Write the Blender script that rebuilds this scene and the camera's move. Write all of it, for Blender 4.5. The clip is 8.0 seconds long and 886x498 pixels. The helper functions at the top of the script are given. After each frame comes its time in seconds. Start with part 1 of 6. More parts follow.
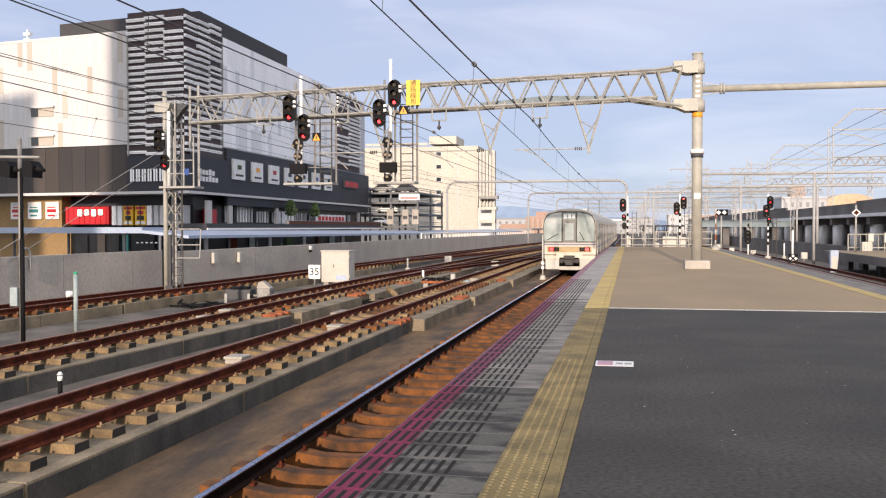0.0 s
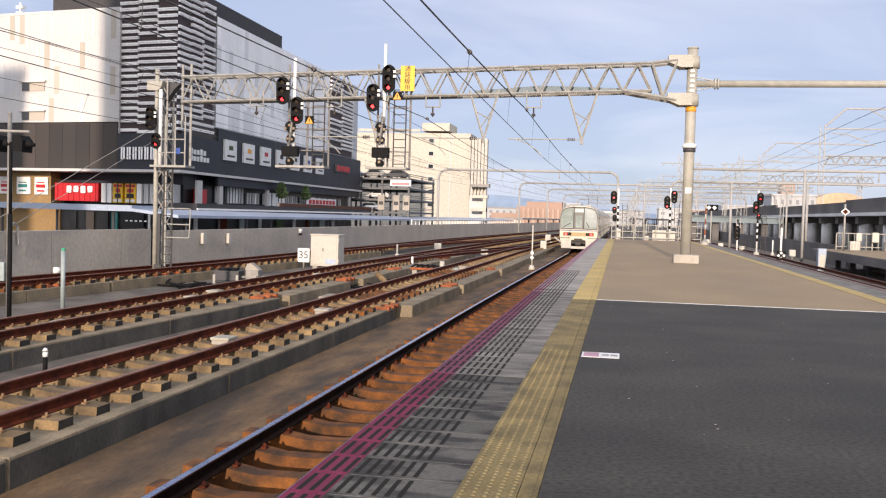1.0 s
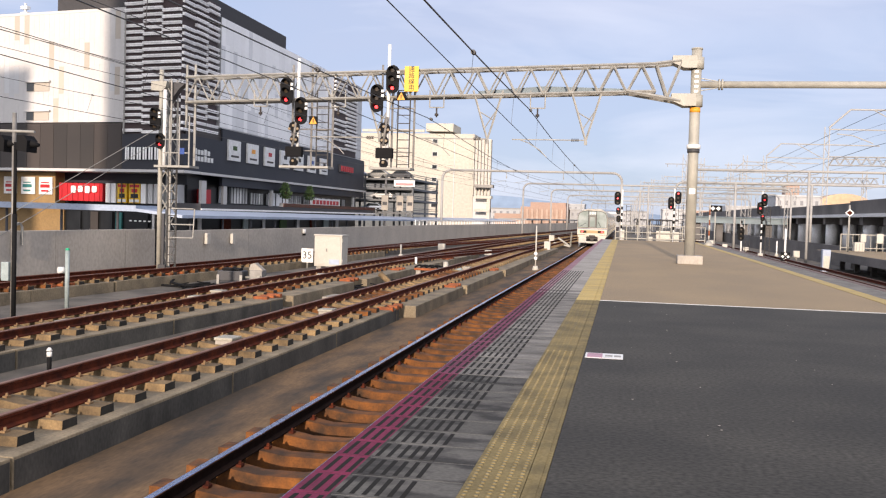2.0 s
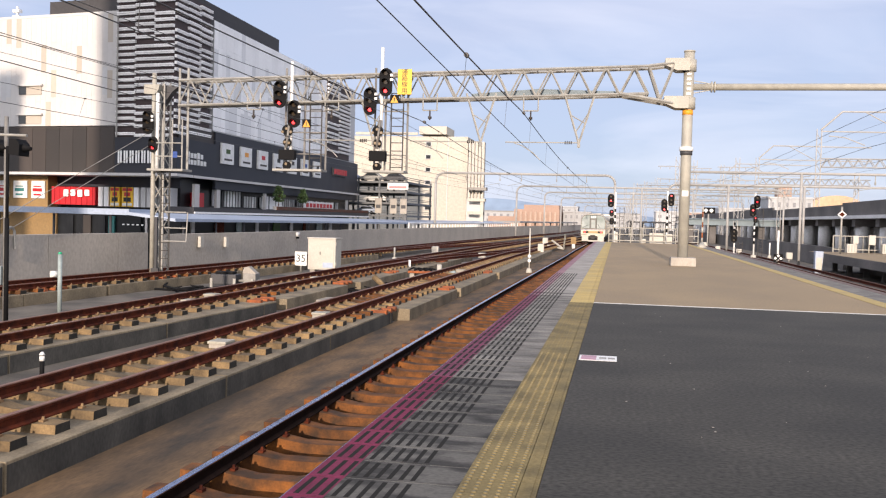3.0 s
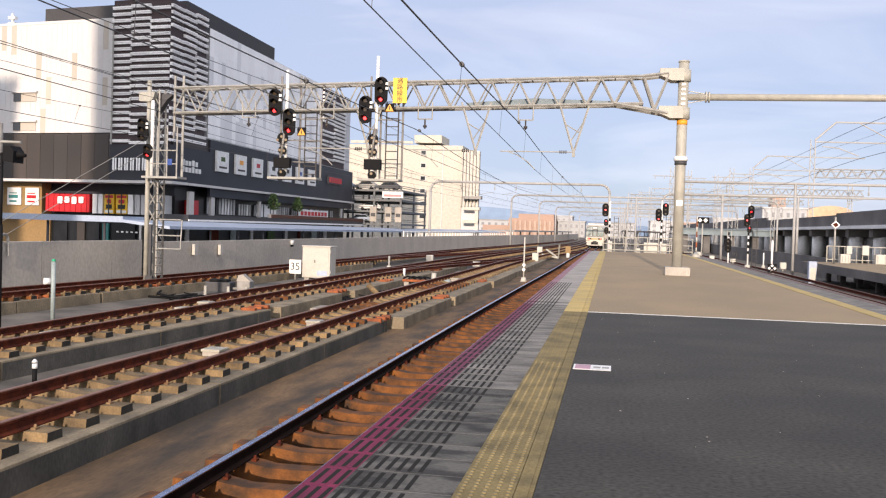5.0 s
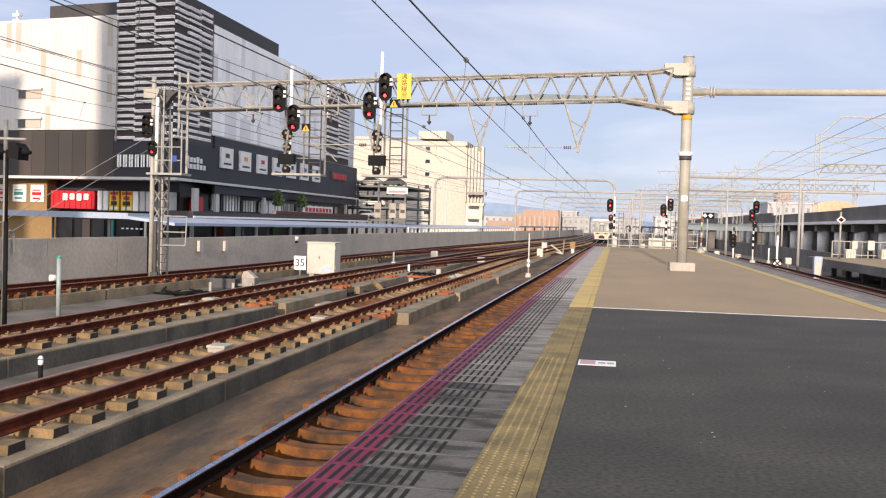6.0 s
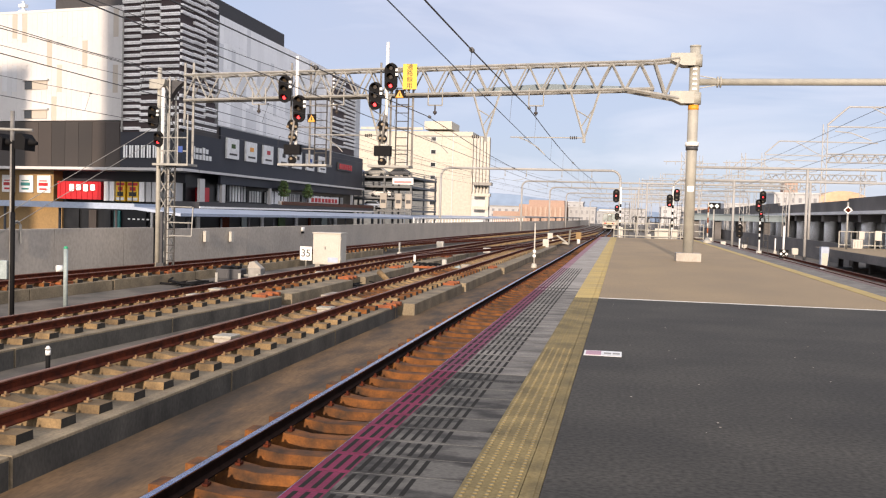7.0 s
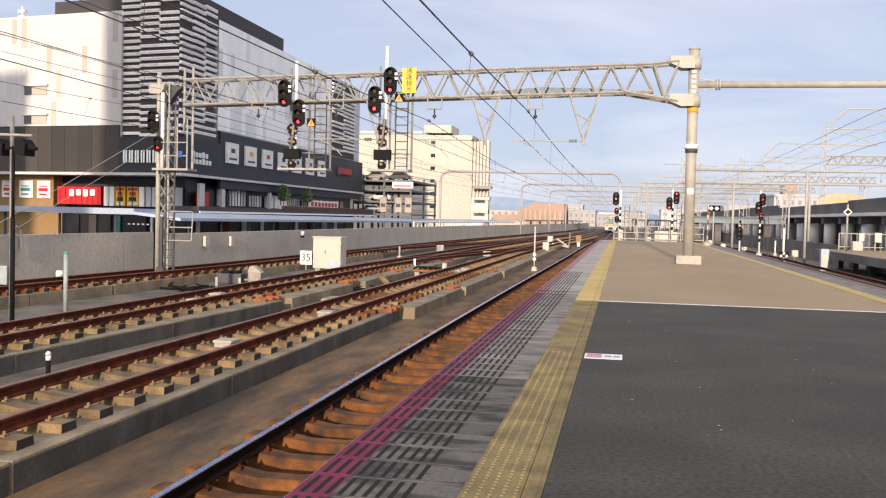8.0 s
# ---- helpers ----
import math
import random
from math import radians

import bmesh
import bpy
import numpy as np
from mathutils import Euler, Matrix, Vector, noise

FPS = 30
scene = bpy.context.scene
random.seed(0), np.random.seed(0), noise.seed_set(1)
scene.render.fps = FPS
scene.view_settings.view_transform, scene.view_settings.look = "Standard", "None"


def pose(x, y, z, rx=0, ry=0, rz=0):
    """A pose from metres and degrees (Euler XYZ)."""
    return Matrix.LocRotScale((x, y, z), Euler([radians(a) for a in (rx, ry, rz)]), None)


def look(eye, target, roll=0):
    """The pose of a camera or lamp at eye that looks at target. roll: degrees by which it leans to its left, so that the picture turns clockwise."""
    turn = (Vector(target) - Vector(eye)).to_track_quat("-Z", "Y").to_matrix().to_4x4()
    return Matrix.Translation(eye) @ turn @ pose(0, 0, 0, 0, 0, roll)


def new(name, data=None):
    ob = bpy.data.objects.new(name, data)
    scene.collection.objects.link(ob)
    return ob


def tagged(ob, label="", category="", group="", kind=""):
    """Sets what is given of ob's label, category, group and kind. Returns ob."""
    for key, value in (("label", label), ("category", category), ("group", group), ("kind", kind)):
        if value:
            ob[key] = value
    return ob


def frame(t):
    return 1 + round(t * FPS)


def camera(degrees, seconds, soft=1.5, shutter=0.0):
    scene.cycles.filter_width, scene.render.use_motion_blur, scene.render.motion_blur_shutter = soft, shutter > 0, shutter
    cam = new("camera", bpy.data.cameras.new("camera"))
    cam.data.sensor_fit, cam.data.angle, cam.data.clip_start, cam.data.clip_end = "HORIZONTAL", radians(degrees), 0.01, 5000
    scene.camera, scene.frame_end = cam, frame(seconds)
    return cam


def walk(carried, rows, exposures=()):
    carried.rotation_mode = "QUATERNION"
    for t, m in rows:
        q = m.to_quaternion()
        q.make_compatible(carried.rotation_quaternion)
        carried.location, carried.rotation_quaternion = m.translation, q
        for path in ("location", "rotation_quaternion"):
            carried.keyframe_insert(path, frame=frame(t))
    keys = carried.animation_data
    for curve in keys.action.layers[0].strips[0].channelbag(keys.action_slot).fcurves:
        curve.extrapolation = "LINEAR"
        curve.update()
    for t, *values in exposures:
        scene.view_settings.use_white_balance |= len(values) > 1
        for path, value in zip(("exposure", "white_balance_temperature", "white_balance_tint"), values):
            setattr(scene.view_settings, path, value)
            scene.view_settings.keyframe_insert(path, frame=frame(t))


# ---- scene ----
cam = camera(51.0, 8.0, soft=1.2)
EYE = (0.0, 0.0, 1.45)
TURNS = [(0, 11.388, -1.331, 0.08), (0.5, 11.181, -1.905, -0.818), (1, 10.809, -2.116, -1.604),
         (1.5, 11.126, -2.12, -1.759), (3, 10.64, -1.91, -1.526), (3.5, 10.46, -1.586, -1.675),
         (4, 10.234, -1.397, -1.488), (4.5, 10.242, -1.314, -1.716), (6, 10.592, -1.629, -1.63),
         (6.5, 10.981, -1.864, -1.6), (7, 10.948, -2.226, -1.603), (7.5, 11.182, -2.065, -1.508),
         (8, 10.941, -2.003, -1.365)]
walk(cam, [(t, pose(*EYE, 90 + p, r, y)) for t, y, p, r in TURNS],
     exposures=((0, 0.38, 6550, 16), (0.5, 0.34, 6550, 16), (1.5, 0.42, 6550, 16), (4.5, 0.45, 6520, 16), (6.5, 0.45, 6750, 16), (8, 0.45, 6850, 16)))

# ---- light: low evening sun from behind, clear hazy sky ----
SUN_EL, SUN_AZ = 12.0, 178.5      # degrees; azimuth from +y clockwise
world = bpy.data.worlds.new("sky")
scene.world = world
world.use_nodes = True
wn = world.node_tree.nodes
sky = wn.new("ShaderNodeTexSky")
sky.sky_type, sky.sun_disc = "NISHITA", False
sky.sun_elevation, sky.sun_rotation = radians(SUN_EL), radians(SUN_AZ)
sky.air_density, sky.dust_density, sky.ozone_density = 1.0, 0.5, 4.0
wn["Background"].inputs["Strength"].default_value = 0.12
haze = wn.new("ShaderNodeMix")         # even evening haze over the clear sky
haze.data_type = "RGBA"
haze.inputs["Factor"].default_value = 0.6
glare = wn.new("ShaderNodeMix")        # the haze brightens towards the sun
glare.data_type = "RGBA"
glare.inputs["A"].default_value, glare.inputs["B"].default_value = (3.5, 4.05, 5.25, 1), (10.2, 10.2, 10.3, 1)
towards = wn.new("ShaderNodeVectorMath")
towards.operation = "DOT_PRODUCT"
towards.inputs[1].default_value = (math.sin(radians(SUN_AZ)), math.cos(radians(SUN_AZ)), 0.2)
swell = wn.new("ShaderNodeMapRange")
swell.interpolation_type = "SMOOTHSTEP"
swell.inputs["From Min"].default_value, swell.inputs["From Max"].default_value = -0.6, 1.1
veil = wn.new("ShaderNodeTexNoise")    # thin high cloud
veil.inputs["Scale"].default_value, veil.inputs["Detail"].default_value, veil.inputs["Distortion"].default_value = 2.2, 6, 0.6
veil_at, veil_map = wn.new("ShaderNodeTexCoord"), wn.new("ShaderNodeMapping")
veil_map.inputs["Scale"].default_value = (1.0, 1.0, 3.5)
veil_range = wn.new("ShaderNodeMapRange")
veil_range.inputs["From Min"].default_value, veil_range.inputs["From Max"].default_value = 0.3, 0.7
veil_range.inputs["To Min"].default_value, veil_range.inputs["To Max"].default_value = 0.74, 0.92
world.node_tree.links.new(veil_at.outputs["Generated"], towards.inputs[0])
world.node_tree.links.new(towards.outputs["Value"], swell.inputs["Value"])
world.node_tree.links.new(swell.outputs[0], glare.inputs["Factor"])
world.node_tree.links.new(glare.outputs["Result"], haze.inputs["B"])
world.node_tree.links.new(veil_at.outputs["Generated"], veil_map.inputs["Vector"])
world.node_tree.links.new(veil_map.outputs[0], veil.inputs["Vector"])
world.node_tree.links.new(veil.outputs["Fac"], veil_range.inputs["Value"])
world.node_tree.links.new(veil_range.outputs[0], haze.inputs["Factor"])
world.node_tree.links.new(sky.outputs[0], haze.inputs["A"])
cloud = wn.new("ShaderNodeMix")        # pale cirrus in long soft streaks
cloud.data_type = "RGBA"
cloud.inputs["B"].default_value = (6.6, 6.9, 7.5, 1)
streak = wn.new("ShaderNodeTexNoise")
streak.inputs["Scale"].default_value, streak.inputs["Detail"].default_value, streak.inputs["Distortion"].default_value = 2.6, 5, 0.9
streak_map, streak_range = wn.new("ShaderNodeMapping"), wn.new("ShaderNodeMapRange")
streak_map.inputs["Scale"].default_value, streak_map.inputs["Location"].default_value = (1.0, 1.0, 6.0), (0.3, 0.1, 0.4)
streak_range.inputs["From Min"].default_value, streak_range.inputs["From Max"].default_value = 0.42, 0.75
streak_range.inputs["To Min"].default_value, streak_range.inputs["To Max"].default_value = 0.0, 0.42
world.node_tree.links.new(veil_at.outputs["Generated"], streak_map.inputs["Vector"])
world.node_tree.links.new(streak_map.outputs[0], streak.inputs["Vector"])
world.node_tree.links.new(streak.outputs["Fac"], streak_range.inputs["Value"])
world.node_tree.links.new(streak_range.outputs[0], cloud.inputs["Factor"])
world.node_tree.links.new(haze.outputs["Result"], cloud.inputs["A"])
world.node_tree.links.new(cloud.outputs["Result"], wn["Background"].inputs["Color"])
sun = new("sun", bpy.data.lights.new("sun", "SUN"))
sun.data.energy, sun.data.angle, sun.data.color = 3.9, radians(0.6), (1.0, 0.85, 0.68)
az, el = radians(SUN_AZ), radians(SUN_EL)
towards_sun = Vector((math.sin(az) * math.cos(el), math.cos(az) * math.cos(el), math.sin(el)))
sun.matrix_world = look(towards_sun * 50, (0, 0, 0))


# ---- materials ----
def mat(name, a, b=None, scale=3.0, fine=60.0, rough=0.8, metal=0.0, bump=0.2, stretch=(1, 1, 1), vary=0.0,
        glow=None, power=0.0, spec=0.5, contrast=(0.35, 0.7), grain=0.14):
    """Two-colour surface: broad patches and fine grain, with a little relief; vary shifts whole pieces."""
    m = bpy.data.materials.new(name)
    m.use_nodes = True
    n, l = m.node_tree.nodes, m.node_tree.links
    p = n["Principled BSDF"]
    p.inputs["Metallic"].default_value = metal
    p.inputs["Specular IOR Level"].default_value = spec
    b = b or tuple(c * 0.82 for c in a)
    co = n.new("ShaderNodeTexCoord")
    mp = n.new("ShaderNodeMapping")
    mp.inputs["Scale"].default_value = stretch
    info = n.new("ShaderNodeObjectInfo")
    shift = n.new("ShaderNodeVectorMath")
    l.new(co.outputs["Object"], shift.inputs[0])
    l.new(info.outputs["Location"], shift.inputs[1])
    l.new(shift.outputs[0], mp.inputs["Vector"])
    n1, n2 = n.new("ShaderNodeTexNoise"), n.new("ShaderNodeTexNoise")
    n1.inputs["Scale"].default_value, n1.inputs["Detail"].default_value = scale, 5
    n2.inputs["Scale"].default_value, n2.inputs["Detail"].default_value = fine, 3
    l.new(mp.outputs[0], n1.inputs["Vector"])
    l.new(mp.outputs[0], n2.inputs["Vector"])
    ramp = n.new("ShaderNodeValToRGB")
    ramp.color_ramp.elements[0].position, ramp.color_ramp.elements[1].position = contrast
    ramp.color_ramp.elements[0].color, ramp.color_ramp.elements[1].color = (*b, 1), (*a, 1)
    l.new(n1.outputs["Fac"], ramp.inputs[0])
    speck = n.new("ShaderNodeMapRange")
    speck.inputs["From Min"].default_value, speck.inputs["From Max"].default_value = 0.25, 0.75
    speck.inputs["To Min"].default_value, speck.inputs["To Max"].default_value = 1 - grain, 1 + grain
    l.new(n2.outputs["Fac"], speck.inputs["Value"])
    mix = n.new("ShaderNodeMix")
    mix.data_type, mix.blend_type = "RGBA", "MULTIPLY"
    mix.inputs["Factor"].default_value = 1.0
    l.new(ramp.outputs[0], mix.inputs["A"])
    l.new(speck.outputs[0], mix.inputs["B"])
    colour = mix.outputs["Result"]
    if vary:
        rnd = n.new("ShaderNodeMapRange")
        rnd.inputs["To Min"].default_value, rnd.inputs["To Max"].default_value = 1 - vary, 1 + vary
        l.new(info.outputs["Random"], rnd.inputs["Value"])
        mix2 = n.new("ShaderNodeMix")
        mix2.data_type, mix2.blend_type = "RGBA", "MULTIPLY"
        mix2.inputs["Factor"].default_value = 1.0
        l.new(colour, mix2.inputs["A"])
        l.new(rnd.outputs[0], mix2.inputs["B"])
        colour = mix2.outputs["Result"]
    l.new(colour, p.inputs["Base Color"])
    rr = n.new("ShaderNodeMapRange")
    rr.inputs["To Min"].default_value, rr.inputs["To Max"].default_value = max(rough - 0.1, 0.02), min(rough + 0.1, 1)
    l.new(n1.outputs["Fac"], rr.inputs["Value"])
    l.new(rr.outputs[0], p.inputs["Roughness"])
    if bump:
        bp = n.new("ShaderNodeBump")
        bp.inputs["Strength"].default_value, bp.inputs["Distance"].default_value = bump, 0.01
        l.new(n2.outputs["Fac"], bp.inputs["Height"])
        l.new(bp.outputs[0], p.inputs["Normal"])
    if glow:
        p.inputs["Emission Color"].default_value = (*glow, 1)
        p.inputs["Emission Strength"].default_value = power
    return m


M = {
    "asphalt": mat("asphalt", (0.058, 0.055, 0.0475), (0.037, 0.0352, 0.0305), 0.9, 34, 0.88, bump=0.08, stretch=(0.8, 1.0, 1), contrast=(0.36, 0.66), grain=0.5, spec=0.3),
    "asphalt_brown": mat("worn_brown_asphalt", (0.3, 0.222, 0.128), (0.245, 0.183, 0.109), 0.6, 40, 0.88, bump=0.1, stretch=(0.9, 0.5, 1), grain=0.3),
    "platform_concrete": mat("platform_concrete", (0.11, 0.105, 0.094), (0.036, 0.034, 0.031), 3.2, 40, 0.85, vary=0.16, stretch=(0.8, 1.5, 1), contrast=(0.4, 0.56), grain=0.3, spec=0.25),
    "slot": mat("slot_shade", (0.026, 0.025, 0.023), None, 8, 60, 0.95, spec=0.1),
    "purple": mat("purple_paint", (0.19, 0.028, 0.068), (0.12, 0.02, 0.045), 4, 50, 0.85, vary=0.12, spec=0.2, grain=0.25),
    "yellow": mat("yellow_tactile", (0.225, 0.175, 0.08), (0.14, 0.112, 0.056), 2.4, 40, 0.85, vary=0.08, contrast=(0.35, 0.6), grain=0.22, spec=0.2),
    "white_paint": mat("white_paint", (0.75, 0.75, 0.72), (0.6, 0.6, 0.58), 3, 40, 0.6, bump=0.1),
    "concrete": mat("concrete", (0.42, 0.38, 0.33), (0.28, 0.26, 0.23), 0.8, 30, 0.9, stretch=(1, 1, 0.35)),
    "concrete_dark": mat("stained_concrete", (0.3, 0.24, 0.155), (0.12, 0.098, 0.066), 1.6, 30, 0.9, stretch=(1.2, 0.8, 0.6), contrast=(0.3, 0.75), grain=0.26),
    "wall_concrete": mat("wall_concrete", (0.49, 0.445, 0.385), (0.36, 0.328, 0.285), 1.0, 18, 0.9, stretch=(1, 0.5, 0.4), contrast=(0.25, 0.8), grain=0.14),
    "bed": mat("track_bed", (0.165, 0.098, 0.045), (0.04, 0.028, 0.017), 1.8, 25, 0.95, stretch=(1, 0.3, 1), contrast=(0.36, 0.66), grain=0.25),
    "bed_grey": mat("track_bed_grey", (0.17, 0.15, 0.122), (0.07, 0.063, 0.054), 0.9, 25, 0.95),
    "sleeper": mat("sleeper_concrete", (0.26, 0.175, 0.085), (0.11, 0.075, 0.039), 3, 40, 0.9, vary=0.2, grain=0.24),
    "sleeper_rust": mat("rusty_sleeper", (0.2, 0.07, 0.013), (0.04, 0.018, 0.006), 4, 40, 0.9, vary=0.2, grain=0.22),
    "rust": mat("rust", (0.115, 0.027, 0.012), (0.042, 0.011, 0.007), 6, 60, 0.92, spec=0.12),
    "rail_dark": mat("near_black_rail", (0.02, 0.011, 0.009), (0.01, 0.006, 0.005), 6, 60, 0.95, spec=0.06),
    # blue in the base colour stands in for sky mirrored by the rail heads
    "rail_top": mat("polished_rail_sky_tint", (0.36, 0.42, 0.58), (0.26, 0.3, 0.42), 5, 60, 0.25, metal=1.0, bump=0.02),
    "rail_top_dull": mat("dull_rail_head", (0.3, 0.16, 0.11), (0.2, 0.09, 0.06), 5, 60, 0.5, metal=0.5, bump=0.05),
    "galv": mat("galvanised_steel", (0.37, 0.362, 0.33), (0.26, 0.255, 0.235), 4, 50, 0.6, metal=0.1),
    "galv_dark": mat("weathered_steel", (0.28, 0.27, 0.25), (0.18, 0.17, 0.16), 4, 50, 0.6, metal=0.3),
    "cream_steel": mat("cream_painted_steel", (0.4, 0.385, 0.33), (0.31, 0.3, 0.262), 3, 40, 0.55),
    "black": mat("black_plastic", (0.009, 0.009, 0.010), None, 5, 50, 0.75, bump=0.05, spec=0.15),
    "dark_grey": mat("dark_grey_metal", (0.05, 0.05, 0.055), None, 5, 50, 0.6),
    "wire": mat("wire", (0.07, 0.068, 0.068), None, 5, 50, 0.6),
    "sign_yellow": mat("sign_yellow", (0.85, 0.52, 0.02), None, 2, 30, 0.5, bump=0.02),
    "sign_white": mat("sign_white", (0.8, 0.8, 0.78), None, 2, 30, 0.5, bump=0.02),
    "sign_orange": mat("sign_orange", (0.85, 0.36, 0.03), None, 2, 30, 0.5, bump=0.02),
    "letter_white": mat("letter_white", (0.92, 0.92, 0.9), (0.88, 0.88, 0.86), 2, 30, 0.5, bump=0),
    "ink": mat("ink", (0.015, 0.015, 0.015), None, 2, 30, 0.6, bump=0),
    "red_lamp": mat("red_lamp", (0.5, 0.02, 0.02), None, 2, 30, 0.3, bump=0, glow=(1.0, 0.03, 0.035), power=2.6),
    "plate_white": mat("dusty_white_plate", (0.42, 0.4, 0.33), (0.3, 0.28, 0.23), 3, 40, 0.6),
    # highlights on the raised dots are put into this paler colour
    "tactile_highlit": mat("highlit_dot_tops", (0.28, 0.232, 0.13), (0.17, 0.145, 0.08), 3, 40, 0.6, vary=0.1),
    "mortar": mat("pale_mortar", (0.29, 0.275, 0.24), (0.2, 0.19, 0.17), 3, 40, 0.9),
    # near-black colour stands in for shade on the sleeper ends
    "sleeper_end": mat("shaded_sleeper_end", (0.035, 0.031, 0.024), (0.018, 0.016, 0.013), 5, 40, 0.9, vary=0.2),
    # slab side colour: stains plus the shade of the side turned from light
    "slab_face": mat("shaded_edge_concrete", (0.11, 0.104, 0.09), (0.03, 0.029, 0.026), 1.9, 30, 0.9, stretch=(1.0, 0.8, 0.45), contrast=(0.3, 0.8), grain=0.26),
    "door_grey": mat("end_door_grey", (0.13, 0.125, 0.115), None, 2, 20, 0.5, bump=0),
    "lens": mat("unlit_lens", (0.05, 0.036, 0.022), None, 2, 30, 0.15, bump=0),
    "box_white": mat("cabinet_white", (0.5, 0.475, 0.42), (0.43, 0.41, 0.36), 1.5, 30, 0.55, bump=0.03),
    "clad_white": mat("white_cladding", (0.56, 0.545, 0.525), (0.53, 0.515, 0.5), 0.25, 3, 0.6, bump=0.0, grain=0.03, vary=0.025),
    "clad_cream": mat("cream_cladding", (0.46, 0.41, 0.345), (0.43, 0.385, 0.325), 0.25, 3, 0.6, bump=0, grain=0.03, vary=0.06),
    "clad_grey": mat("pale_grey_cladding", (0.56, 0.565, 0.57), (0.52, 0.525, 0.53), 0.3, 3, 0.6, bump=0, grain=0.03, vary=0.06),
    # lighter copies; the brightness beyond the platform joint is put into their colours
    "platform_pale": mat("pale_concrete", (0.36, 0.335, 0.3), (0.24, 0.225, 0.2), 1.6, 45, 0.8, vary=0.12),
    "purple_pale": mat("pale_purple", (0.29, 0.145, 0.17), (0.21, 0.1, 0.125), 2, 50, 0.7, vary=0.1),
    "yellow_pale": mat("pale_yellow", (0.5, 0.36, 0.11), (0.38, 0.28, 0.1), 1.2, 40, 0.7, vary=0.1),
    # dirt darkened in colour to imitate shade between the sleepers
    "trough": mat("gap_shade_dirt", (0.06, 0.026, 0.01), (0.018, 0.01, 0.005), 3, 30, 0.95),
    "pink_pale": mat("pale_pink_brick", (0.46, 0.34, 0.27), None, 0.2, 2, 0.9, bump=0),
    "dome_tan": mat("tan_roof", (0.55, 0.38, 0.24), None, 0.1, 1, 0.7, bump=0),
    "clad_pale": mat("pale_cladding", (0.93, 0.93, 0.925), (0.88, 0.88, 0.875), 0.3, 3, 0.6, bump=0, grain=0.03, vary=0.05),
    "clad_brown_dark": mat("dark_brown_cladding", (0.03, 0.025, 0.022), (0.025, 0.021, 0.019), 0.3, 3, 0.6, bump=0, grain=0.03, vary=0.15),
    "clad_brown": mat("brown_cladding", (0.046, 0.036, 0.03), (0.038, 0.03, 0.026), 0.3, 3, 0.6, bump=0, grain=0.03, vary=0.15),
    "clad_navy": mat("dark_blue_cladding", (0.019, 0.021, 0.031), (0.014, 0.016, 0.024), 0.3, 3, 0.6, bump=0, grain=0.03),
    "tower_dark": mat("tower_dark", (0.05, 0.031, 0.031), None, 0.5, 5, 0.7, bump=0),
    "louvre": mat("pale_louvre", (0.92, 0.9, 0.88), (0.84, 0.83, 0.81), 0.6, 4, 0.5, bump=0, vary=0.12),
    "roof_dark": mat("roof_dark", (0.045, 0.043, 0.045), None, 0.3, 3, 0.7, bump=0),
    "shop_glass": mat("shop_glass", (0.02, 0.022, 0.025), (0.012, 0.013, 0.015), 0.6, 6, 0.35, bump=0, vary=0.3, spec=0.25),
    "red_sign": mat("red_sign", (0.5, 0.012, 0.018), None, 1, 8, 0.5, bump=0),
    "tan": mat("tan_panel", (0.29, 0.18, 0.07), (0.23, 0.145, 0.058), 0.5, 5, 0.7, bump=0),
    "white_bld": mat("cream_render", (0.52, 0.485, 0.41), (0.46, 0.43, 0.37), 0.12, 2, 0.85, bump=0),
    "bolt": mat("pale_clip", (0.26, 0.17, 0.085), (0.16, 0.08, 0.035), 8, 60, 0.8),
    "shop_teal": mat("teal_print", (0.03, 0.2, 0.19), None, 1, 8, 0.5, bump=0),
    # distant steel is lightened to carry haze in its colour
    "galv_far": mat("hazy_far_steel", (0.37, 0.365, 0.35), (0.31, 0.305, 0.295), 2, 20, 0.7, bump=0),
    "clad_mid": mat("mid_grey_cladding", (0.76, 0.765, 0.77), (0.7, 0.705, 0.71), 0.3, 3, 0.6, bump=0, grain=0.03, vary=0.04),
    "girder_blue": mat("blue_grey_girder", (0.2, 0.25, 0.27), (0.15, 0.19, 0.21), 0.4, 6, 0.7, bump=0),
    "flower_red": mat("red_planting", (0.16, 0.035, 0.03), (0.06, 0.05, 0.025), 4, 30, 0.9, bump=0),
    "deck_steel": mat("dark_deck_steel", (0.13, 0.137, 0.145), (0.09, 0.095, 0.1), 2, 20, 0.6, bump=0),
    # middle step of the same brightness change, again held in the colours
    "platform_mid": mat("mid_platform_concrete", (0.215, 0.203, 0.182), (0.11, 0.104, 0.094), 2.6, 40, 0.85, vary=0.14, stretch=(0.8, 1.5, 1), contrast=(0.36, 0.6), grain=0.28, spec=0.25),
    "purple_mid": mat("mid_purple_paint", (0.2, 0.062, 0.105), (0.13, 0.036, 0.066), 4, 50, 0.85, vary=0.12, spec=0.2, grain=0.25),
    "far_band": mat("dull_brown_band", (0.2, 0.145, 0.13), (0.13, 0.095, 0.085), 3, 40, 0.85, spec=0.25),
    "far_window": mat("far_window", (0.14, 0.15, 0.17), None, 0.5, 6, 0.4, bump=0),
    "window_dark": mat("dark_window", (0.03, 0.035, 0.04), None, 0.5, 6, 0.15, bump=0),
    # bluish so that the walkway roof's shade is put into the colour
    "canopy_roof": mat("canopy_roof", (0.36, 0.42, 0.53), (0.3, 0.355, 0.45), 0.3, 5, 0.5, bump=0),
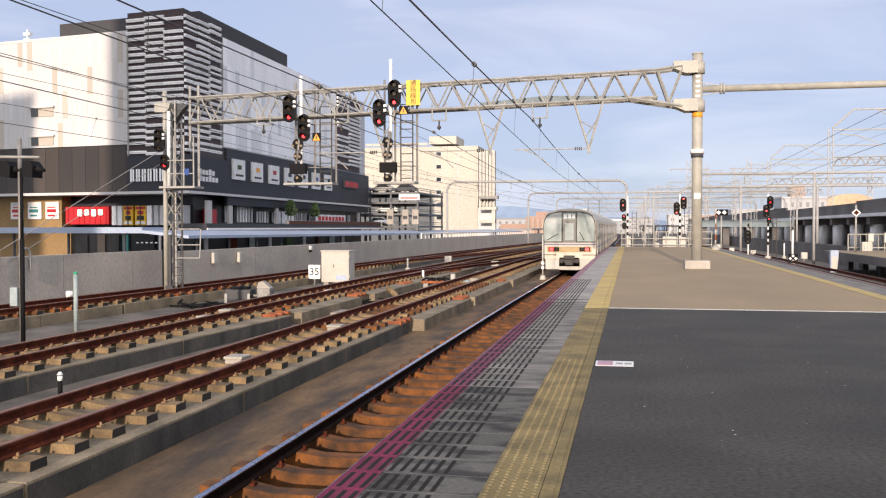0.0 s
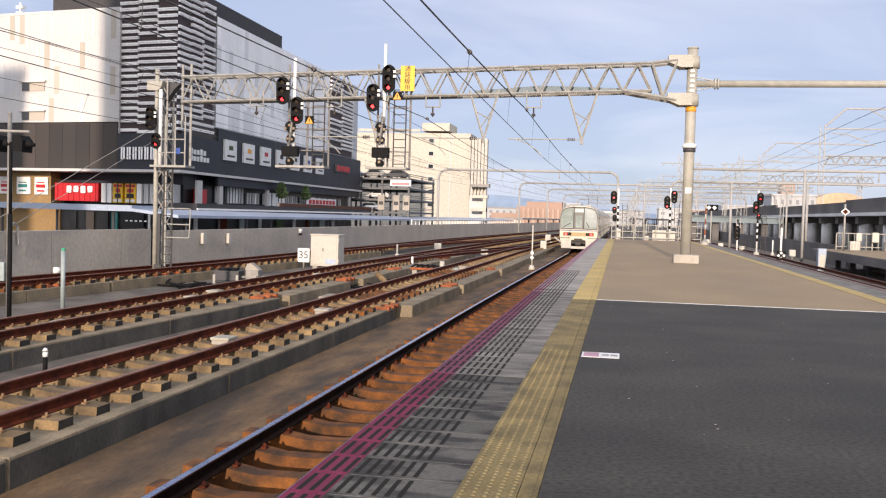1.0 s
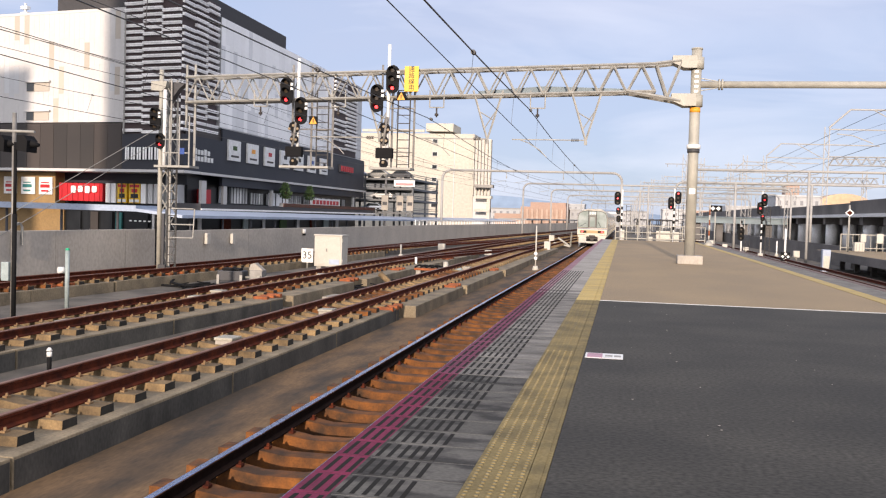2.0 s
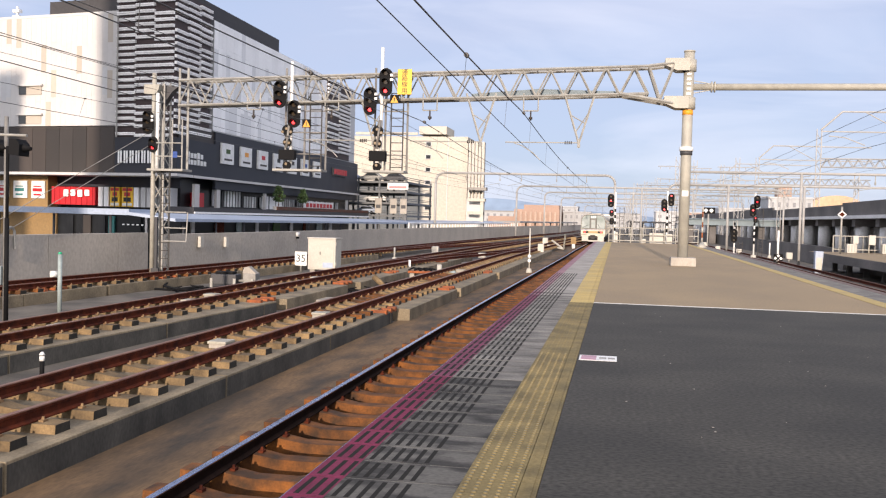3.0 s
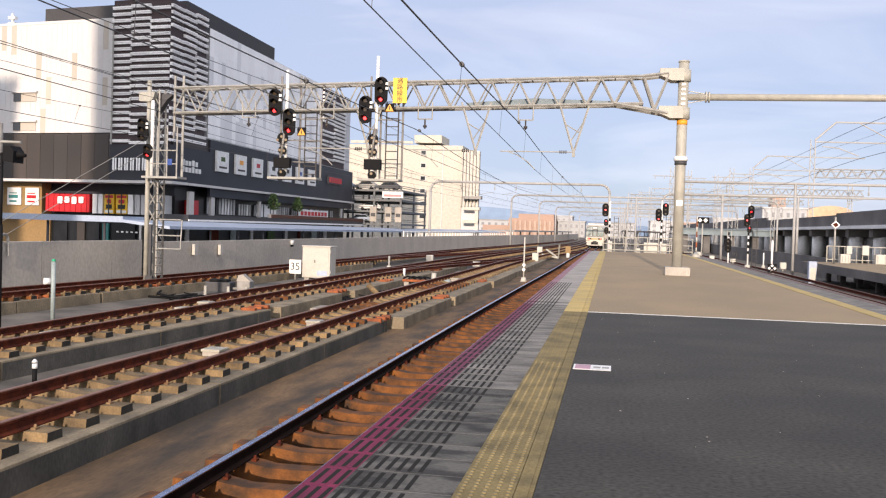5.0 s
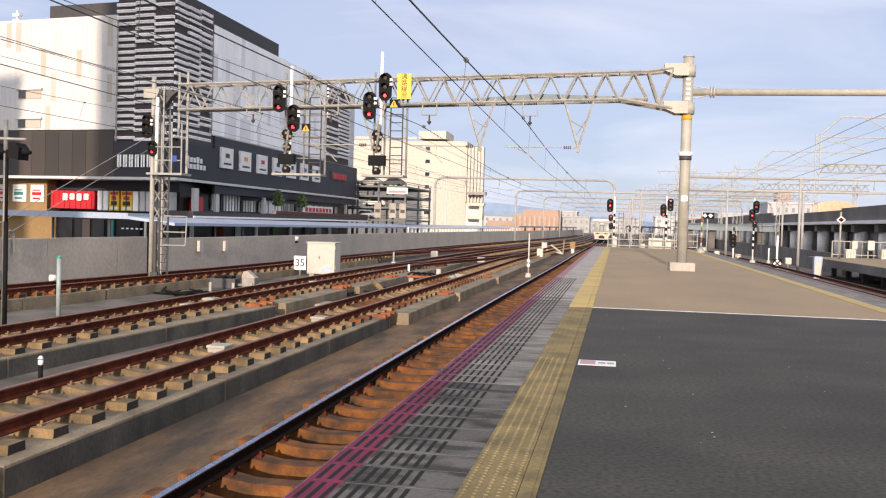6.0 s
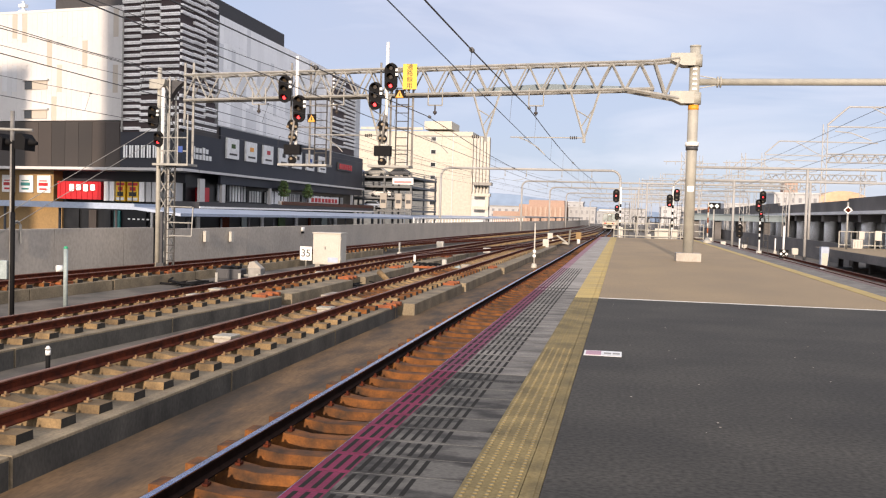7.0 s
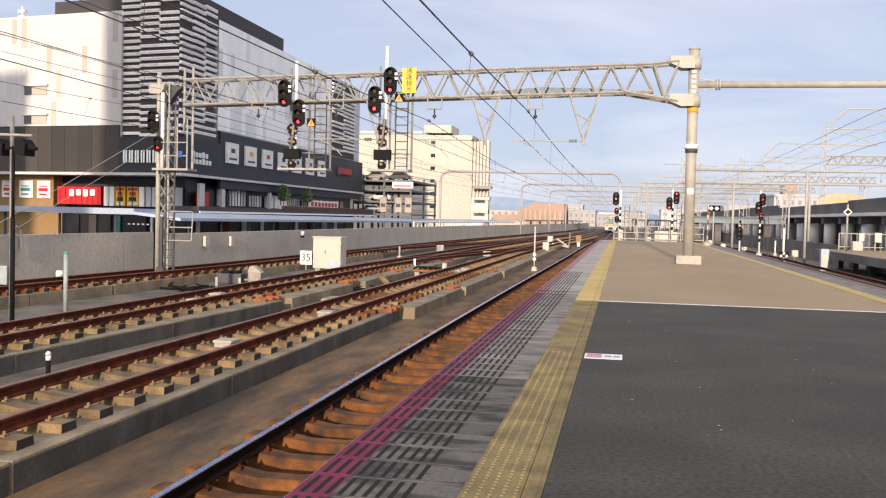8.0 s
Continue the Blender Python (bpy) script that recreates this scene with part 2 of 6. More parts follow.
    "pink_bld": mat("pink_brick", (0.38, 0.26, 0.2), (0.33, 0.23, 0.185), 0.1, 2, 0.9, bump=0),
    "far_white": mat("far_render", (0.42, 0.42, 0.42), (0.33, 0.34, 0.35), 0.05, 1, 0.9, bump=0, vary=0.25),
    "viaduct": mat("viaduct_concrete", (0.185, 0.172, 0.165), (0.1, 0.095, 0.092), 0.25, 6, 0.9, bump=0),
    "viaduct_pale": mat("viaduct_column", (0.78, 0.78, 0.78), (0.66, 0.66, 0.66), 0.25, 6, 0.9, bump=0),
    "ground": mat("town_ground", (0.13, 0.13, 0.13), (0.09, 0.09, 0.09), 0.02, 0.6, 0.95, bump=0),
    # the distance haze is mixed into this blue colour
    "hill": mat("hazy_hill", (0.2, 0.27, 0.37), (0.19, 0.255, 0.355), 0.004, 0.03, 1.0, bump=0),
    "leaf": mat("leaf", (0.06, 0.11, 0.03), (0.035, 0.07, 0.02), 3, 20, 0.7, bump=0),
    "train_cream": mat("train_cream", (0.47, 0.42, 0.33), (0.44, 0.393, 0.31), 0.4, 20, 0.35, bump=0.02, grain=0.03),
    "train_brown": mat("train_brown", (0.2, 0.09, 0.045), None, 2, 20, 0.4, bump=0.02),
    "train_blue": mat("train_blue", (0.05, 0.07, 0.2), None, 2, 20, 0.4, bump=0.02),
    "train_tan": mat("train_tan", (0.36, 0.24, 0.085), None, 2, 20, 0.45, bump=0.02),
    # pale mottling in both glass colours imitates reflected sky
    "windscreen": mat("windscreen", (0.4, 0.43, 0.42), (0.2, 0.24, 0.22), 0.9, 10, 0.05, bump=0, grain=0.03),
    "train_glass": mat("train_glass", (0.15, 0.19, 0.18), (0.07, 0.1, 0.09), 1.5, 10, 0.06, bump=0),
    "train_roof": mat("train_roof", (0.5, 0.475, 0.42), None, 1, 20, 0.6, bump=0.05),
    "under": mat("underframe", (0.06, 0.055, 0.05), None, 3, 20, 0.8),
    "green_lamp": mat("green_cap", (0.02, 0.4, 0.2), None, 3, 20, 0.4, bump=0),
    "blue_sign": mat("blue_sign", (0.02, 0.07, 0.3), None, 3, 20, 0.5, bump=0),
    "orange_cover": mat("orange_cover", (0.36, 0.1, 0.026), (0.17, 0.048, 0.015), 5, 40, 0.8),
    "pipe_teal": mat("teal_post", (0.32, 0.38, 0.38), (0.24, 0.29, 0.29), 4, 30, 0.6),
}


# ---- geometry helpers ----
def box(bm, x0, x1, y0, y1, z0, z1, bevel=0.0):
    v = [bm.verts.new(c) for c in ((x0, y0, z0), (x1, y0, z0), (x1, y1, z0), (x0, y1, z0),
                                   (x0, y0, z1), (x1, y0, z1), (x1, y1, z1), (x0, y1, z1))]
    fs = [bm.faces.new([v[i] for i in q]) for q in ((3, 2, 1, 0), (4, 5, 6, 7), (0, 1, 5, 4), (1, 2, 6, 5), (2, 3, 7, 6), (3, 0, 4, 7))]
    if bevel:
        es = list({e for f in fs for e in f.edges})
        bmesh.ops.bevel(bm, geom=es, offset=bevel, segments=2, affect="EDGES", profile=0.6)
    return bm


def rod(bm, p, q, r, n=6, r2=None, cap=True):
    p, q = Vector(p), Vector(q)
    d = (q - p).normalized()
    u = d.orthogonal().normalized() if abs(d.z) < 0.99 else Vector((1, 0, 0))
    u = (u - d * u.dot(d)).normalized()
    w = d.cross(u)
    r2 = r if r2 is None else r2
    ring = []
    for c, rad in ((p, r), (q, r2)):
        ring.append([bm.verts.new(c + (u * math.cos(a) + w * math.sin(a)) * rad) for a in (math.tau * (i + 0.5) / n for i in range(n))])
    for i in range(n):
        fc = bm.faces.new((ring[0][i], ring[0][(i + 1) % n], ring[1][(i + 1) % n], ring[1][i]))
        fc.smooth = n > 6
    if cap:
        bm.faces.new(ring[0][::-1])
        bm.faces.new(ring[1])
    return bm


def tube(bm, pts, r, n=6):
    for a, b in zip(pts[:-1], pts[1:]):
        rod(bm, a, b, r, n)
    return bm


def prism(bm, outline, axis, a, b):
    """Outline of 2D points, drawn along an axis from a to b."""
    def at(u, w, s):
        return {"x": (s, u, w), "y": (u, s, w), "z": (u, w, s)}[axis]
    lo = [bm.verts.new(at(u, w, a)) for u, w in outline]
    hi = [bm.verts.new(at(u, w, b)) for u, w in outline]
    k = len(outline)
    for i in range(k):
        bm.faces.new((lo[i], lo[(i + 1) % k], hi[(i + 1) % k], hi[i]))
    bm.faces.new(lo[::-1])
    bm.faces.new(hi)
    bmesh.ops.recalc_face_normals(bm, faces=bm.faces)
    return bm


def mesh_of(name, bm, material):
    me = bpy.data.meshes.new(name)
    bm.to_mesh(me)
    bm.free()
    me.materials.append(M[material] if isinstance(material, str) else material)
    return me


def part(name, bm, material, parent=None, label=""):
    ob = new(name, mesh_of(name, bm, material))
    ob.parent = parent
    return tagged(ob, label) if label else ob


def thing(name, label, category, at=(0, 0, 0), turn=0.0, group="", kind=""):
    ob = new(name)
    ob.empty_display_size = 0.2
    ob.matrix_basis = pose(*at, 0, 0, turn)
    return tagged(ob, label, category, group, kind)


def single(name, bm, material, label, category, group="", kind=""):
    return tagged(part(name, bm, material), label, category, group, kind)


def BM():
    return bmesh.new()


def share(name, me, parent, m):
    ob = new(name, me)
    ob.parent = parent
    ob.matrix_basis = m
    return ob


def words(name, body, size, material, parent, m, depth=0.01, align="CENTER"):
    cu = bpy.data.curves.new(name, "FONT")
    cu.body, cu.size, cu.extrude, cu.align_x, cu.align_y = body, size, depth, align, "CENTER"
    tmp = bpy.data.objects.new("tmp_text", cu)
    scene.collection.objects.link(tmp)
    me = bpy.data.meshes.new_from_object(tmp.evaluated_get(bpy.context.evaluated_depsgraph_get()))
    bpy.data.objects.remove(tmp)
    me.name = name
    me.materials.clear()
    me.materials.append(M[material])
    ob = new(name, me)
    ob.parent = parent
    ob.matrix_basis = m
    return ob


# ---- the ground, the elevated deck and the town below ----
DECK = -1.42            # top of the track bed
STREET = -8.5
bm = BM()
bmesh.ops.create_grid(bm, x_segments=2, y_segments=2, size=4500)
bmesh.ops.translate(bm, verts=bm.verts, vec=(0, 1500, STREET))
single("ground", bm, "ground", "grey town ground far below the elevated railway", "ground", kind="structure")

bm = BM()
box(bm, -18.9, -4.35, -60, 420, DECK - 1.2, DECK)
box(bm, -1.6, 60, -60, 420, DECK - 1.2, DECK)
single("track_bed", bm, "bed_grey", "dusty grey concrete deck carrying the railway tracks", "track bed", kind="structure")
# lowered bed whose dark colour carries the shade of the sleeper gaps
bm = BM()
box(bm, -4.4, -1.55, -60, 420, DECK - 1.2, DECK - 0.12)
single("track_trough", bm, "trough", "dirt between the sleepers beside platform, gap shade in its colour", "track bed", kind="structure")
bm = BM()
prism(bm, [(-5.9, DECK - 0.1), (-4.1, DECK - 0.1), (-4.1, -1.315), (-4.6, -1.37), (-5.9, DECK + 0.01)], "y", -40, 320)
single("track_bed_side", bm, "bed", "rust-stained brown bed beside the platform track", "track bed", kind="structure")

# ---- platform ----
P_END = 70.0
EDGE_L, EDGE_R = -1.65, 6.1
platform = thing("platform", "asphalt island platform with concrete edge strips and tactile paving", "platform", kind="structure")
bm = BM()
box(bm, EDGE_L + 0.12, EDGE_R - 0.12, -30, P_END, -1.42, -0.03)
part("base", bm, "concrete_dark", platform)
bm = BM()
box(bm, -0.372, 4.92, -30, 16.87, -0.03, 0.0)
part("dark_surface", bm, "asphalt", platform, "smooth dark grey asphalt")
bm = BM()
box(bm, -0.372, 4.92, 16.95, P_END, -0.03, 0.0)
part("brown_surface", bm, "asphalt_brown", platform, "worn brown asphalt")
bm = BM()
box(bm, -0.372, 4.92, 16.87, 16.95, -0.03, 0.003)
part("joint_line", bm, "white_paint", platform, "thin white metal joint across the platform")
bm = BM()
box(bm, 5.23, EDGE_R, -30, P_END, -0.16, 0.0)
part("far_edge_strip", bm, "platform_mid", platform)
bm = BM()
box(bm, EDGE_R - 0.22, EDGE_R + 0.002, -30, P_END, -0.15, 0.004)
part("far_purple_band", bm, "far_band", platform)
bm = BM()
box(bm, 4.92, 5.23, -30, P_END, -0.03, 0.008)
part("far_tactile_strip", bm, "yellow_pale", platform, "yellow tactile strip")


SLAB = 0.38             # pitch of the precast edge slabs


def edge_slab():
    """One precast edge slab with a row of nine drain slots, drawn as dark bars: (body, purple band, slots)."""
    body, band, slots = BM(), BM(), BM()
    box(body, EDGE_L + 0.21, -0.8, 0.005, SLAB - 0.005, -0.16, 0.0)
    box(band, EDGE_L, EDGE_L + 0.21, 0.004, SLAB - 0.004, -0.16, 0.0)
    # flat dark bars stand in for the shade inside open slots
    for i in range(9):
        x = EDGE_L + 0.036 + i * 0.0672
        box(slots, x, x + 0.027, 0.034, 0.344, -0.01, 0.0012)
    return body, band, slots


sb, sp, ss = edge_slab()
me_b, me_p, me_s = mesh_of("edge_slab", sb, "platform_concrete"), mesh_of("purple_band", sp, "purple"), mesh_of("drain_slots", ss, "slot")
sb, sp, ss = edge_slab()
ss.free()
me_bc, me_pc = mesh_of("edge_slab", sb, "platform_pale"), mesh_of("purple_band", sp, "purple_pale")
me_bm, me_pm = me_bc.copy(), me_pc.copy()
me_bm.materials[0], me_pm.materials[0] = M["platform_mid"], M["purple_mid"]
# edge colours step from dull to bright along y, brightest beyond the joint
tone_jitter = random.Random(5)
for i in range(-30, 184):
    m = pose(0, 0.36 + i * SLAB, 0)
    stage = 0 if i < 22 + tone_jitter.randint(-2, 3) else 1 if i < 47 + tone_jitter.randint(-3, 3) else 2
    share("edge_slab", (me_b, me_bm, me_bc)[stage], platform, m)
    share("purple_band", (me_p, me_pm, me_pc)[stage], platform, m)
    if i < 68:
        share("drain_slots", me_s, platform, m)

bm = BM()
box(bm, EDGE_L + 0.22, -0.805, -11, P_END, -0.15, -0.0015)
part("joint_mortar", bm, "mortar", platform, "pale mortar between the edge slabs")

# tactile tiles with warning dots and a raised inner line
tb = BM()
box(tb, -0.797, -0.48, 0.0015, 0.2985, -0.03, 0.004)
for i in range(5):
    for j in range(5):
        rod(tb, (-0.766 + i * 0.064, 0.03 + j * 0.06, 0.003), (-0.766 + i * 0.064, 0.03 + j * 0.06, 0.0095), 0.017, 8, 0.010)
box(tb, -0.476, -0.375, 0.0015, 0.2985, -0.03, 0.003)
box(tb, -0.445, -0.402, 0.0, 0.3, 0.002, 0.008)
me_t = mesh_of("tactile_tile", tb, "yellow")
me_t.materials.append(M["tactile_highlit"])
# dot tops get the paler colour in place of highlights
for f in me_t.polygons:
    if f.center.x < -0.478 and f.center.z > 0.0085:
        f.material_index = 1
me_tw = me_t.copy()          # dots lowered on the middle stretch
me_tw.materials[1] = M["yellow"]
for v in me_tw.vertices:
    if v.co.x < -0.478:
        v.co.z = min(v.co.z, 0.0052)
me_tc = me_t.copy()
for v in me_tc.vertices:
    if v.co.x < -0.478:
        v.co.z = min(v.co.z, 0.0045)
me_tc.materials[0] = me_tc.materials[1] = M["yellow_pale"]
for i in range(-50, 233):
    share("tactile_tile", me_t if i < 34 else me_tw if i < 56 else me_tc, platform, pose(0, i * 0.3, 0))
rs = random.Random(11)
bm = BM()
for k in range(45):
    x, y, rr = rs.uniform(-0.3, 4.5), rs.uniform(3.5, 16), rs.uniform(0.004, 0.009)
    rod(bm, (x, y, 0.0), (x, y, 0.002), rr, 7)
part("gum_spot", bm, "concrete", platform)["kind"] = "stuff"
mark = thing("boarding_mark", "small pink and white boarding mark stuck on asphalt", "floor mark", (-0.355, 9.82, 0.0))
bm = BM()
box(bm, 0, 0.395, 0, 0.36, 0.0, 0.004)
part("plate", bm, "sign_white", mark)
bm = BM()
box(bm, 0.02, 0.18, 0.03, 0.33, 0.003, 0.006)
part("pink_field", bm, mat("faded_pink", (0.5, 0.3, 0.36), None, 3, 30, 0.7, bump=0), mark)
for x in (0.21, 0.30):
    bm = BM()
    box(bm, x, x + 0.075, 0.12, 0.24, 0.003, 0.006)
    part("printed_bar", bm, "galv", mark)

# ---- tracks ----
def rail_profile():
    return [(-0.06, 0), (0.06, 0), (0.06, 0.014), (0.014, 0.04), (0.013, 0.11), (0.036, 0.122), (0.036, 0.16),
            (-0.036, 0.16), (-0.036, 0.122), (-0.013, 0.11), (-0.014, 0.04), (-0.06, 0.014)]


def sweep(bm, centre, y0, y1, step, outline, z):
    """Draws an outline along the line x = centre(y)."""
    rings, y = [], y0
    k = max(2, int((y1 - y0) / step))
    for i in range(k + 1):
        y = y0 + (y1 - y0) * i / k
        c = centre(y)
        rings.append([bm.verts.new((c + u, y, z + w)) for u, w in outline])
    n = len(outline)
    for a, b in zip(rings[:-1], rings[1:]):
        for i in range(n):
            bm.faces.new((a[i], b[i], b[(i + 1) % n], a[(i + 1) % n]))
    bm.faces.new(rings[0])
    bm.faces.new(rings[-1][::-1])
    bmesh.ops.recalc_face_normals(bm, faces=bm.faces)


def smooth(a, b, y):
    t = min(max((y - a) / (b - a), 0.0), 1.0)
    return t * t * (3 - 2 * t)


def track(name, centre, y0, y1, top, shine, sleeper_mat, spacing, near, label, half=0.5665, width=2.0, rusty=(), web="rust", phase=8.39):
    """Two rails, fastened sleepers and clips; top is the height of the rail heads."""
    t = thing(name, label, "railway track")
    foot = top - 0.16
    for s in (-1, 1):
        bm = BM()
        sweep(bm, lambda y: centre(y) + s * half, y0, y1, 4.0, rail_profile(), foot)
        r = part("rail", bm, web, t, "rusty brown steel rail")
        bm = BM()
        sweep(bm, lambda y: centre(y) + s * half, y0, y1, 4.0, [(-0.036, -0.012), (0.037, -0.012), (0.037, 0.0), (0.03, 0.004), (-0.03, 0.004), (-0.037, 0.0)], top)
        part("rail_head", bm, shine, r)
    sl = BM()
    prism(sl, [(-0.17, -0.29), (0.17, -0.29), (0.14, 0.0), (-0.14, 0.0)], "x", -width / 2, width / 2)
    for dip in (0.5, 0.22, -0.22, -0.5):
        bmesh.ops.bisect_plane(sl, geom=sl.verts[:] + sl.edges[:] + sl.faces[:], plane_co=(dip * width / 2, 0, 0), plane_no=(1, 0, 0))
    for f in sl.verts:
        if f.co.z > -0.01 and abs(f.co.x) < width * 0.2:
            f.co.z -= 0.045
            f.co.y *= 0.85
    for s in (-1, 1):
        for o in (-0.11, 0.11):
            made = len(sl.faces)
            box(sl, s * half + o - 0.03, s * half + o + 0.03, -0.045, 0.045, -0.005, 0.022)
            rod(sl, (s * half + o, 0, 0.02), (s * half + o, 0, 0.056), 0.021, 6, 0.015)
            sl.faces.ensure_lookup_table()
            for fc in sl.faces[made:]:
                fc.material_index = 1
    me = mesh_of("sleeper", sl, sleeper_mat)
    me.materials.append(M["rust" if sleeper_mat == "sleeper_rust" else "bolt"])
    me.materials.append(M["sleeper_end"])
    # end faces get the dark colour that imitates their shaded side
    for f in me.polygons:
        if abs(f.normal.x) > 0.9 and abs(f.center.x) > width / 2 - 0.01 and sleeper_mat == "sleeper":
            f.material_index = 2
    me_r = me.copy()
    me_r.materials[0] = M["sleeper_rust"]
    rest = BM()
    y = y0 + (phase - y0) % spacing
    while y < y1:
        if near[0] < y < near[1]:
            share("sleeper", me_r if any(a < y < b for a, b in rusty) else me, t, pose(centre(y), y, foot - 0.004, 0, 0, random.uniform(-0.6, 0.6)))
        elif near[1] <= y < 150:
            c = centre(y)
            box(rest, c - width / 2, c + width / 2, y - 0.11, y + 0.11, foot - 0.17, foot - 0.004)
        y += spacing
    part("sleeper_rest", rest, sleeper_mat, t)["kind"] = "stuff"
    return t


# slight bend fits the rails and train to the camera's view
def c1(y):
    return -3.445 + 0.33 * smooth(20, 75, y) + 0.38 * smooth(75, 130, y)


def c2(y):
    return -7.0 + 2.6 * smooth(60, 170, y)


def c3(y):
    return -11.2 + 4.6 * smooth(45, 190, y)


def c4(y):
    return -16.7 - 1.2 * (1 - smooth(16, 44, y)) + 7.0 * smooth(40, 230, y)


RAIL1, RAIL2 = -1.105, -0.81
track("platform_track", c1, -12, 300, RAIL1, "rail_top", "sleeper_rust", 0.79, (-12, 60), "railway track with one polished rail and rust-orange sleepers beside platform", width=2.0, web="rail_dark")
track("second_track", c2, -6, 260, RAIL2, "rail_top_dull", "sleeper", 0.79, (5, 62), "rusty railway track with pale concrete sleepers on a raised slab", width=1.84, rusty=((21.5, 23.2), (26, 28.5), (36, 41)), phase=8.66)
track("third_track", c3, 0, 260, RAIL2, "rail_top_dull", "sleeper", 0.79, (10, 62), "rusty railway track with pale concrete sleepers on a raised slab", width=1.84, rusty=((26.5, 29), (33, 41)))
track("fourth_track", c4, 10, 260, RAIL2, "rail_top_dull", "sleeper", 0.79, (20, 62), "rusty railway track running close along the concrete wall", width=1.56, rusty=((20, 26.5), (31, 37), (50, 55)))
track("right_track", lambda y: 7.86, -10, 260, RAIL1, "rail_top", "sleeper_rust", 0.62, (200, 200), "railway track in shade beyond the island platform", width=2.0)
track("far_right_track", lambda y: 11.6 - 2.2 * smooth(70, 200, y), 0, 260, RAIL1, "rail_top_dull", "sleeper_rust", 0.62, (200, 200), "rusty railway track beside the opposite platform", width=2.0)


track("crossover_track", lambda y: c3(y) + (c2(y) - c3(y)) * smooth(42, 80, y), 42, 80, RAIL2, "rail_top_dull", "sleeper", 0.79, (200, 200), "rusty crossover rails joining two tracks", width=2.3)
track("crossover_track", lambda y: c4(y) + (c3(y) - c4(y)) * smooth(55, 105, y), 55, 105, RAIL2, "rail_top_dull", "sleeper", 0.79, (200, 200), "rusty crossover rails joining two tracks", width=2.3)
track("crossover_track", lambda y: c2(y) + (c1(y) - c2(y)) * smooth(85, 135, y), 85, 135, RAIL1 + 0.1, "rail_top_dull", "sleeper", 0.79, (200, 200), "rusty crossover rails joining two tracks", width=2.3)


def kerb_run(name, back, edge, spans, z1, label, dulled=False):
    """Raised concrete slab edge in separate lengths; back and edge give its two sides as x at y."""
    k = thing(name, label, "slab edge", kind="structure")
    for a, b in spans:
        bm = BM()
        a1, b1 = a + 0.015, b - 0.015
        prism(bm, [(back(a), a1), (edge(a), a1), (edge(b), b1), (back(b), b1)], "z", DECK - 0.01, z1)
        bmesh.ops.bevel(bm, geom=bm.edges[:], offset=0.018, segments=2, affect="EDGES", profile=0.6)
        slab = part("slab_length", bm, "concrete_dark", k)
        # dark plate over the edge carries the side's shade and stains as colour
        if dulled:
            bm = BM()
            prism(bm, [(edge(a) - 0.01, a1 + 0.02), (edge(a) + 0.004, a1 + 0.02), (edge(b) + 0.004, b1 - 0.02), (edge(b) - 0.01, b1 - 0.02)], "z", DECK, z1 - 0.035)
            part("dusty_face", bm, "slab_face", slab, "slab face with side shade and stains in its colour")
    return k


def lengths(a, b, step):
    out = []
    while a < b:
        out.append((a, min(a + step, b)))
        a += step
    return out


# slab edges of the second and third tracks, with the gaps where points machines stand
L2 = "weathered grey concrete slab under the second track"
L3 = "weathered grey concrete slab under the third track"
KZ = -1.078
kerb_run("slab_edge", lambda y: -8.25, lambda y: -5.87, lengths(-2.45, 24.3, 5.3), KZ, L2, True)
kerb_run("slab_edge", lambda y: -8.25, lambda y: -5.54, lengths(24.9, 32.6, 7.7), KZ, L2)
kerb_run("slab_edge", lambda y: -8.25, lambda y: -5.5, lengths(33.2, 43.3, 5.05), KZ, L2)
kerb_run("slab_edge", lambda y: -8.25, lambda y: -5.45, lengths(44.0, 80, 5.4), KZ, L2)
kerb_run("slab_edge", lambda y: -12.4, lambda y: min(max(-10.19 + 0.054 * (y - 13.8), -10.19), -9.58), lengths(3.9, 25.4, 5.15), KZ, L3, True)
kerb_run("slab_edge", lambda y: -12.4, lambda y: -9.57, lengths(26.2, 32.6, 6.4), KZ, L3)
kerb_run("slab_edge", lambda y: -12.4, lambda y: -9.55, lengths(34.2, 62, 5.4), KZ, L3)
kerb_run("slab_edge", lambda y: c4(y) - 1.0, lambda y: c4(y) + 0.9, lengths(20.0, 28.1, 4.05) + lengths(28.2, 60, 5.3), KZ, "weathered grey concrete slab under the fourth track")

# ---- boundary wall of the viaduct ----
WX = -18.3
wall = thing("wall_west", "stained grey concrete parapet wall along the tracks", "wall", kind="structure")
def wall_x(y):
    return WX - 1.0 * (1 - smooth(16, 44, y)) + 7.0 * smooth(60, 260, y)


for i, (a, b) in enumerate(lengths(12, 34.6, 4.1) + lengths(35.3, 320, 8.2)):
    bm = BM()
    v = [(wall_x(a) - 0.28, a + 0.012), (wall_x(a), a + 0.012), (wall_x(b), b - 0.012), (wall_x(b) - 0.28, b - 0.012)]
    prism(bm, v, "z", DECK - 1.2, 0.46 + (0.08 if a < 34 else 0))
    part("wall_panel", bm, "wall_concrete", wall)


# ---- overhead line portal with lattice beam ----
def lattice(bm, x0, x1, y0, y1, z0, z1, bay, r=0.03, chord=0.05):
    for y in (y0, y1):
        for z in (z0, z1):
            rod(bm, (x0, y, z), (x1, y, z), chord, 4)
        k = max(2, round((x1 - x0) / bay))
        for i in range(k):
            a, b = x0 + (x1 - x0) * i / k, x0 + (x1 - x0) * (i + 1) / k
            c = (a + b) / 2
            rod(bm, (a, y, z0), (c, y, z1), r, 4)
            rod(bm, (c, y, z1), (b, y, z0), r, 4)
    k = max(2, round((x1 - x0) / bay))
    for i in range(k + 1):
        a = x0 + (x1 - x0) * i / k
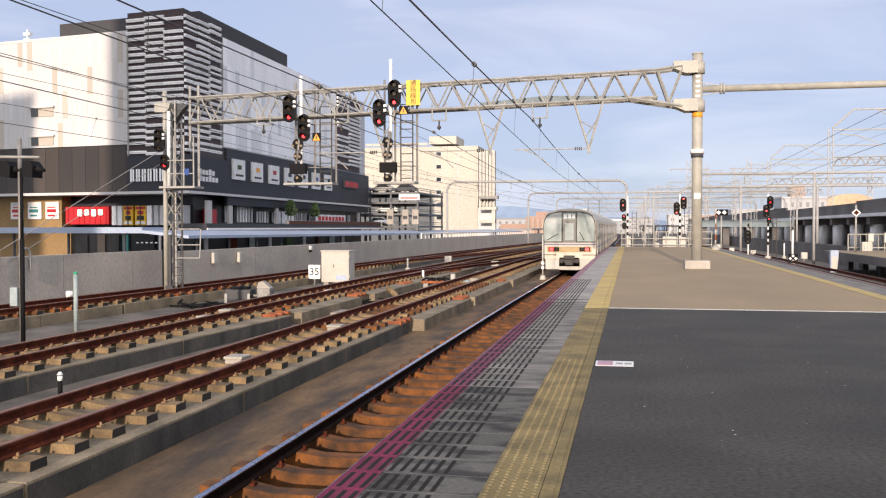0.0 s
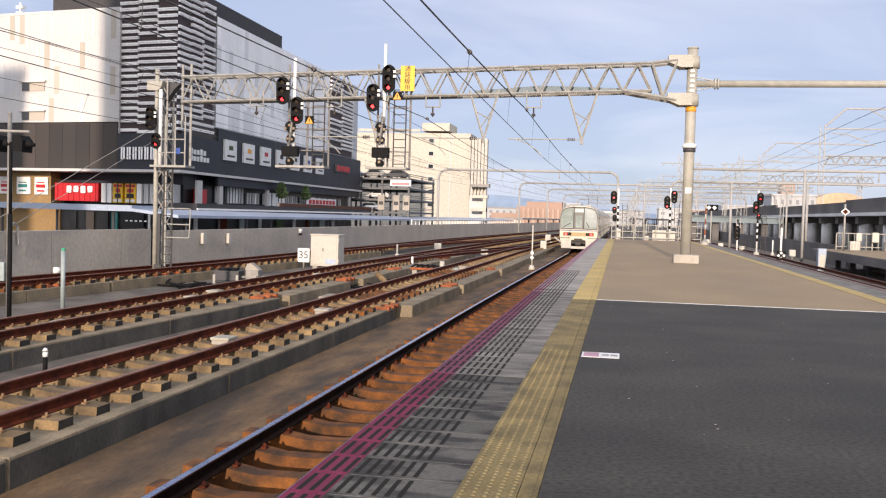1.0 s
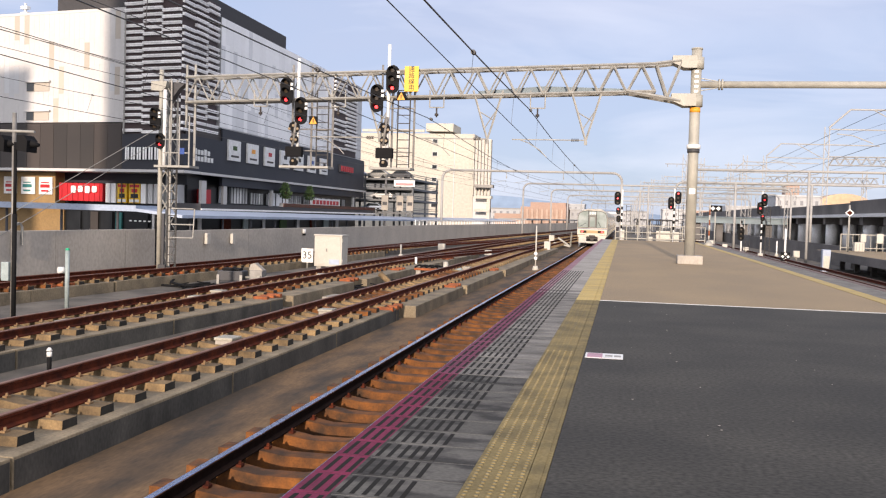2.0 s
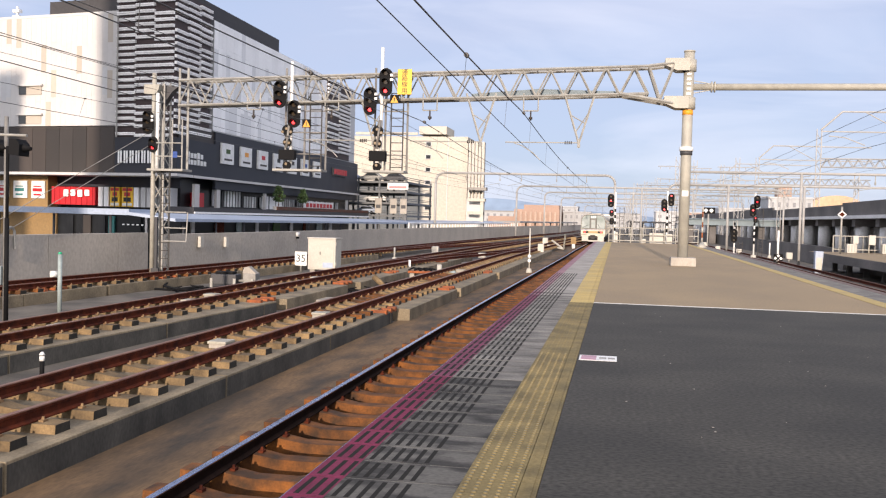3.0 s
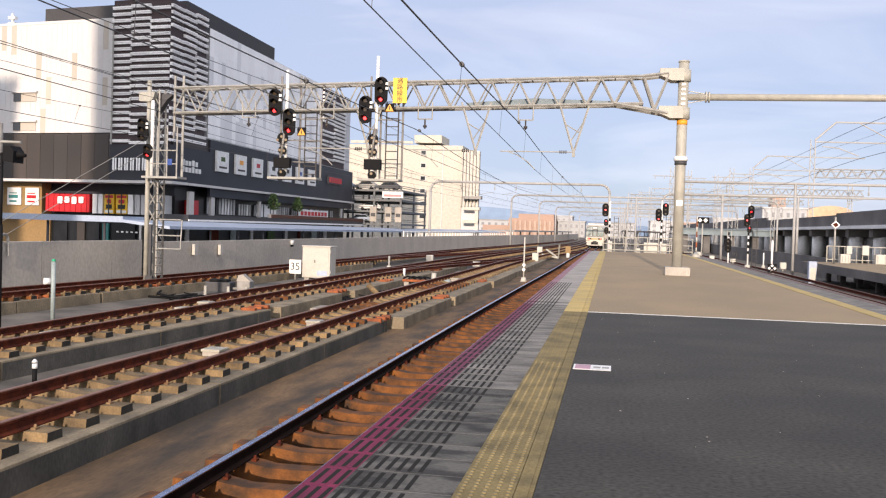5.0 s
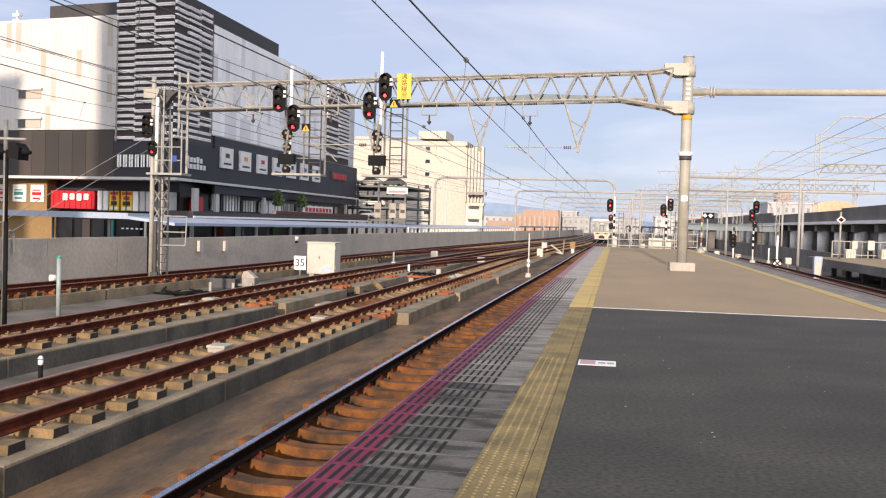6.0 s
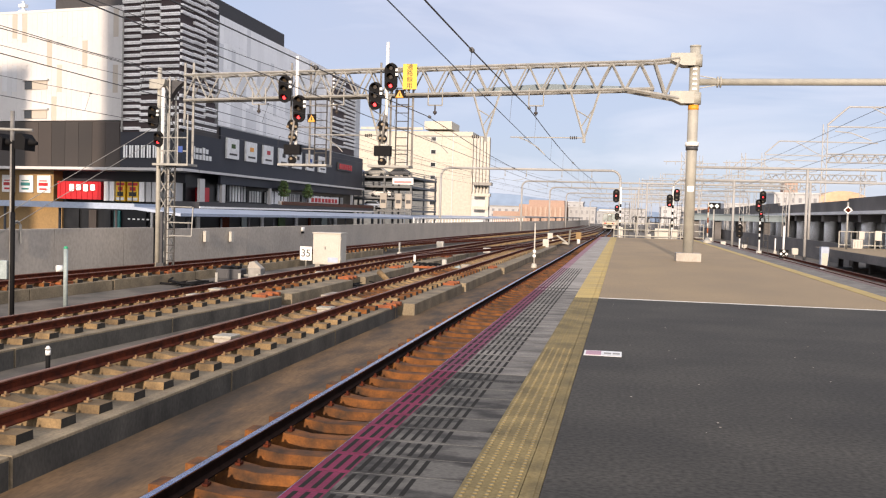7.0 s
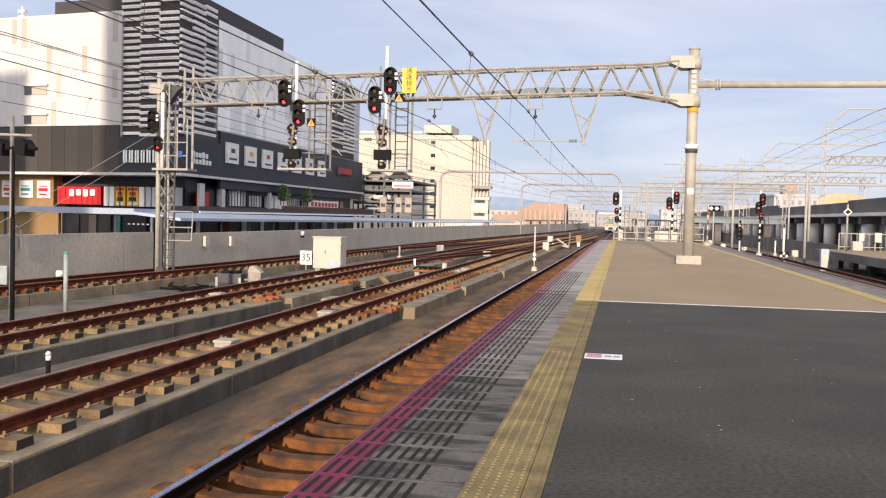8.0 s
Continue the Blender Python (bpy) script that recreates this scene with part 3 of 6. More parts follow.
        for z in (z0, z1):
            rod(bm, (a, y0, z), (a, y1, z), r * 0.8, 4)
            if i < k:
                rod(bm, (a, y0, z), (a + (x1 - x0) / k, y1, z), r * 0.7, 4)


PY = 33.4
portal = thing("lattice_portal", "cream steel lattice portal carrying overhead wires across the tracks", "line portal")
bm = BM()
lattice(bm, -16.6, 0.9, PY - 0.32, PY + 0.32, 5.95, 6.9, 1.0)
for v in bm.verts:
    v.co.z -= 0.027 * (0.9 - v.co.x)
part("lattice_beam", bm, "galv", portal, "pale grey steel lattice beam")
for y in (PY - 0.32, PY + 0.32):
    bm = BM()
    rod(bm, (0.9, y, 6.9), (1.75, y, 7.0), 0.06, 4)
    rod(bm, (-0.1, y, 5.95), (1.75, y, 5.62), 0.07, 4)
    rod(bm, (0.9, y, 6.9), (1.3, y, 5.75), 0.045, 4)
    rod(bm, (1.3, y, 5.75), (1.75, y, 6.95), 0.045, 4)
    part("beam_end", bm, "galv", portal)
bm = BM()
rod(bm, (2.27, PY, 0.3), (2.27, PY, 7.45), 0.178, 20)
pole = part("pole", bm, "cream_steel", portal, "round cream steel pole")
bm = BM()
prism(bm, [(-5.4, 6.02), (-3.0, 6.2), (-0.2, 6.12), (1.7, 5.72), (1.7, 5.62), (-0.2, 5.98), (-5.4, 5.9)], "y", PY + 0.36, PY + 0.5)
part("cable_duct", bm, "girder_blue", portal, "pale blue-grey cable duct along the beam")
for dz in range(5):
    bm = BM()
    box(bm, 2.2, 2.34, PY - 0.2, PY - 0.15, 5.92 + dz * 0.17, 6.0 + dz * 0.17)
    part("step_clip", bm, "sign_white", pole)
for z0, z1, r in ((7.42, 7.47, 0.195), (6.75, 7.15, 0.25), (5.45, 5.85, 0.25), (3.86, 4.0, 0.21), (4.0, 4.14, 0.235)):
    bm = BM()
    rod(bm, (2.27, PY, z0), (2.27, PY, z1), r, 20)
    if z0 > 5 and z1 < 7.2:
        prism(bm, [(1.45, z1 + 0.02), (2.27, z1 + 0.02), (2.27, z0), (1.85, z0), (1.45, z1 - 0.22)], "y", PY - 0.34, PY + 0.34)
    part("collar", bm, "dark_grey" if z0 == 3.86 else "sign_white" if z0 == 4.0 else "cream_steel", pole)
bm = BM()
rod(bm, (2.27, PY, 5.25), (2.27, PY, 5.42), 0.183, 20)
part("orange_band", bm, "sign_orange", pole)
bm = BM()
box(bm, 2.16, 2.38, PY - 0.19, PY - 0.1, 2.42, 2.62, 0.02)
part("sticker", bm, "sign_white", pole)
bm = BM()
box(bm, 1.85, 2.7, PY - 0.42, PY + 0.42, 0, 0.3, 0.03)
part("plinth", bm, "concrete", portal, "square concrete plinth")
bm = BM()
rod(bm, (2.4, PY, 6.22), (20, PY, 6.22), 0.12, 12)
for fx in (3.02, 3.12):
    rod(bm, (fx, PY, 6.22), (fx + 0.05, PY, 6.22), 0.19, 12)
for fz in (6.33, 6.11):
    prism(bm, [(2.4, fz - 0.012 + (0.11 if fz > 6.2 else -0.11)), (3.0, fz - 0.012), (3.0, fz + 0.012), (2.4, fz + 0.012 + (0.11 if fz > 6.2 else -0.11))], "y", PY - 0.03, PY + 0.03)
part("right_beam", bm, "cream_steel", portal, "round cream steel cross pipe")
bm = BM()
for x in (-17.6, -17.2):
    for y in (PY - 0.25, PY + 0.25):
        rod(bm, (x, y, DECK), (x, y, 6.3), 0.04, 4)
k = 12
for i in range(k):
    z0, z1 = DECK + (6.4 - DECK) * i / k, DECK + (6.4 - DECK) * (i + 1) / k
    for y in (PY - 0.25, PY + 0.25):
        rod(bm, (-17.6, y, z0), (-17.2, y, z1), 0.025, 4)
        rod(bm, (-17.2, y, z0), (-17.6, y, z1), 0.025, 4)
part("lattice_leg", bm, "galv", portal, "lattice steel leg beside the wall")
bm = BM()
rod(bm, (-17.6, PY - 0.3, DECK), (-17.6, PY - 0.3, 6.7), 0.088, 12)
prism(bm, [(-17.95, 6.25), (-17.3, 6.25), (-17.36, 6.02), (-17.5, 5.88), (-17.95, 5.9)], "y", PY - 0.46, PY - 0.1)
part("pipe_leg", bm, "cream_steel", portal, "cream round post with bracket box")
bm = BM()
prism(bm, [(-17.36, 6.24), (-16.7, 6.2), (-16.95, 6.0), (-17.36, 5.45)], "y", PY - 0.16, PY + 0.16)
part("gusset", bm, "dark_grey", portal, "dark steel gusset")


# ---- white cinema and shop building ----
building = thing("shopping_building", "large cinema and shop building in white, brown and dark blue cladding", "building", kind="structure")
bm = BM()
box(bm, -90, -45, 98, 155, 10.5, 22.9)
part("upper_hall", bm, "clad_grey", building, "upper hall in pale grey vertical cladding")
bm = BM()
box(bm, -90, -51.2, 91, 98, 10.5, 22.5)
part("front_block", bm, "clad_white", building, "sunlit white cladding")
bm = BM()
box(bm, -90, -51.0, 90.8, 97.8, 5.1, 10.4)
box(bm, -51.0, -44.8, 89.5, 156, 5.1, 10.3)
part("middle_band", bm, "clad_brown", building)
bm = BM()
box(bm, -44.8, -44.6, 98, 156, 5.2, 10.4)
part("side_band", bm, "clad_navy", building, "dark blue side facade")
bm = BM()
box(bm, -90, -46, 92.5, 156, STREET, 5.0)
part("lower_storeys", bm, "shop_glass", building, "dark glazed shop fronts")
bm = BM()
box(bm, -51.3, -45.0, 88.7, 97.2, 9.0, 24.0)
part("tower", bm, "tower_dark", building, "dark corner tower with pale louvres")
bm = BM()
box(bm, -61.6, -45.03, 92.4, 118.2, 22.0, 24.55)
part("roof_screen", bm, "roof_dark", building, "dark roof screen")

# unseen blocks added behind the camera to cast shade on the street front
shade_caster = thing("neighbour_block", "unseen grey block behind the camera, added to shade the tower", "building", kind="structure")
bm = BM()
box(bm, -51.8, -39, -64, -50, STREET, 58)
part("high_block", bm, "far_white", shade_caster)
bm = BM()
box(bm, -85, -62.3, -64, -50, STREET, 47.4)
part("low_block", bm, "far_white", shade_caster)

white_building = thing("white_building", "plain cream-white office building with small square windows", "building")
bm = BM()
box(bm, -66, -35.8, 220, 228, STREET, 21.0)
part("main_block", bm, "white_bld", white_building)

# ---- train ----
train = thing("train", "cream commuter train with dark windscreens and red tail lamps, departing", "train")
BODY = [(-1.40, 0.82), (1.40, 0.82), (1.47, 1.2), (1.47, 2.6), (1.43, 2.98), (1.3, 3.26), (1.05, 3.44), (0.55, 3.56), (0, 3.6), (-0.55, 3.56), (-1.05, 3.44), (-1.3, 3.26), (-1.43, 2.98), (-1.47, 2.6), (-1.47, 1.2)]


def car(y0, length, last):
    bm = BM()
    rings = []
    for y, s in ((y0, 0.975 if last else 0.98), (y0 + 0.16, 0.985), (y0 + 0.45, 1.0), (y0 + length, 1.0)):
        rings.append([bm.verts.new((u * s, y, 0.82 + (w - 0.82) * (s if w > 1.3 else 1))) for u, w in BODY])
    n = len(BODY)
    for a, b in zip(rings[:-1], rings[1:]):
        for i in range(n):
            bm.faces.new((a[i], a[(i + 1) % n], b[(i + 1) % n], b[i]))
    bm.faces.new(rings[0])
    bm.faces.new(rings[-1])
    bmesh.ops.recalc_face_normals(bm, faces=bm.faces)
    body = part("car_body", bm, "train_cream", train)
    for s in (-1, 1):
        bm = BM()
        box(bm, min(s * 1.465, s * 1.478), max(s * 1.465, s * 1.478), y0 + 0.6, y0 + length - 0.3, 1.42, 1.52)
        part("side_stripe", bm, "train_blue", body, "blue stripe")
        bm = BM()
        box(bm, min(s * 1.465, s * 1.476), max(s * 1.465, s * 1.476), y0 + 0.6, y0 + length - 0.3, 1.9, 2.75)
        part("window_band", bm, "train_brown", body, "brown window band")
        for d in range(4):
            yy = y0 + 1.2 + d * 5.6
            bm = BM()
            box(bm, min(s * 1.46, s * 1.486), max(s * 1.46, s * 1.486), yy, yy + 1.3, 0.95, 2.8, 0.004)
            part("door", bm, "train_cream", body)
            bm = BM()
            box(bm, min(s * 1.47, s * 1.49), max(s * 1.47, s * 1.49), yy + 0.15, yy + 1.15, 1.8, 2.65)
            part("door_window", bm, "train_glass", body)
            if d < 3:
                for w0 in (1.55, 3.35):
                    bm = BM()
                    box(bm, min(s * 1.465, s * 1.484), max(s * 1.465, s * 1.484), yy + w0, yy + w0 + 1.6, 1.95, 2.7)
                    part("window", bm, "train_glass", body)
    for k in range(3):
        bm = BM()
        box(bm, -0.75, 0.75, y0 + 5 + k * 5, y0 + 7.4 + k * 5, 3.4, 3.66, 0.06)
        part("roof_unit", bm, "train_roof", body)
    bm = BM()
    box(bm, -1.2, 1.2, y0 + 1.5, y0 + length - 1.5, 0.25, 0.82)
    part("underframe", bm, "under", body)
    for yb in (y0 + 3, y0 + length - 3):
        for dy in (-1.05, 1.05):
            for s in (-1, 1):
                bm = BM()
                rod(bm, (s * 0.5, yb + dy, 0.43), (s * 0.63, yb + dy, 0.43), 0.43, 16)
                part("wheel", bm, "rust", body)
    return body


rear = car(0, 19.6, True)
for k in range(1, 4):
    car(k * 20.0, 19.6, False)
# rear face
bm = BM()
prism(bm, [(-1.4, 1.72), (1.4, 1.72), (1.42, 2.6), (1.38, 2.94), (1.25, 3.19), (1.02, 3.34), (0.55, 3.43), (-0.55, 3.43), (-1.02, 3.34), (-1.25, 3.19), (-1.38, 2.94), (-1.42, 2.6)], "y", -0.02, 0.1)
surround = part("window_surround", bm, "under", rear, "dark windscreen surround")
for sx in (-1, 1):
    bm = BM()
    prism(bm, [(sx * 0.42, 1.78), (sx * 1.36, 1.78), (sx * 1.38, 2.6), (sx * 1.33, 2.92), (sx * 1.2, 3.15), (sx * 0.98, 3.29), (sx * 0.42, 3.37)], "y", -0.035, -0.01)
    part("windscreen", bm, "windscreen", surround, "large windscreen with sky reflection in its colour")
bm = BM()
box(bm, -0.36, 0.36, -0.04, 0.08, 1.72, 3.2, 0.02)
gang = part("gangway_door", bm, "door_grey", rear, "dark grey end door")
bm = BM()
box(bm, -0.24, 0.24, -0.05, 0.0, 1.85, 2.78, 0.01)
part("door_window", bm, "windscreen", gang)
bm = BM()
box(bm, -0.36, 0.36, -0.05, 0.0, 2.98, 3.34, 0.01)
part("destination_display", bm, "windscreen", gang)
for x in (-0.28, -0.05, 0.17):
    bm = BM()
    box(bm, x, x + 0.14, -0.056, -0.045, 3.06, 3.26)
    part("display_bar", bm, "sign_white", gang)
bm = BM()
box(bm, -1.41, 1.41, -0.02, 0.05, 1.60, 1.66)
part("face_stripe", bm, "train_blue", rear, "thin blue stripe")
bm = BM()
box(bm, -1.2, 1.2, -0.026, 0.05, 1.2, 1.48)
part("face_panel", bm, "train_tan", rear, "tan panel between the tail lamps")
for s in (-1, 1):
    bm = BM()
    box(bm, min(s * 0.55, s * 1.12), max(s * 0.55, s * 1.12), -0.035, 0.05, 1.24, 1.46, 0.01)
    cl = part("lamp_cluster", bm, "black", rear, "black lamp housing")
    bm = BM()
    box(bm, min(s * 0.86, s * 1.06), max(s * 0.86, s * 1.06), -0.045, 0.0, 1.27, 1.43, 0.01)
    part("tail_lamp", bm, "red_lamp", cl, "lit red tail lamp")
    for k in (0.62, 0.74):
        bm = BM()
        box(bm, min(s * k, s * (k + 0.09)), max(s * k, s * (k + 0.09)), -0.045, 0.0, 1.29, 1.41, 0.01)
        part("headlamp", bm, "lens", cl)
    bm = BM()
    rod(bm, (s * 1.0 - 0.2, -0.05, 1.86), (s * 0.75 - 0.2, -0.045, 2.3) if s > 0 else (s * 0.6, -0.045, 2.2), 0.018, 4)
    part("wiper", bm, "black", rear)
    bm = BM()
    box(bm, min(s * 0.55, s * 1.3), max(s * 0.55, s * 1.3), 0.02, 0.3, 0.25, 0.86, 0.03)
    part("skirt", bm, "train_roof", rear, "pale grey skirt")
    bm = BM()
    tube(bm, [(s * 1.4, -0.015, 1.05), (s * 0.7, -0.02, 1.05)], 0.02, 5)
    part("hand_rail", bm, "under", rear)
bm = BM()
box(bm, -0.55, 0.55, 0.0, 0.5, 0.62, 0.92, 0.02)
box(bm, -0.2, 0.2, -0.3, 0.2, 0.5, 0.78, 0.03)
box(bm, -0.3, 0.3, -0.15, 0.2, 0.82, 1.02, 0.03)
for cx in (-0.42, 0.42):
    rod(bm, (cx, -0.12, 0.6), (cx * 0.6, 0.1, 0.9), 0.05, 6)
part("coupler", bm, "under", rear, "dark coupler")
bm = BM()
box(bm, -0.55, 0.55, 0.0, 0.25, 0.22, 0.42, 0.02)
part("snow_plough", bm, "train_roof", rear)
bm = BM()
tube(bm, [(-0.5, 34, 3.6), (-0.5, 34.9, 4.3), (-0.5, 34.2, 5.0)], 0.025, 4)
tube(bm, [(0.5, 34, 3.6), (0.5, 34.9, 4.3), (0.5, 34.2, 5.0)], 0.025, 4)
rod(bm, (-0.8, 34.2, 5.02), (0.8, 34.2, 5.02), 0.03, 6)
part("pantograph", bm, "galv_dark", train)


# ---- details of the shopping building ----
rng = random.Random(7)


def slats(parent, start, end, z0, z1, cols, pitch=0.66):
    """Double-lipped louvres in staggered columns along a wall from start to end in plan, facing its right-hand side."""
    (xa, ya), (xb, yb) = start, end
    run = math.hypot(xb - xa, yb - ya)
    turn = math.degrees(math.atan2(yb - ya, xb - xa))
    w = run / cols
    bm = BM()
    prism(bm, [(0.0, 0.0), (-0.24, 0.0), (-0.26, 0.12), (-0.17, 0.135), (-0.17, 0.16), (-0.28, 0.175), (-0.28, 0.3), (0.0, 0.31)], "x", 0, w - 0.02)
    me = mesh_of("slat", bm, "louvre")
    for c in range(cols):
        z = z0 + rng.uniform(0.0, pitch)
        while z < z1 - 0.36:
            if rng.random() > 0.04:
                share("slat", me, parent, pose(xa + (xb - xa) * c / cols, ya + (yb - ya) * c / cols, z, 0, 0, turn))
            z += pitch * rng.choice((1, 1, 1, 1, 1, 1.45))


SKEW = 0.158            # the street front turns about nine degrees away from the tracks


def skewed(x, y):
    """Plan position on the turned street front; the corner at the tracks stays."""
    if x > -45 or y > 100:
        return x, y
    k = (y - SKEW * 45) / (y + SKEW * x)
    return x * k, y * k


tower = bpy.data.objects["tower"]
slats(tower, skewed(-51.3, 88.7), (-45.0, 88.7), 9.0, 24.0, 3)
slats(tower, (-45.0, 88.7), (-45.0, 97.2), 9.0, 24.0, 3)
bm = BM()
rod(bm, (-51.1, 88.25, 9), (-51.1, 88.25, 21.5), 0.09, 6)
part("downpipe", bm, "galv", tower)
bm = BM()
box(bm, -50, -44.9, 139, 151.5, 10.6, 22.7)
tower2 = part("side_tower", bm, "tower_dark", building, "dark louvred tower at the far end")
slats(tower2, (-44.9, 139.1), (-44.9, 151.4), 11.0, 22.6, 2, 0.62)


def panels(parent, axis, plane, a0, a1, z0, z1, step, mats, weights, rows, depth=0.05, joint=0.015):
    """Vertical cladding panels with open joints, in courses of uneven height."""
    cache = {}
    a = a0
    col = 0
    while a < a1 - 0.1:
        w = min(step, a1 - a)
        off = rng.uniform(-0.12, 0.12) * (z1 - z0) / rows
        cuts = [z0] + [z0 + (z1 - z0) * k / rows + off * (1 if col % 2 else -1) for k in range(1, rows)] + [z1]
        for lo, hi in zip(cuts[:-1], cuts[1:]):
            bm = BM()
            d = depth + rng.uniform(0, 0.012)
            if axis == "y":
                box(bm, a + joint, a + w - joint, plane - d, plane, lo + joint, hi - joint)
            else:
                box(bm, plane, plane + d, a + joint, a + w - joint, lo + joint, hi - joint)
            part("panel", bm, rng.choices(mats, weights)[0], parent)
        a += w
        col += 1


front = bpy.data.objects["front_block"]
panels(front, "y", 91.0, -73.6, -51.4, 10.5, 22.5, 0.6, ("clad_white", "clad_cream", "clad_grey"), (0.86, 0.11, 0.03), 4, joint=0.005)
hall = bpy.data.objects["upper_hall"]
panels(hall, "x", -45.0, 98.0, 139.0, 10.6, 22.85, 1.1, ("clad_pale", "clad_mid"), (0.8, 0.2), 4, joint=0.008)
band = bpy.data.objects["middle_band"]
panels(band, "y", 90.8, -73.6, -51.2, 5.3, 10.35, 1.6, ("clad_brown", "clad_brown_dark"), (0.6, 0.4), 1)
for z in (14.0, 10.75):
    bm = BM()
    box(bm, -64.2, -61.5, 90.85, 91.0, z, z + 0.95)
    w = part("window_recess", bm, "clad_cream", front, "shaded window recess")
    bm = BM()
    box(bm, -64.4, -61.3, 90.6, 91.0, z + 0.95, z + 1.15)
    part("hood", bm, "clad_white", front)
    bm = BM()
    box(bm, -64.15, -63.3, 90.8, 90.86, z + 0.02, z + 0.9)
    part("pane", bm, "window_dark", w)
bm = BM()
box(bm, -90, -51.4, 90.93, 92.5, 22.51, 22.8)
part("coping", bm, "clad_white", front)
bm = BM()
box(bm, -90, -44.3, 88.3, 92.0, 5.0, 5.28)
part("ledge", bm, "clad_white", building, "white ledge line")
bm = BM()
box(bm, -44.6, -44.2, 92.0, 156, 5.0, 5.26)
part("ledge", bm, "clad_white", building, "white ledge line")
bm = BM()
box(bm, -51.4, -44.55, 88.55, 98.2, 5.28, 9.0)
part("sign_block", bm, "clad_navy", building, "dark corner block with white lettering shapes")
# the name as plain white upright shapes
for k in range(7):
    x = -51.0 + k * 0.66
    bm = BM()
    box(bm, x, x + 0.17, 88.4, 88.5, 6.3, 7.6, 0.03)
    box(bm, x + 0.27, x + 0.44, 88.4, 88.5, 6.3, 7.6, 0.03)
    part("letter_shape", bm, "letter_white", building, "white upright sign shape")
for k, z in enumerate((7.1, 6.4)):
    bm = BM()
    for j in range(5 + k):
        box(bm, -44.55, -44.45, 90.9 + j * 0.8, 91.4 + j * 0.8, z, z + (0.5 if j % 3 else 0.62))
    part("letter_shape", bm, "sign_white", building, "small white lettering bars")
# poster boards along the side
sign_cols = ("leaf", "sign_orange", "red_sign", "ink", "clad_brown", "blue_sign", "ink")
for k in range(7):
    y = 99.3 + k * 5.42
    bm = BM()
    box(bm, -44.6, -44.35, y, y + 3.3, 6.98, 9.32, 0.02)
    s = part("poster_board", bm, "sign_white", building, "white tenant poster board")
    for (u0, u1, w0, w1) in ((0.6, 2.7, 0.4, 0.62), (1.1, 2.2, 1.2, 1.7)):
        bm = BM()
        box(bm, -44.36, -44.32, y + u0, y + u1, 6.98 + w0, 6.98 + w1)
        part("print_bar", bm, "clad_brown" if w0 < 1 else sign_cols[k], s)
bm = BM()
box(bm, -44.6, -44.3, 141.3, 148.6, 7.75, 9.0)
s = part("red_sign", bm, "dark_grey", building, "red lit lettering on a dark board")
for j in range(6):
    bm = BM()
    box(bm, -44.31, -44.22, 141.7 + j * 1.15, 142.6 + j * 1.15, 7.95, 8.8)
    part("letter_shape", bm, "red_sign", s)
# shop floor above the canopy: front
bm = BM()
box(bm, -75, -60.4, 90.6, 92.4, 1.2, 4.95)
tanp = part("tan_panel", bm, "tan", building, "tan wall panel")
for x, w, c in ((-66.5, 1.5, "red_sign"), (-64.4, 1.65, "shop_teal"), (-62.25, 1.6, "red_sign")):
    bm = BM()
    box(bm, x, x + w, 90.4, 90.6, 2.45, 4.38, 0.03)
    s = part("shop_sign", bm, "sign_white", tanp, "white square shop sign")
    for z, u0, u1, h in ((3.7, 0.28, 1.2, 0.12), (3.2, 0.2, 1.3, 0.36), (2.75, 0.3, 1.15, 0.2)):
        bm = BM()
        box(bm, x + u0, x + min(u1, w - 0.15), 90.37, 90.42, z, z + h)
        part("print_bar", bm, c, s)
k = 0
x = -60.0
while x < -54.9:
    bm = BM()
    box(bm, x, x + 0.31, 90.7 + 0.05 * (k % 2), 92.4, 1.85, 3.8)
    part("red_board", bm, "red_sign", building, "red corrugated sign board")
    x += 0.32
    k += 1
for j in range(4):
    bm = BM()
    box(bm, -58.5 + j * 0.82, -57.95 + j * 0.82, 90.55, 90.66, 2.72 + 0.1 * (j % 2), 3.5, 0.12)
    part("letter_shape", bm, "letter_white", building, "white raised sign shape")
for x0, x1, c in ((-54.65, -54.15, "clad_pale"), (-53.98, -53.48, "clad_pale"), (-53.27, -52.18, "sign_yellow"), (-51.92, -50.65, "sign_yellow"),
                  (-50.55, -50.0, "clad_pale"), (-49.73, -49.2, "clad_grey"), (-49.06, -48.64, "clad_grey"), (-48.5, -48.36, "clad_pale"),
                  (-47.3, -46.95, "clad_grey"), (-46.7, -46.3, "clad_grey")):
    bm = BM()
    box(bm, x0, x1, 90.95, 92.45, 1.75, 3.85)
    g = part("shop_window", bm, c, building)
    if c == "sign_yellow":
        for z0, z1, u, m in ((1.85, 2.15, 0.08, "sign_white"), (3.45, 3.75, 0.08, "red_sign"), (2.3, 2.75, 0.22, "ink"), (2.9, 3.3, 0.3, "red_sign")):
            bm = BM()
            box(bm, x0 + u, x1 - u, 90.9, 90.96, z0, z1)
            part("print_bar", bm, m, g)
        bm = BM()
        box(bm, (x0 + x1) / 2 - 0.05, (x0 + x1) / 2 + 0.05, 90.85, 90.9, 1.75, 3.85)
        part("mullion", bm, "dark_grey", g)
bm = BM()
box(bm, -90, -46, 92.3, 92.5, 3.9, 5.0)
part("soffit_band", bm, "clad_navy", building)
# shop floor: side
bm = BM()
box(bm, -44.95, -44.62, 98.2, 156, 4.0, 4.99)
part("fascia", bm, "clad_navy", building, "dark blue fascia above the shop windows")
# pale cladding panel stands in for a lit shop interior
bm = BM()
box(bm, -45.9, -45.78, 115.3, 122.5, 2.0, 3.7)
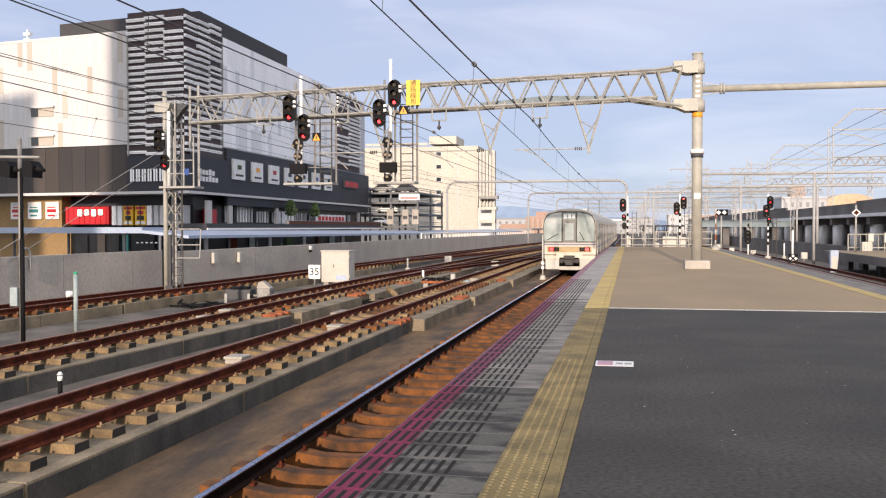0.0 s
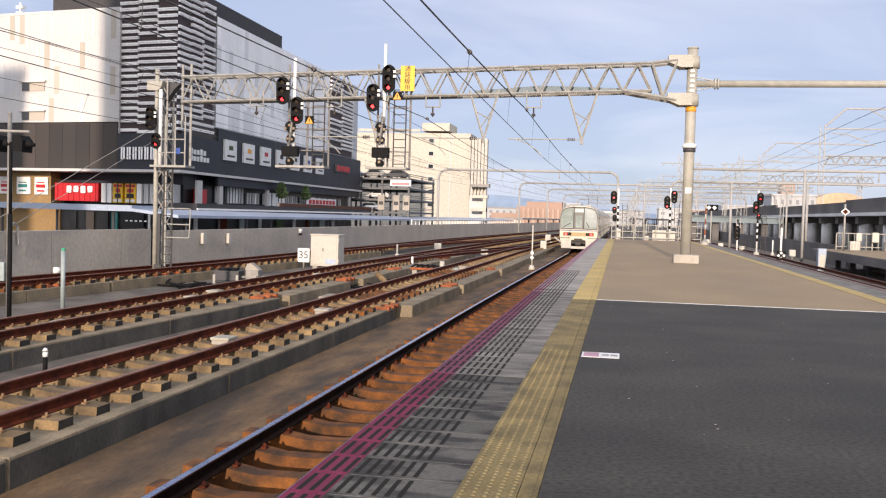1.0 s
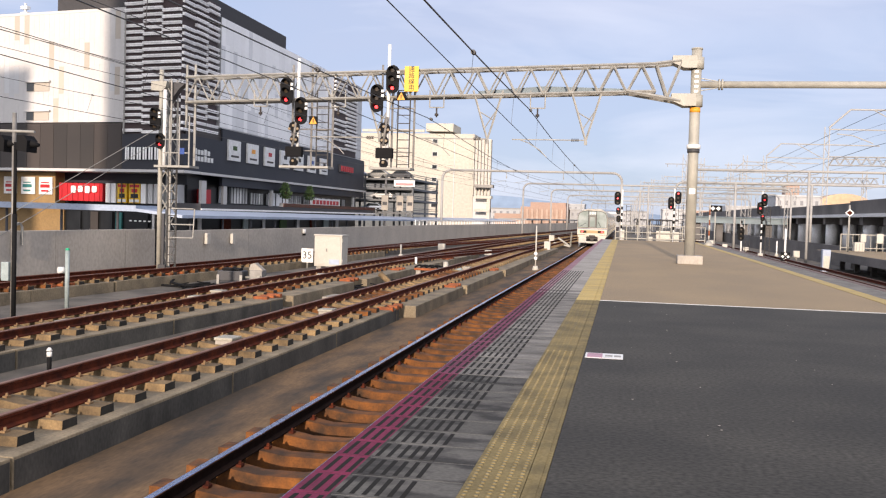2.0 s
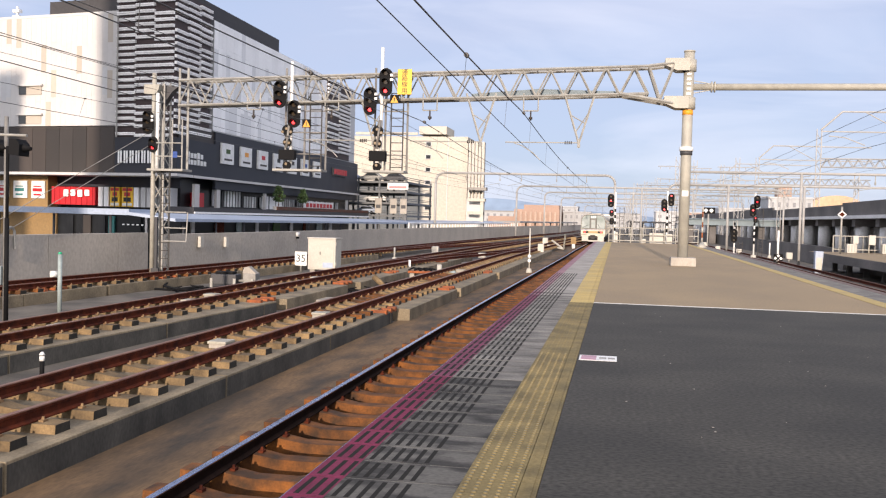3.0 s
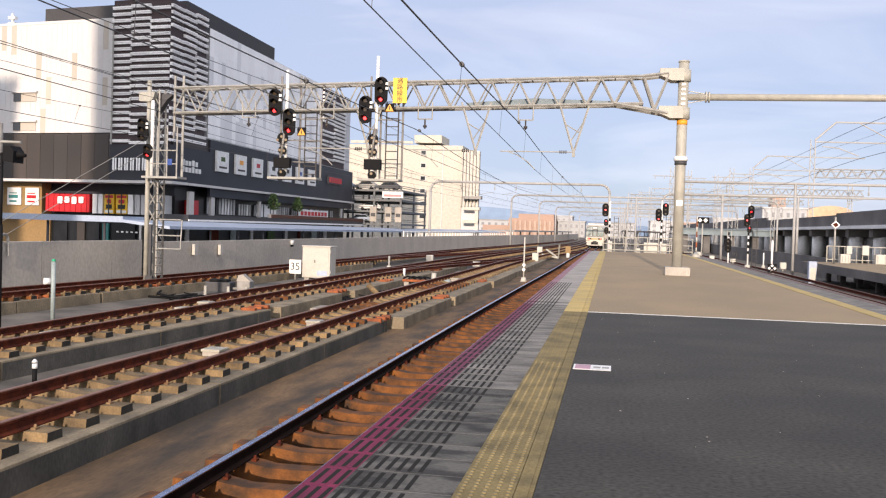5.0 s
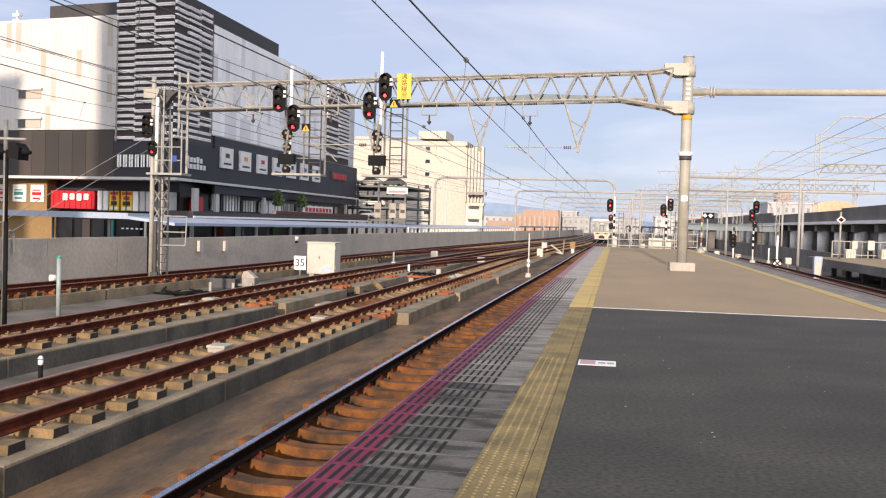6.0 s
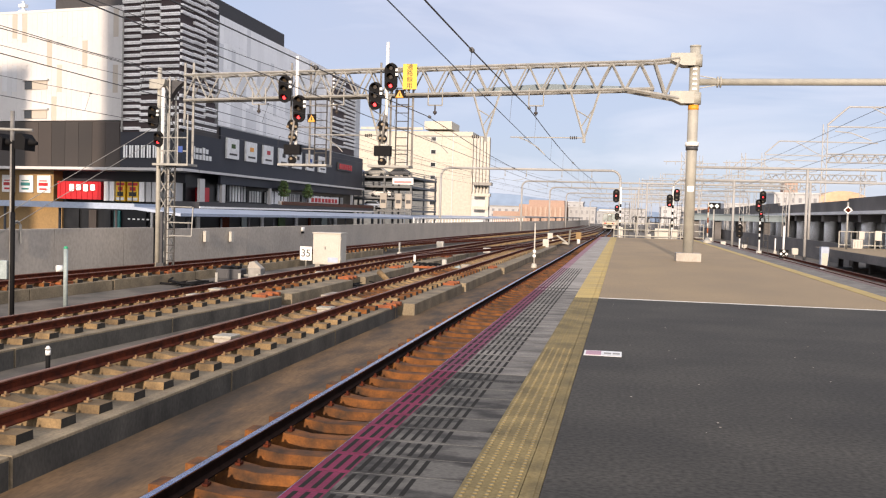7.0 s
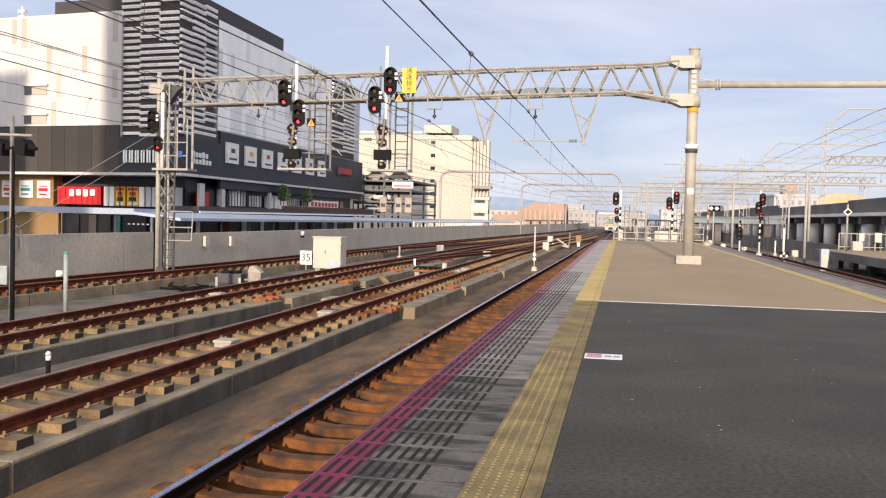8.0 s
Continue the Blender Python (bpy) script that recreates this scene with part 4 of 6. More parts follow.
part("shop_window", bm, "clad_pale", building, "bright shop window")
for y in (117.5, 120.0):
    bm = BM()
    box(bm, -45.8, -45.7, y, y + 0.12, 2.0, 3.7)
    part("mullion", bm, "dark_grey", building)
bm = BM()
box(bm, -42.5, -42.4, 88.5, 156, 1.22, 1.42)
part("terrace_trim", bm, "clad_pale", building, "thin white edge line of the terrace")
bm = BM()
box(bm, -46.4, -45.2, 94.8, 96.6, 1.95, 3.5)
part("red_board", bm, "red_sign", building, "red corrugated sign board")
for y0, y1 in ((93.0, 94.6), (98.6, 99.9), (113.2, 114.2), (150, 151)):
    bm = BM()
    box(bm, -45.0, -44.7, y0 + 0.2, y1 - 0.2, 1.9, 4.4)
    part("pier", bm, "clad_white", building, "white pier")
yy = 100.2
while yy < 149:
    if not 113 < yy < 114.4:
        bm = BM()
        box(bm, -45.95, -45.85, yy, yy + 0.42, 2.1, 3.5 + 0.5 * (yy < 108))
        part("blind", bm, rng.choice(("clad_pale", "clad_grey", "clad_grey", "shop_glass")), building)
    yy += 0.85
bm = BM()
box(bm, -44.62, -44.5, 128, 142.2, 2.25, 3.35)
s = part("banner", bm, "sign_white", building, "white banner with red lettering bars")
for j in range(8):
    bm = BM()
    box(bm, -44.51, -44.45, 129 + j * 1.6, 130.1 + j * 1.6, 2.5, 3.1)
    part("print_bar", bm, "red_sign", s)
bm = BM()
box(bm, -46, -42.5, 88.5, 156, 1.2, 1.9)
part("terrace_edge", bm, "dark_grey", building, "dark terrace edge")
bm = BM()
box(bm, -42.55, -42.45, 112, 156, 1.9, 2.35)
part("planter", bm, "flower_red", building, "reddish planter along the terrace")
for y in (115, 120.5, 124.5, 133):
    bm = BM()
    box(bm, -44.2, -43.2, y, y + 1.4, 1.9, 2.4)
    part("planter_box", bm, "clad_white", building)


def tree(at, height, spread, seed):
    r = random.Random(seed)
    t = thing("tree", "small slim green terrace tree in a planter", "tree", at, group="terrace trees")
    bm = BM()
    rod(bm, (0, 0, 0), (0.05, 0, height * 0.55), 0.06, 6, 0.03)
    for k in range(5):
        a = r.uniform(0, 6.28)
        z = height * r.uniform(0.3, 0.55)
        rod(bm, (0.03, 0, z), (math.cos(a) * spread * 0.6, math.sin(a) * spread * 0.6, z + height * 0.25), 0.025, 4, 0.01)
    part("trunk", bm, "rust", t)
    bm = BM()
    for k in range(420):
        a, u = r.uniform(0, 6.28), r.random() ** 0.5
        h = r.uniform(0.25, 1.0)
        rad = spread * u * (1.1 - abs(h - 0.5) * 1.5) * r.uniform(0.7, 1.15)
        c = Vector((math.cos(a) * rad, math.sin(a) * rad, height * h))
        n = Vector((r.uniform(-1, 1), r.uniform(-1, 1), r.uniform(-1, 1))).normalized()
        o = n.orthogonal().normalized() * 0.16
        q = n.cross(o)
        bm.faces.new([bm.verts.new(c + v) for v in (o, q * 0.6, -o, -q * 0.6)])
    part("crown", bm, "leaf", t)["kind"] = "stuff"
    return t


tree((-43.7, 115.7, 2.35), 2.7, 0.9, 1)
tree((-43.7, 125.2, 2.35), 2.6, 0.8, 2)
bm = BM()
box(bm, -66.5, -66.3, 93.5, 93.7, 21.8, 24.6)
for z in (23.2, 23.9):
    box(bm, -66.8, -66.0, 93.3, 93.9, z, z + 0.35)
part("antenna", bm, "sign_white", building, "white roof antenna")

# street-level shop fronts below the walkway roof
bm = BM()
box(bm, -75, -60.4, 92.2, 92.48, -4, 1.0)
part("tan_panel", bm, "tan", building, "tan wall panel")
for x, w, c in ((-59.6, 1.2, "shop_glass"), (-57.2, 0.9, "clad_brown"), (-55.4, 0.8, "shop_glass"), (-54.2, 0.7, "shop_teal"), (-52.6, 2.2, "shop_glass"), (-49.9, 0.25, "clad_white")):
    bm = BM()
    box(bm, x, x + w, 92.25, 92.48, -3, 0.7)
    part("shop_panel", bm, c, building)
for k in range(5):
    bm = BM()
    box(bm, -52.5 + k * 0.55, -52.25 + k * 0.55, 92.15, 92.26, -0.25, -0.1)
    part("shop_lamp", bm, "letter_white", building)
for k in range(9):
    bm = BM()
    y = 95 + k * 6.2
    box(bm, -46.0, -45.85, y, y + (0.8, 2.4, 1.4)[k % 3], -3, 0.6 - 0.2 * (k % 2))
    part("shop_panel", bm, ("clad_white", "rust", "pipe_teal", "clad_grey", "leaf")[k % 5], building)

for ob in building.children_recursive:
    if ob.data and not ob.name.startswith("slat"):
        for v in ob.data.vertices:
            v.co.x, v.co.y = skewed(v.co.x, v.co.y)

# ---- covered walkway with a pale roof between wall and shops ----
canopy = thing("walkway_roof", "long pale metal walkway roof on dark posts", "canopy")
bm = BM()
box(bm, -70, -38.2, 68, 72, 1.02, 1.5)
part("front_roof", bm, "canopy_roof", canopy)
bm = BM()
prism(bm, [(-38.2, 68), (-34.2, 68), (-34.2, 150), (-38.2, 150)], "z", 0.3, 0.54)
for v in bm.verts:
    v.co.z += 0.3 * (1 - smooth(68, 112, v.co.y)) + (0.42 if v.co.x < -37 else 0)
part("side_roof", bm, "canopy_roof", canopy)
bm = BM()
prism(bm, [(-38.2, 150), (-34.2, 150), (-27, 235), (-31, 235)], "z", 0.3, 0.54)
for v in bm.verts:
    v.co.z += 0.42 if v.co.x < -37 or (v.co.y > 200 and v.co.x < -29) else 0
part("rear_roof", bm, "canopy_roof", canopy)
for k in range(14):
    bm = BM()
    y = 70 + k * 6.2
    rod(bm, (-34.5, y, STREET), (-34.5, y, 0.5), 0.09, 8)
    part("post", bm, "dark_grey", canopy)
for k in range(5):
    bm = BM()
    rod(bm, (-60 + k * 5, 68.4, STREET), (-60 + k * 5, 68.4, 1.0), 0.11, 8)
    part("post", bm, "dark_grey", canopy)
white_fence = thing("white_fence", "white railing with vertical bars on the far wall", "fence")
for k in range(46):
    bm = BM()
    y = 82 + k * 1.5
    box(bm, wall_x(y) - 0.5, wall_x(y) - 0.42, y, y + 0.1, -0.2, 0.95)
    part("picket", bm, "sign_white", white_fence)
bm = BM()
for z in (0.9,):
    tube(bm, [(wall_x(y) - 0.46, y, z) for y in range(82, 152, 10)], 0.05, 4)
part("top_rail", bm, "sign_white", white_fence)

# ---- parking deck ----
deck = thing("parking_deck", "open steel parking deck of several grey levels", "car park")
for z in (1.4, 3.6, 5.6, 7.3):
    bm = BM()
    box(bm, -56, -36.2, 158, 180, z, z + 0.35)
    part("floor_slab", bm, "deck_steel", deck)
    bm = BM()
    for zz in (0.7, 1.0):
        rod(bm, (-56, 158, z + zz), (-36.2, 158, z + zz), 0.05, 4)
        rod(bm, (-36.2, 158, z + zz), (-36.2, 180, z + zz), 0.05, 4)
    part("railing", bm, "deck_steel", deck)
for x in (-49, -45, -41.2, -36.4):
    for y in (158.3, 169, 179.6):
        bm = BM()
        box(bm, x - 0.15, x + 0.15, y - 0.15, y + 0.15, STREET, 8.2)
        part("column", bm, "deck_steel", deck)
for x in (-41.2, -38.5, -36.7):
    bm = BM()
    box(bm, x - 0.6, x + 0.6, 157.7, 157.85, 2.0, 4.6)
    s = part("hanging_sign", bm, "concrete", deck, "pale hanging sign")
    bm = BM()
    box(bm, x - 0.4, x + 0.4, 157.66, 157.71, 2.9, 3.5)
    part("print_bar", bm, "dark_grey", s)
bm = BM()
box(bm, -39.6, -35.9, 157.6, 157.8, 6.2, 7.3)
s = part("banner", bm, "sign_white", deck, "white and pink banner")
bm = BM()
box(bm, -39.3, -36.2, 157.56, 157.62, 6.4, 6.8)
part("print_bar", bm, mat("banner_pink", (0.6, 0.25, 0.25), None, 1, 10, 0.6, bump=0), s)


def parked_car(at, turn, colour, label):
    t = thing("car", label, "car", at, turn, group="cars on the parking deck")
    bm = BM()
    prism(bm, [(-2.1, 0.3), (2.1, 0.3), (2.15, 0.75), (1.2, 0.95), (0.55, 1.45), (-1.1, 1.48), (-1.9, 0.98), (-2.15, 0.85)], "x", -0.82, 0.82)
    part("body", bm, colour, t)
    bm = BM()
    prism(bm, [(1.05, 0.97), (0.5, 1.4), (-1.05, 1.42), (-1.7, 1.0)], "x", -0.83, 0.83)
    part("window_band", bm, "window_dark", t)
    for x in (-0.75, 0.75):
        for y in (-1.3, 1.3):
            bm = BM()
            rod(bm, (x - 0.1, y, 0.31), (x + 0.1, y, 0.31), 0.31, 12)
            part("wheel", bm, "black", t)


parked_car((-47.6, 160, 7.65), 80, "canopy_roof", "silver hatchback parked on the open top deck")
parked_car((-43.5, 161, 7.65), 85, "galv", "grey car parked on the open top deck")
parked_car((-39.6, 162, 7.65), 85, "dark_grey", "dark car parked on the open top deck")
parked_car((-44.0, 160, 1.75), 85, "canopy_roof", "silver car parked on the lowest deck")
parked_car((-42.5, 161, 3.95), 85, "sign_white", "white car parked on the middle deck")

# ---- white building details ----
bm = BM()
box(bm, -47.6, -40.9, 219.5, 230, 21.5, 23.4)
part("stair_head", bm, "white_bld", white_building)
bm = BM()
box(bm, -63.5, -48, 219.6, 220, 21.3, 21.9)
part("parapet", bm, "white_bld", white_building)
for k in range(6):
    bm = BM()
    z = 18.6 - k * 3.07
    box(bm, -46.0, -44.6, 219.8, 220.0, z, z + 1.1)
    w = part("window", bm, "clad_grey", white_building)
    bm = BM()
    box(bm, -45.85, -44.75, 219.74, 219.82, z + 0.12, z + 1.0)
    part("pane", bm, "window_dark", w)
for k in range(6):
    bm = BM()
    x = -35.9 + k * 0.8
    box(bm, x, x + 0.34, 219.2, 221, 6.5, 20.2 - k * 0.1)
    part("rib", bm, "white_bld", white_building)
bm = BM()
box(bm, -35.9, -31.9, 220.4, 222.0, STREET, 19.9)
part("side_block", bm, "clad_grey", white_building)
for x in (-58, -52, -40.5):
    bm = BM()
    rod(bm, (x, 219.85, -5), (x, 219.85, 20.6), 0.12, 6)
    part("downpipe", bm, "clad_grey", white_building)
for k, z in enumerate((2.5, 5.6, 8.2)):
    bm = BM()
    box(bm, -35.0, -31.2 + k * 0.3, 217, 219.4, z, z + 0.7)
    part("stair_landing", bm, "white_bld" if k != 2 else "galv_dark", white_building)
bm = BM()
box(bm, -32, -31.2, 217.2, 219.2, STREET, 6)
part("stair_pier", bm, "white_bld", white_building)

# ---- signals ----
def disc(bm, c, r, depth, n=14):
    rod(bm, (c[0], c[1], c[2]), (c[0], c[1] + depth, c[2]), r, n)


def signal_head(parent, x, y, z, lamps, lit, scale=1.0, plates=False):
    """Oval black backboard facing -y, hooded lamps top to bottom; lit is the index of the red one."""
    h, r = 0.125 * lamps * scale, 0.26 * scale
    bm = BM()
    out = []
    for i in range(20):
        a = math.tau * i / 20
        out.append((x + r * math.cos(a), z + r * math.sin(a) + (h - r * 0.4 if math.sin(a) >= 0 else -h + r * 0.4)))
    prism(bm, out, "y", y, y + 0.05)
    box(bm, x - 0.12 * scale, x + 0.12 * scale, y + 0.05, y + 0.3, z - h * 0.8, z + h * 0.8)
    head = part("backboard", bm, "black", parent, "oval black signal backboard")
    for k in range(lamps):
        zz = z + (h * 1.35 / lamps) * (lamps - 1) - k * (h * 2.7 / lamps)
        bm = BM()
        disc(bm, (x, y - 0.03, zz), (0.066 if k == lit else 0.08) * scale, 0.04)
        part("lens", bm, "red_lamp" if k == lit else "lens", head, "lit red lens" if k == lit else "")
        bm = BM()
        arc = [radians(-10 + i * 20) for i in range(11)]
        ro, ri = 0.115 * scale, 0.103 * scale
        outline = [(x + ro * math.cos(a), zz + ro * math.sin(a)) for a in arc] + [(x + ri * math.cos(a), zz + ri * math.sin(a)) for a in reversed(arc)]
        k0 = len(outline)
        lo = [bm.verts.new((u, y - 0.24 * scale, w)) for u, w in outline]
        hi = [bm.verts.new((u, y, w)) for u, w in outline]
        for i in range(k0):
            bm.faces.new((lo[i], hi[i], hi[(i + 1) % k0], lo[(i + 1) % k0]))
        part("hood", bm, "black", head)
    if plates:
        for k in (0, 1):
            bm = BM()
            box(bm, x + r * 0.72, x + r * 1.12, y - 0.06, y - 0.02, z + h * 0.1 + k * 0.17 * scale, z + h * 0.1 + k * 0.17 * scale + 0.1 * scale)
            part("number_plate", bm, "sign_white", head, "small white plate")
    return head


def ladder(parent, x0, x1, y, z0, z1, step=0.3, r=0.025):
    for x in (x0, x1):
        bm = BM()
        rod(bm, (x, y, z0), (x, y, z1), r, 6)
        part("ladder_stile", bm, "under", parent)
    z = z0 + step / 2
    while z < z1:
        bm = BM()
        rod(bm, (x0, y, z), (x1, y, z), r * 0.7, 5)
        part("rung", bm, "under", parent)
        z += step


def warning_plate(parent, x, y, z, s):
    bm = BM()
    prism(bm, [(x - s, z - s * 0.85), (x + s, z - s * 0.85), (x + s, z + s), (x - s, z + s)], "y", y, y + 0.03)
    p = part("plate", bm, "black", parent)
    bm = BM()
    prism(bm, [(x - s * 0.9, z - s * 0.75), (x + s * 0.9, z - s * 0.75), (x, z + s * 0.9)], "y", y - 0.02, y)
    part("triangle", bm, "sign_orange", p, "orange warning triangle")
    bm = BM()
    box(bm, x - s * 0.1, x + s * 0.1, y - 0.03, y - 0.015, z - s * 0.45, z + s * 0.35)
    part("mark_bar", bm, "ink", p)


def hanging_signals(x, heads, plate, pole_top, ladder_x):
    """Cluster that hangs from the portal: pole, heads, small repeaters, box, cage floor and ladder."""
    t = thing("signal_cluster", "black railway signals at red with ladder under the portal", "railway signal", group="hanging signals")
    y = PY - 0.55
    bm = BM()
    rod(bm, (x, y + 0.2, 3.2), (x, y + 0.2, pole_top), 0.06, 12)
    part("pole", bm, "sign_white", t, "white round pole")
    for hx, hz in heads:
        signal_head(t, hx, y - 0.1, hz, 3, 2, 0.95, True)
    warning_plate(t, plate[0], y - 0.1, plate[1], 0.165)
    # small repeater lamps in two clusters
    for dz, offs in ((4.55, (-0.2, 0.0, 0.2)), (4.1, (-0.08, 0.12)), (3.25, (0.0,))):
        bm = BM()
        rod(bm, (x - 0.08, y - 0.02, dz), (x - 0.08, y + 0.1, dz), 0.2 if dz > 4.3 else 0.15, 14)
        c = part("repeater", bm, "black", t, "small dark round repeater signal")
        for o in offs:
            bm = BM()
            disc(bm, (x - 0.08 + o * 0.8, y - 0.08, dz - abs(o) * 0.6 + 0.05), 0.05, 0.06)
            part("lens", bm, "lens_pale", c)
    bm = BM()
    rod(bm, (x - 0.1, y, 3.9), (x + 0.02, y, 4.95), 0.05, 8)
    part("bracket", bm, "galv_dark", t)
    bm = BM()
    box(bm, x - 0.35, x + 0.27, y - 0.15, y + 0.1, 3.45, 3.82, 0.015)
    part("indicator_box", bm, "black", t, "dark indicator box")
    bm = BM()
    box(bm, x - 0.6, ladder_x + 0.3, y - 0.1, y + 0.6, 3.04, 3.12)
    part("cage_floor", bm, "galv", t, "steel grating floor")
    for hx in (x - 0.3, ladder_x - 0.55, ladder_x + 0.28):
        bm = BM()
        rod(bm, (hx, y + 0.45, 3.1), (hx, y + 0.45, 6.9 if hx < ladder_x else 5.95), 0.04, 6)
        part("hanger", bm, "galv_dark", t)
    ladder(t, ladder_x - 0.3, ladder_x + 0.15, y + 0.3, 3.1, 5.95)
    for z in (3.7, 4.5, 5.3):
        bm = BM()
        rod(bm, (x, y + 0.3, z), (ladder_x + 0.28, y + 0.4, z), 0.025, 5)
        part("brace", bm, "galv_dark", t)
    return t


M["lens_pale"] = mat("pale_lens", (0.26, 0.2, 0.13), None, 2, 30, 0.2, bump=0)
hanging_signals(-12.05, ((-12.42, 5.86), (-11.85, 5.14)), (-11.35, 4.78), 7.1, -11.05)
hanging_signals(-8.6, ((-8.96, 5.62), (-8.39, 6.3)), (-8.05, 5.68), 7.6, -7.95)

ys = thing("yellow_sign", "yellow upright sign with four black characters on the beam", "sign")
bm = BM()
box(bm, -7.97, -7.45, PY - 0.56, PY - 0.52, 5.87, 6.78, 0.01)
ysb = part("board", bm, "sign_yellow", ys)
for k, ch in enumerate("\u901a\u8def\u7dda\u7528"):
    words("character", ch, 0.23, "ink", ys, pose(-7.71, PY - 0.565, 6.66 - k * 0.222, 90, 0, 0), 0.003)
for z in (5.98, 6.65):
    bm = BM()
    box(bm, -7.9, -7.5, PY - 0.53, PY - 0.3, z - 0.03, z + 0.03)
    part("bracket", bm, "galv", ys)

# left signal on the wall-side leg
ls = thing("pole_signal", "black railway signal with orange lamp on the portal leg", "railway signal")
signal_head(ls, -17.62, PY - 0.75, 4.78, 3, -1, 0.85, True)
signal_head(ls, -17.42, PY - 0.7, 3.95, 2, 1, 0.75)
bm = BM()
rod(bm, (-17.28, PY - 0.62, 2.9), (-17.28, PY - 0.62, 5.9), 0.068, 10)
part("pole", bm, "sign_white", ls, "white signal post")
bm = BM()
box(bm, -17.55, -16.1, PY - 0.9, PY - 0.1, 2.95, 3.03)
part("cage_floor", bm, "galv", ls)
for x in (-16.95, -16.55, -16.15):
    bm = BM()
    rod(bm, (x, PY - 0.85, 3.0), (x, PY - 0.85, 4.9 if x < -16 else 4.1), 0.03, 6)
    part("cage_post", bm, "galv", ls)
for z in (3.5, 4.0):
    bm = BM()
    rod(bm, (-17.2, PY - 0.85, z), (-16.15, PY - 0.85, z), 0.025, 5)
    part("cage_rail", bm, "galv", ls)
bm = BM()
box(bm, -16.5, -16.32, PY - 0.9, PY - 0.87, 3.45, 3.68)
part("blue_plate", bm, "blue_sign", ls, "small blue plate")
ladder(ls, -17.1, -16.75, PY - 0.6, DECK, 3.0)
bm = BM()
for z in (0.3, 0.8, 1.4):
    rod(bm, (-16.9, PY - 0.7, z), (-16.0, PY - 0.7, z), 0.025, 5)
rod(bm, (-16.0, PY - 0.7, 0.3), (-15.95, PY - 0.7, 1.4), 0.025, 5)
part("guard_gate", bm, "galv", ls)
bm = BM()
rod(bm, (-16.6, PY - 0.2, 4.5), (-16.6, PY - 0.2, 6.9), 0.05, 6)
rod(bm, (-16.25, PY - 0.2, 3.0), (-16.25, PY - 0.2, 6.9), 0.05, 6)
part("drop_tube", bm, "galv", ls)
bm = BM()
box(bm, -17.32, -17.22, PY - 0.65, PY - 0.55, -1.4, 1.2)
box(bm, -17.4, -17.1, PY - 0.75, PY - 0.6, -1.1, -0.75)
part("cable_riser", bm, "dark_grey", ls, "dark cable riser")

bm = BM()
for dy in (-0.1, 0.02, 0.14):
    rod(bm, (-16.4, PY + dy, 5.52), (-6.0, PY + dy, 5.8), 0.05, 6)
part("cable_bundle", bm, "black", portal, "black cables laid along the lower chord")["kind"] = "stuff"

# ---- hangers and brackets under the portal beam ----
def u_hanger(x, z1, w):
    bm = BM()
    tube(bm, [(x - w, PY - 0.32, 5.95), (x - w, PY - 0.32, z1), (x + w, PY - 0.32, z1), (x + w, PY - 0.32, 5.95)], 0.025, 5)
    h = part("u_hanger", bm, "galv", portal)
    bm = BM()
    rod(bm, (x, PY - 0.32, z1), (x, PY - 0.32, z1 - 0.35), 0.03, 6)
    rod(bm, (x, PY - 0.32, z1 - 0.22), (x, PY - 0.32, z1 - 0.3), 0.07, 8)
    part("insulator", bm, "clad_brown", h)


for x in (-13.55, -10.5, -6.8, -3.15):
    u_hanger(x, 5.33, 0.26)


def v_bracket(x):
    bm = BM()
    for dx in (-0.55, 0.52):
        rod(bm, (x + dx, PY - 0.3, 5.95), (x, PY - 0.3, 4.2), 0.04, 5)
    rod(bm, (x - 0.32, PY - 0.3, 5.2), (x + 0.2, PY - 0.3, 4.9), 0.02, 4)
    rod(bm, (x - 0.12, PY - 0.3, 4.6), (x + 0.33, PY - 0.3, 5.3), 0.02, 4)
    rod(bm, (x, PY - 0.3, 4.2), (x, PY - 0.3, 4.05), 0.06, 6)
    b = part("v_bracket", bm, "galv", portal)
    bm = BM()
    rod(bm, (x, PY - 0.3, 4.22), (x - 2.6, PY - 0.3, 4.22), 0.022, 6)
    tube(bm, [(x - 2.3, PY - 0.3, 4.2), (x - 2.0, PY - 0.3, 4.1), (x - 1.6, PY - 0.3, 3.85), (x - 1.35, PY - 0.3, 3.6)], 0.018, 5)
    part("steady_arm", bm, "galv", b)
    bm = BM()
    for k in range(4):
        rod(bm, (x - 0.25 - k * 0.07, PY - 0.3, 4.22), (x - 0.28 - k * 0.07, PY - 0.3, 4.22), 0.06, 8)
    part("insulator", bm, "clad_brown", b)


for x in (-1.43, -4.92, -8.9):
    v_bracket(x)


# ---- overhead wires ----
def sag_line(x_of, z_of, y0, y1, r, name, label, step=4.0):
    w = thing(name, label, "overhead wire", group="overhead wires")
    k = int((y1 - y0) / step)
    pts = [(x_of(y), y, z_of(y)) for y in (y0 + (y1 - y0) * i / k for i in range(k + 1))]
    cu = bpy.data.curves.new("cable", "CURVE")
    cu.dimensions, cu.bevel_depth, cu.bevel_resolution = "3D", r, 1
    sp = cu.splines.new("POLY")
    sp.points.add(len(pts) - 1)
    for p, c in zip(sp.points, pts):
        p.co = (*c, 1)
    cu.materials.append(M["wire"])
    new("cable", cu).parent = w
    return w


SPANS = [-16.6, PY - 0.3, 95, 132, 168, 205, 250]


def hung(z, sag):
    """Height of a wire that sags between the portals."""
    def at(y):
        for a, b in zip(SPANS[:-1], SPANS[1:]):
            if a <= y <= b:
                u = (y - a) / (b - a)
                return z - sag * 4 * u * (1 - u) * ((b - a) / 50) ** 2
        return z
    return at


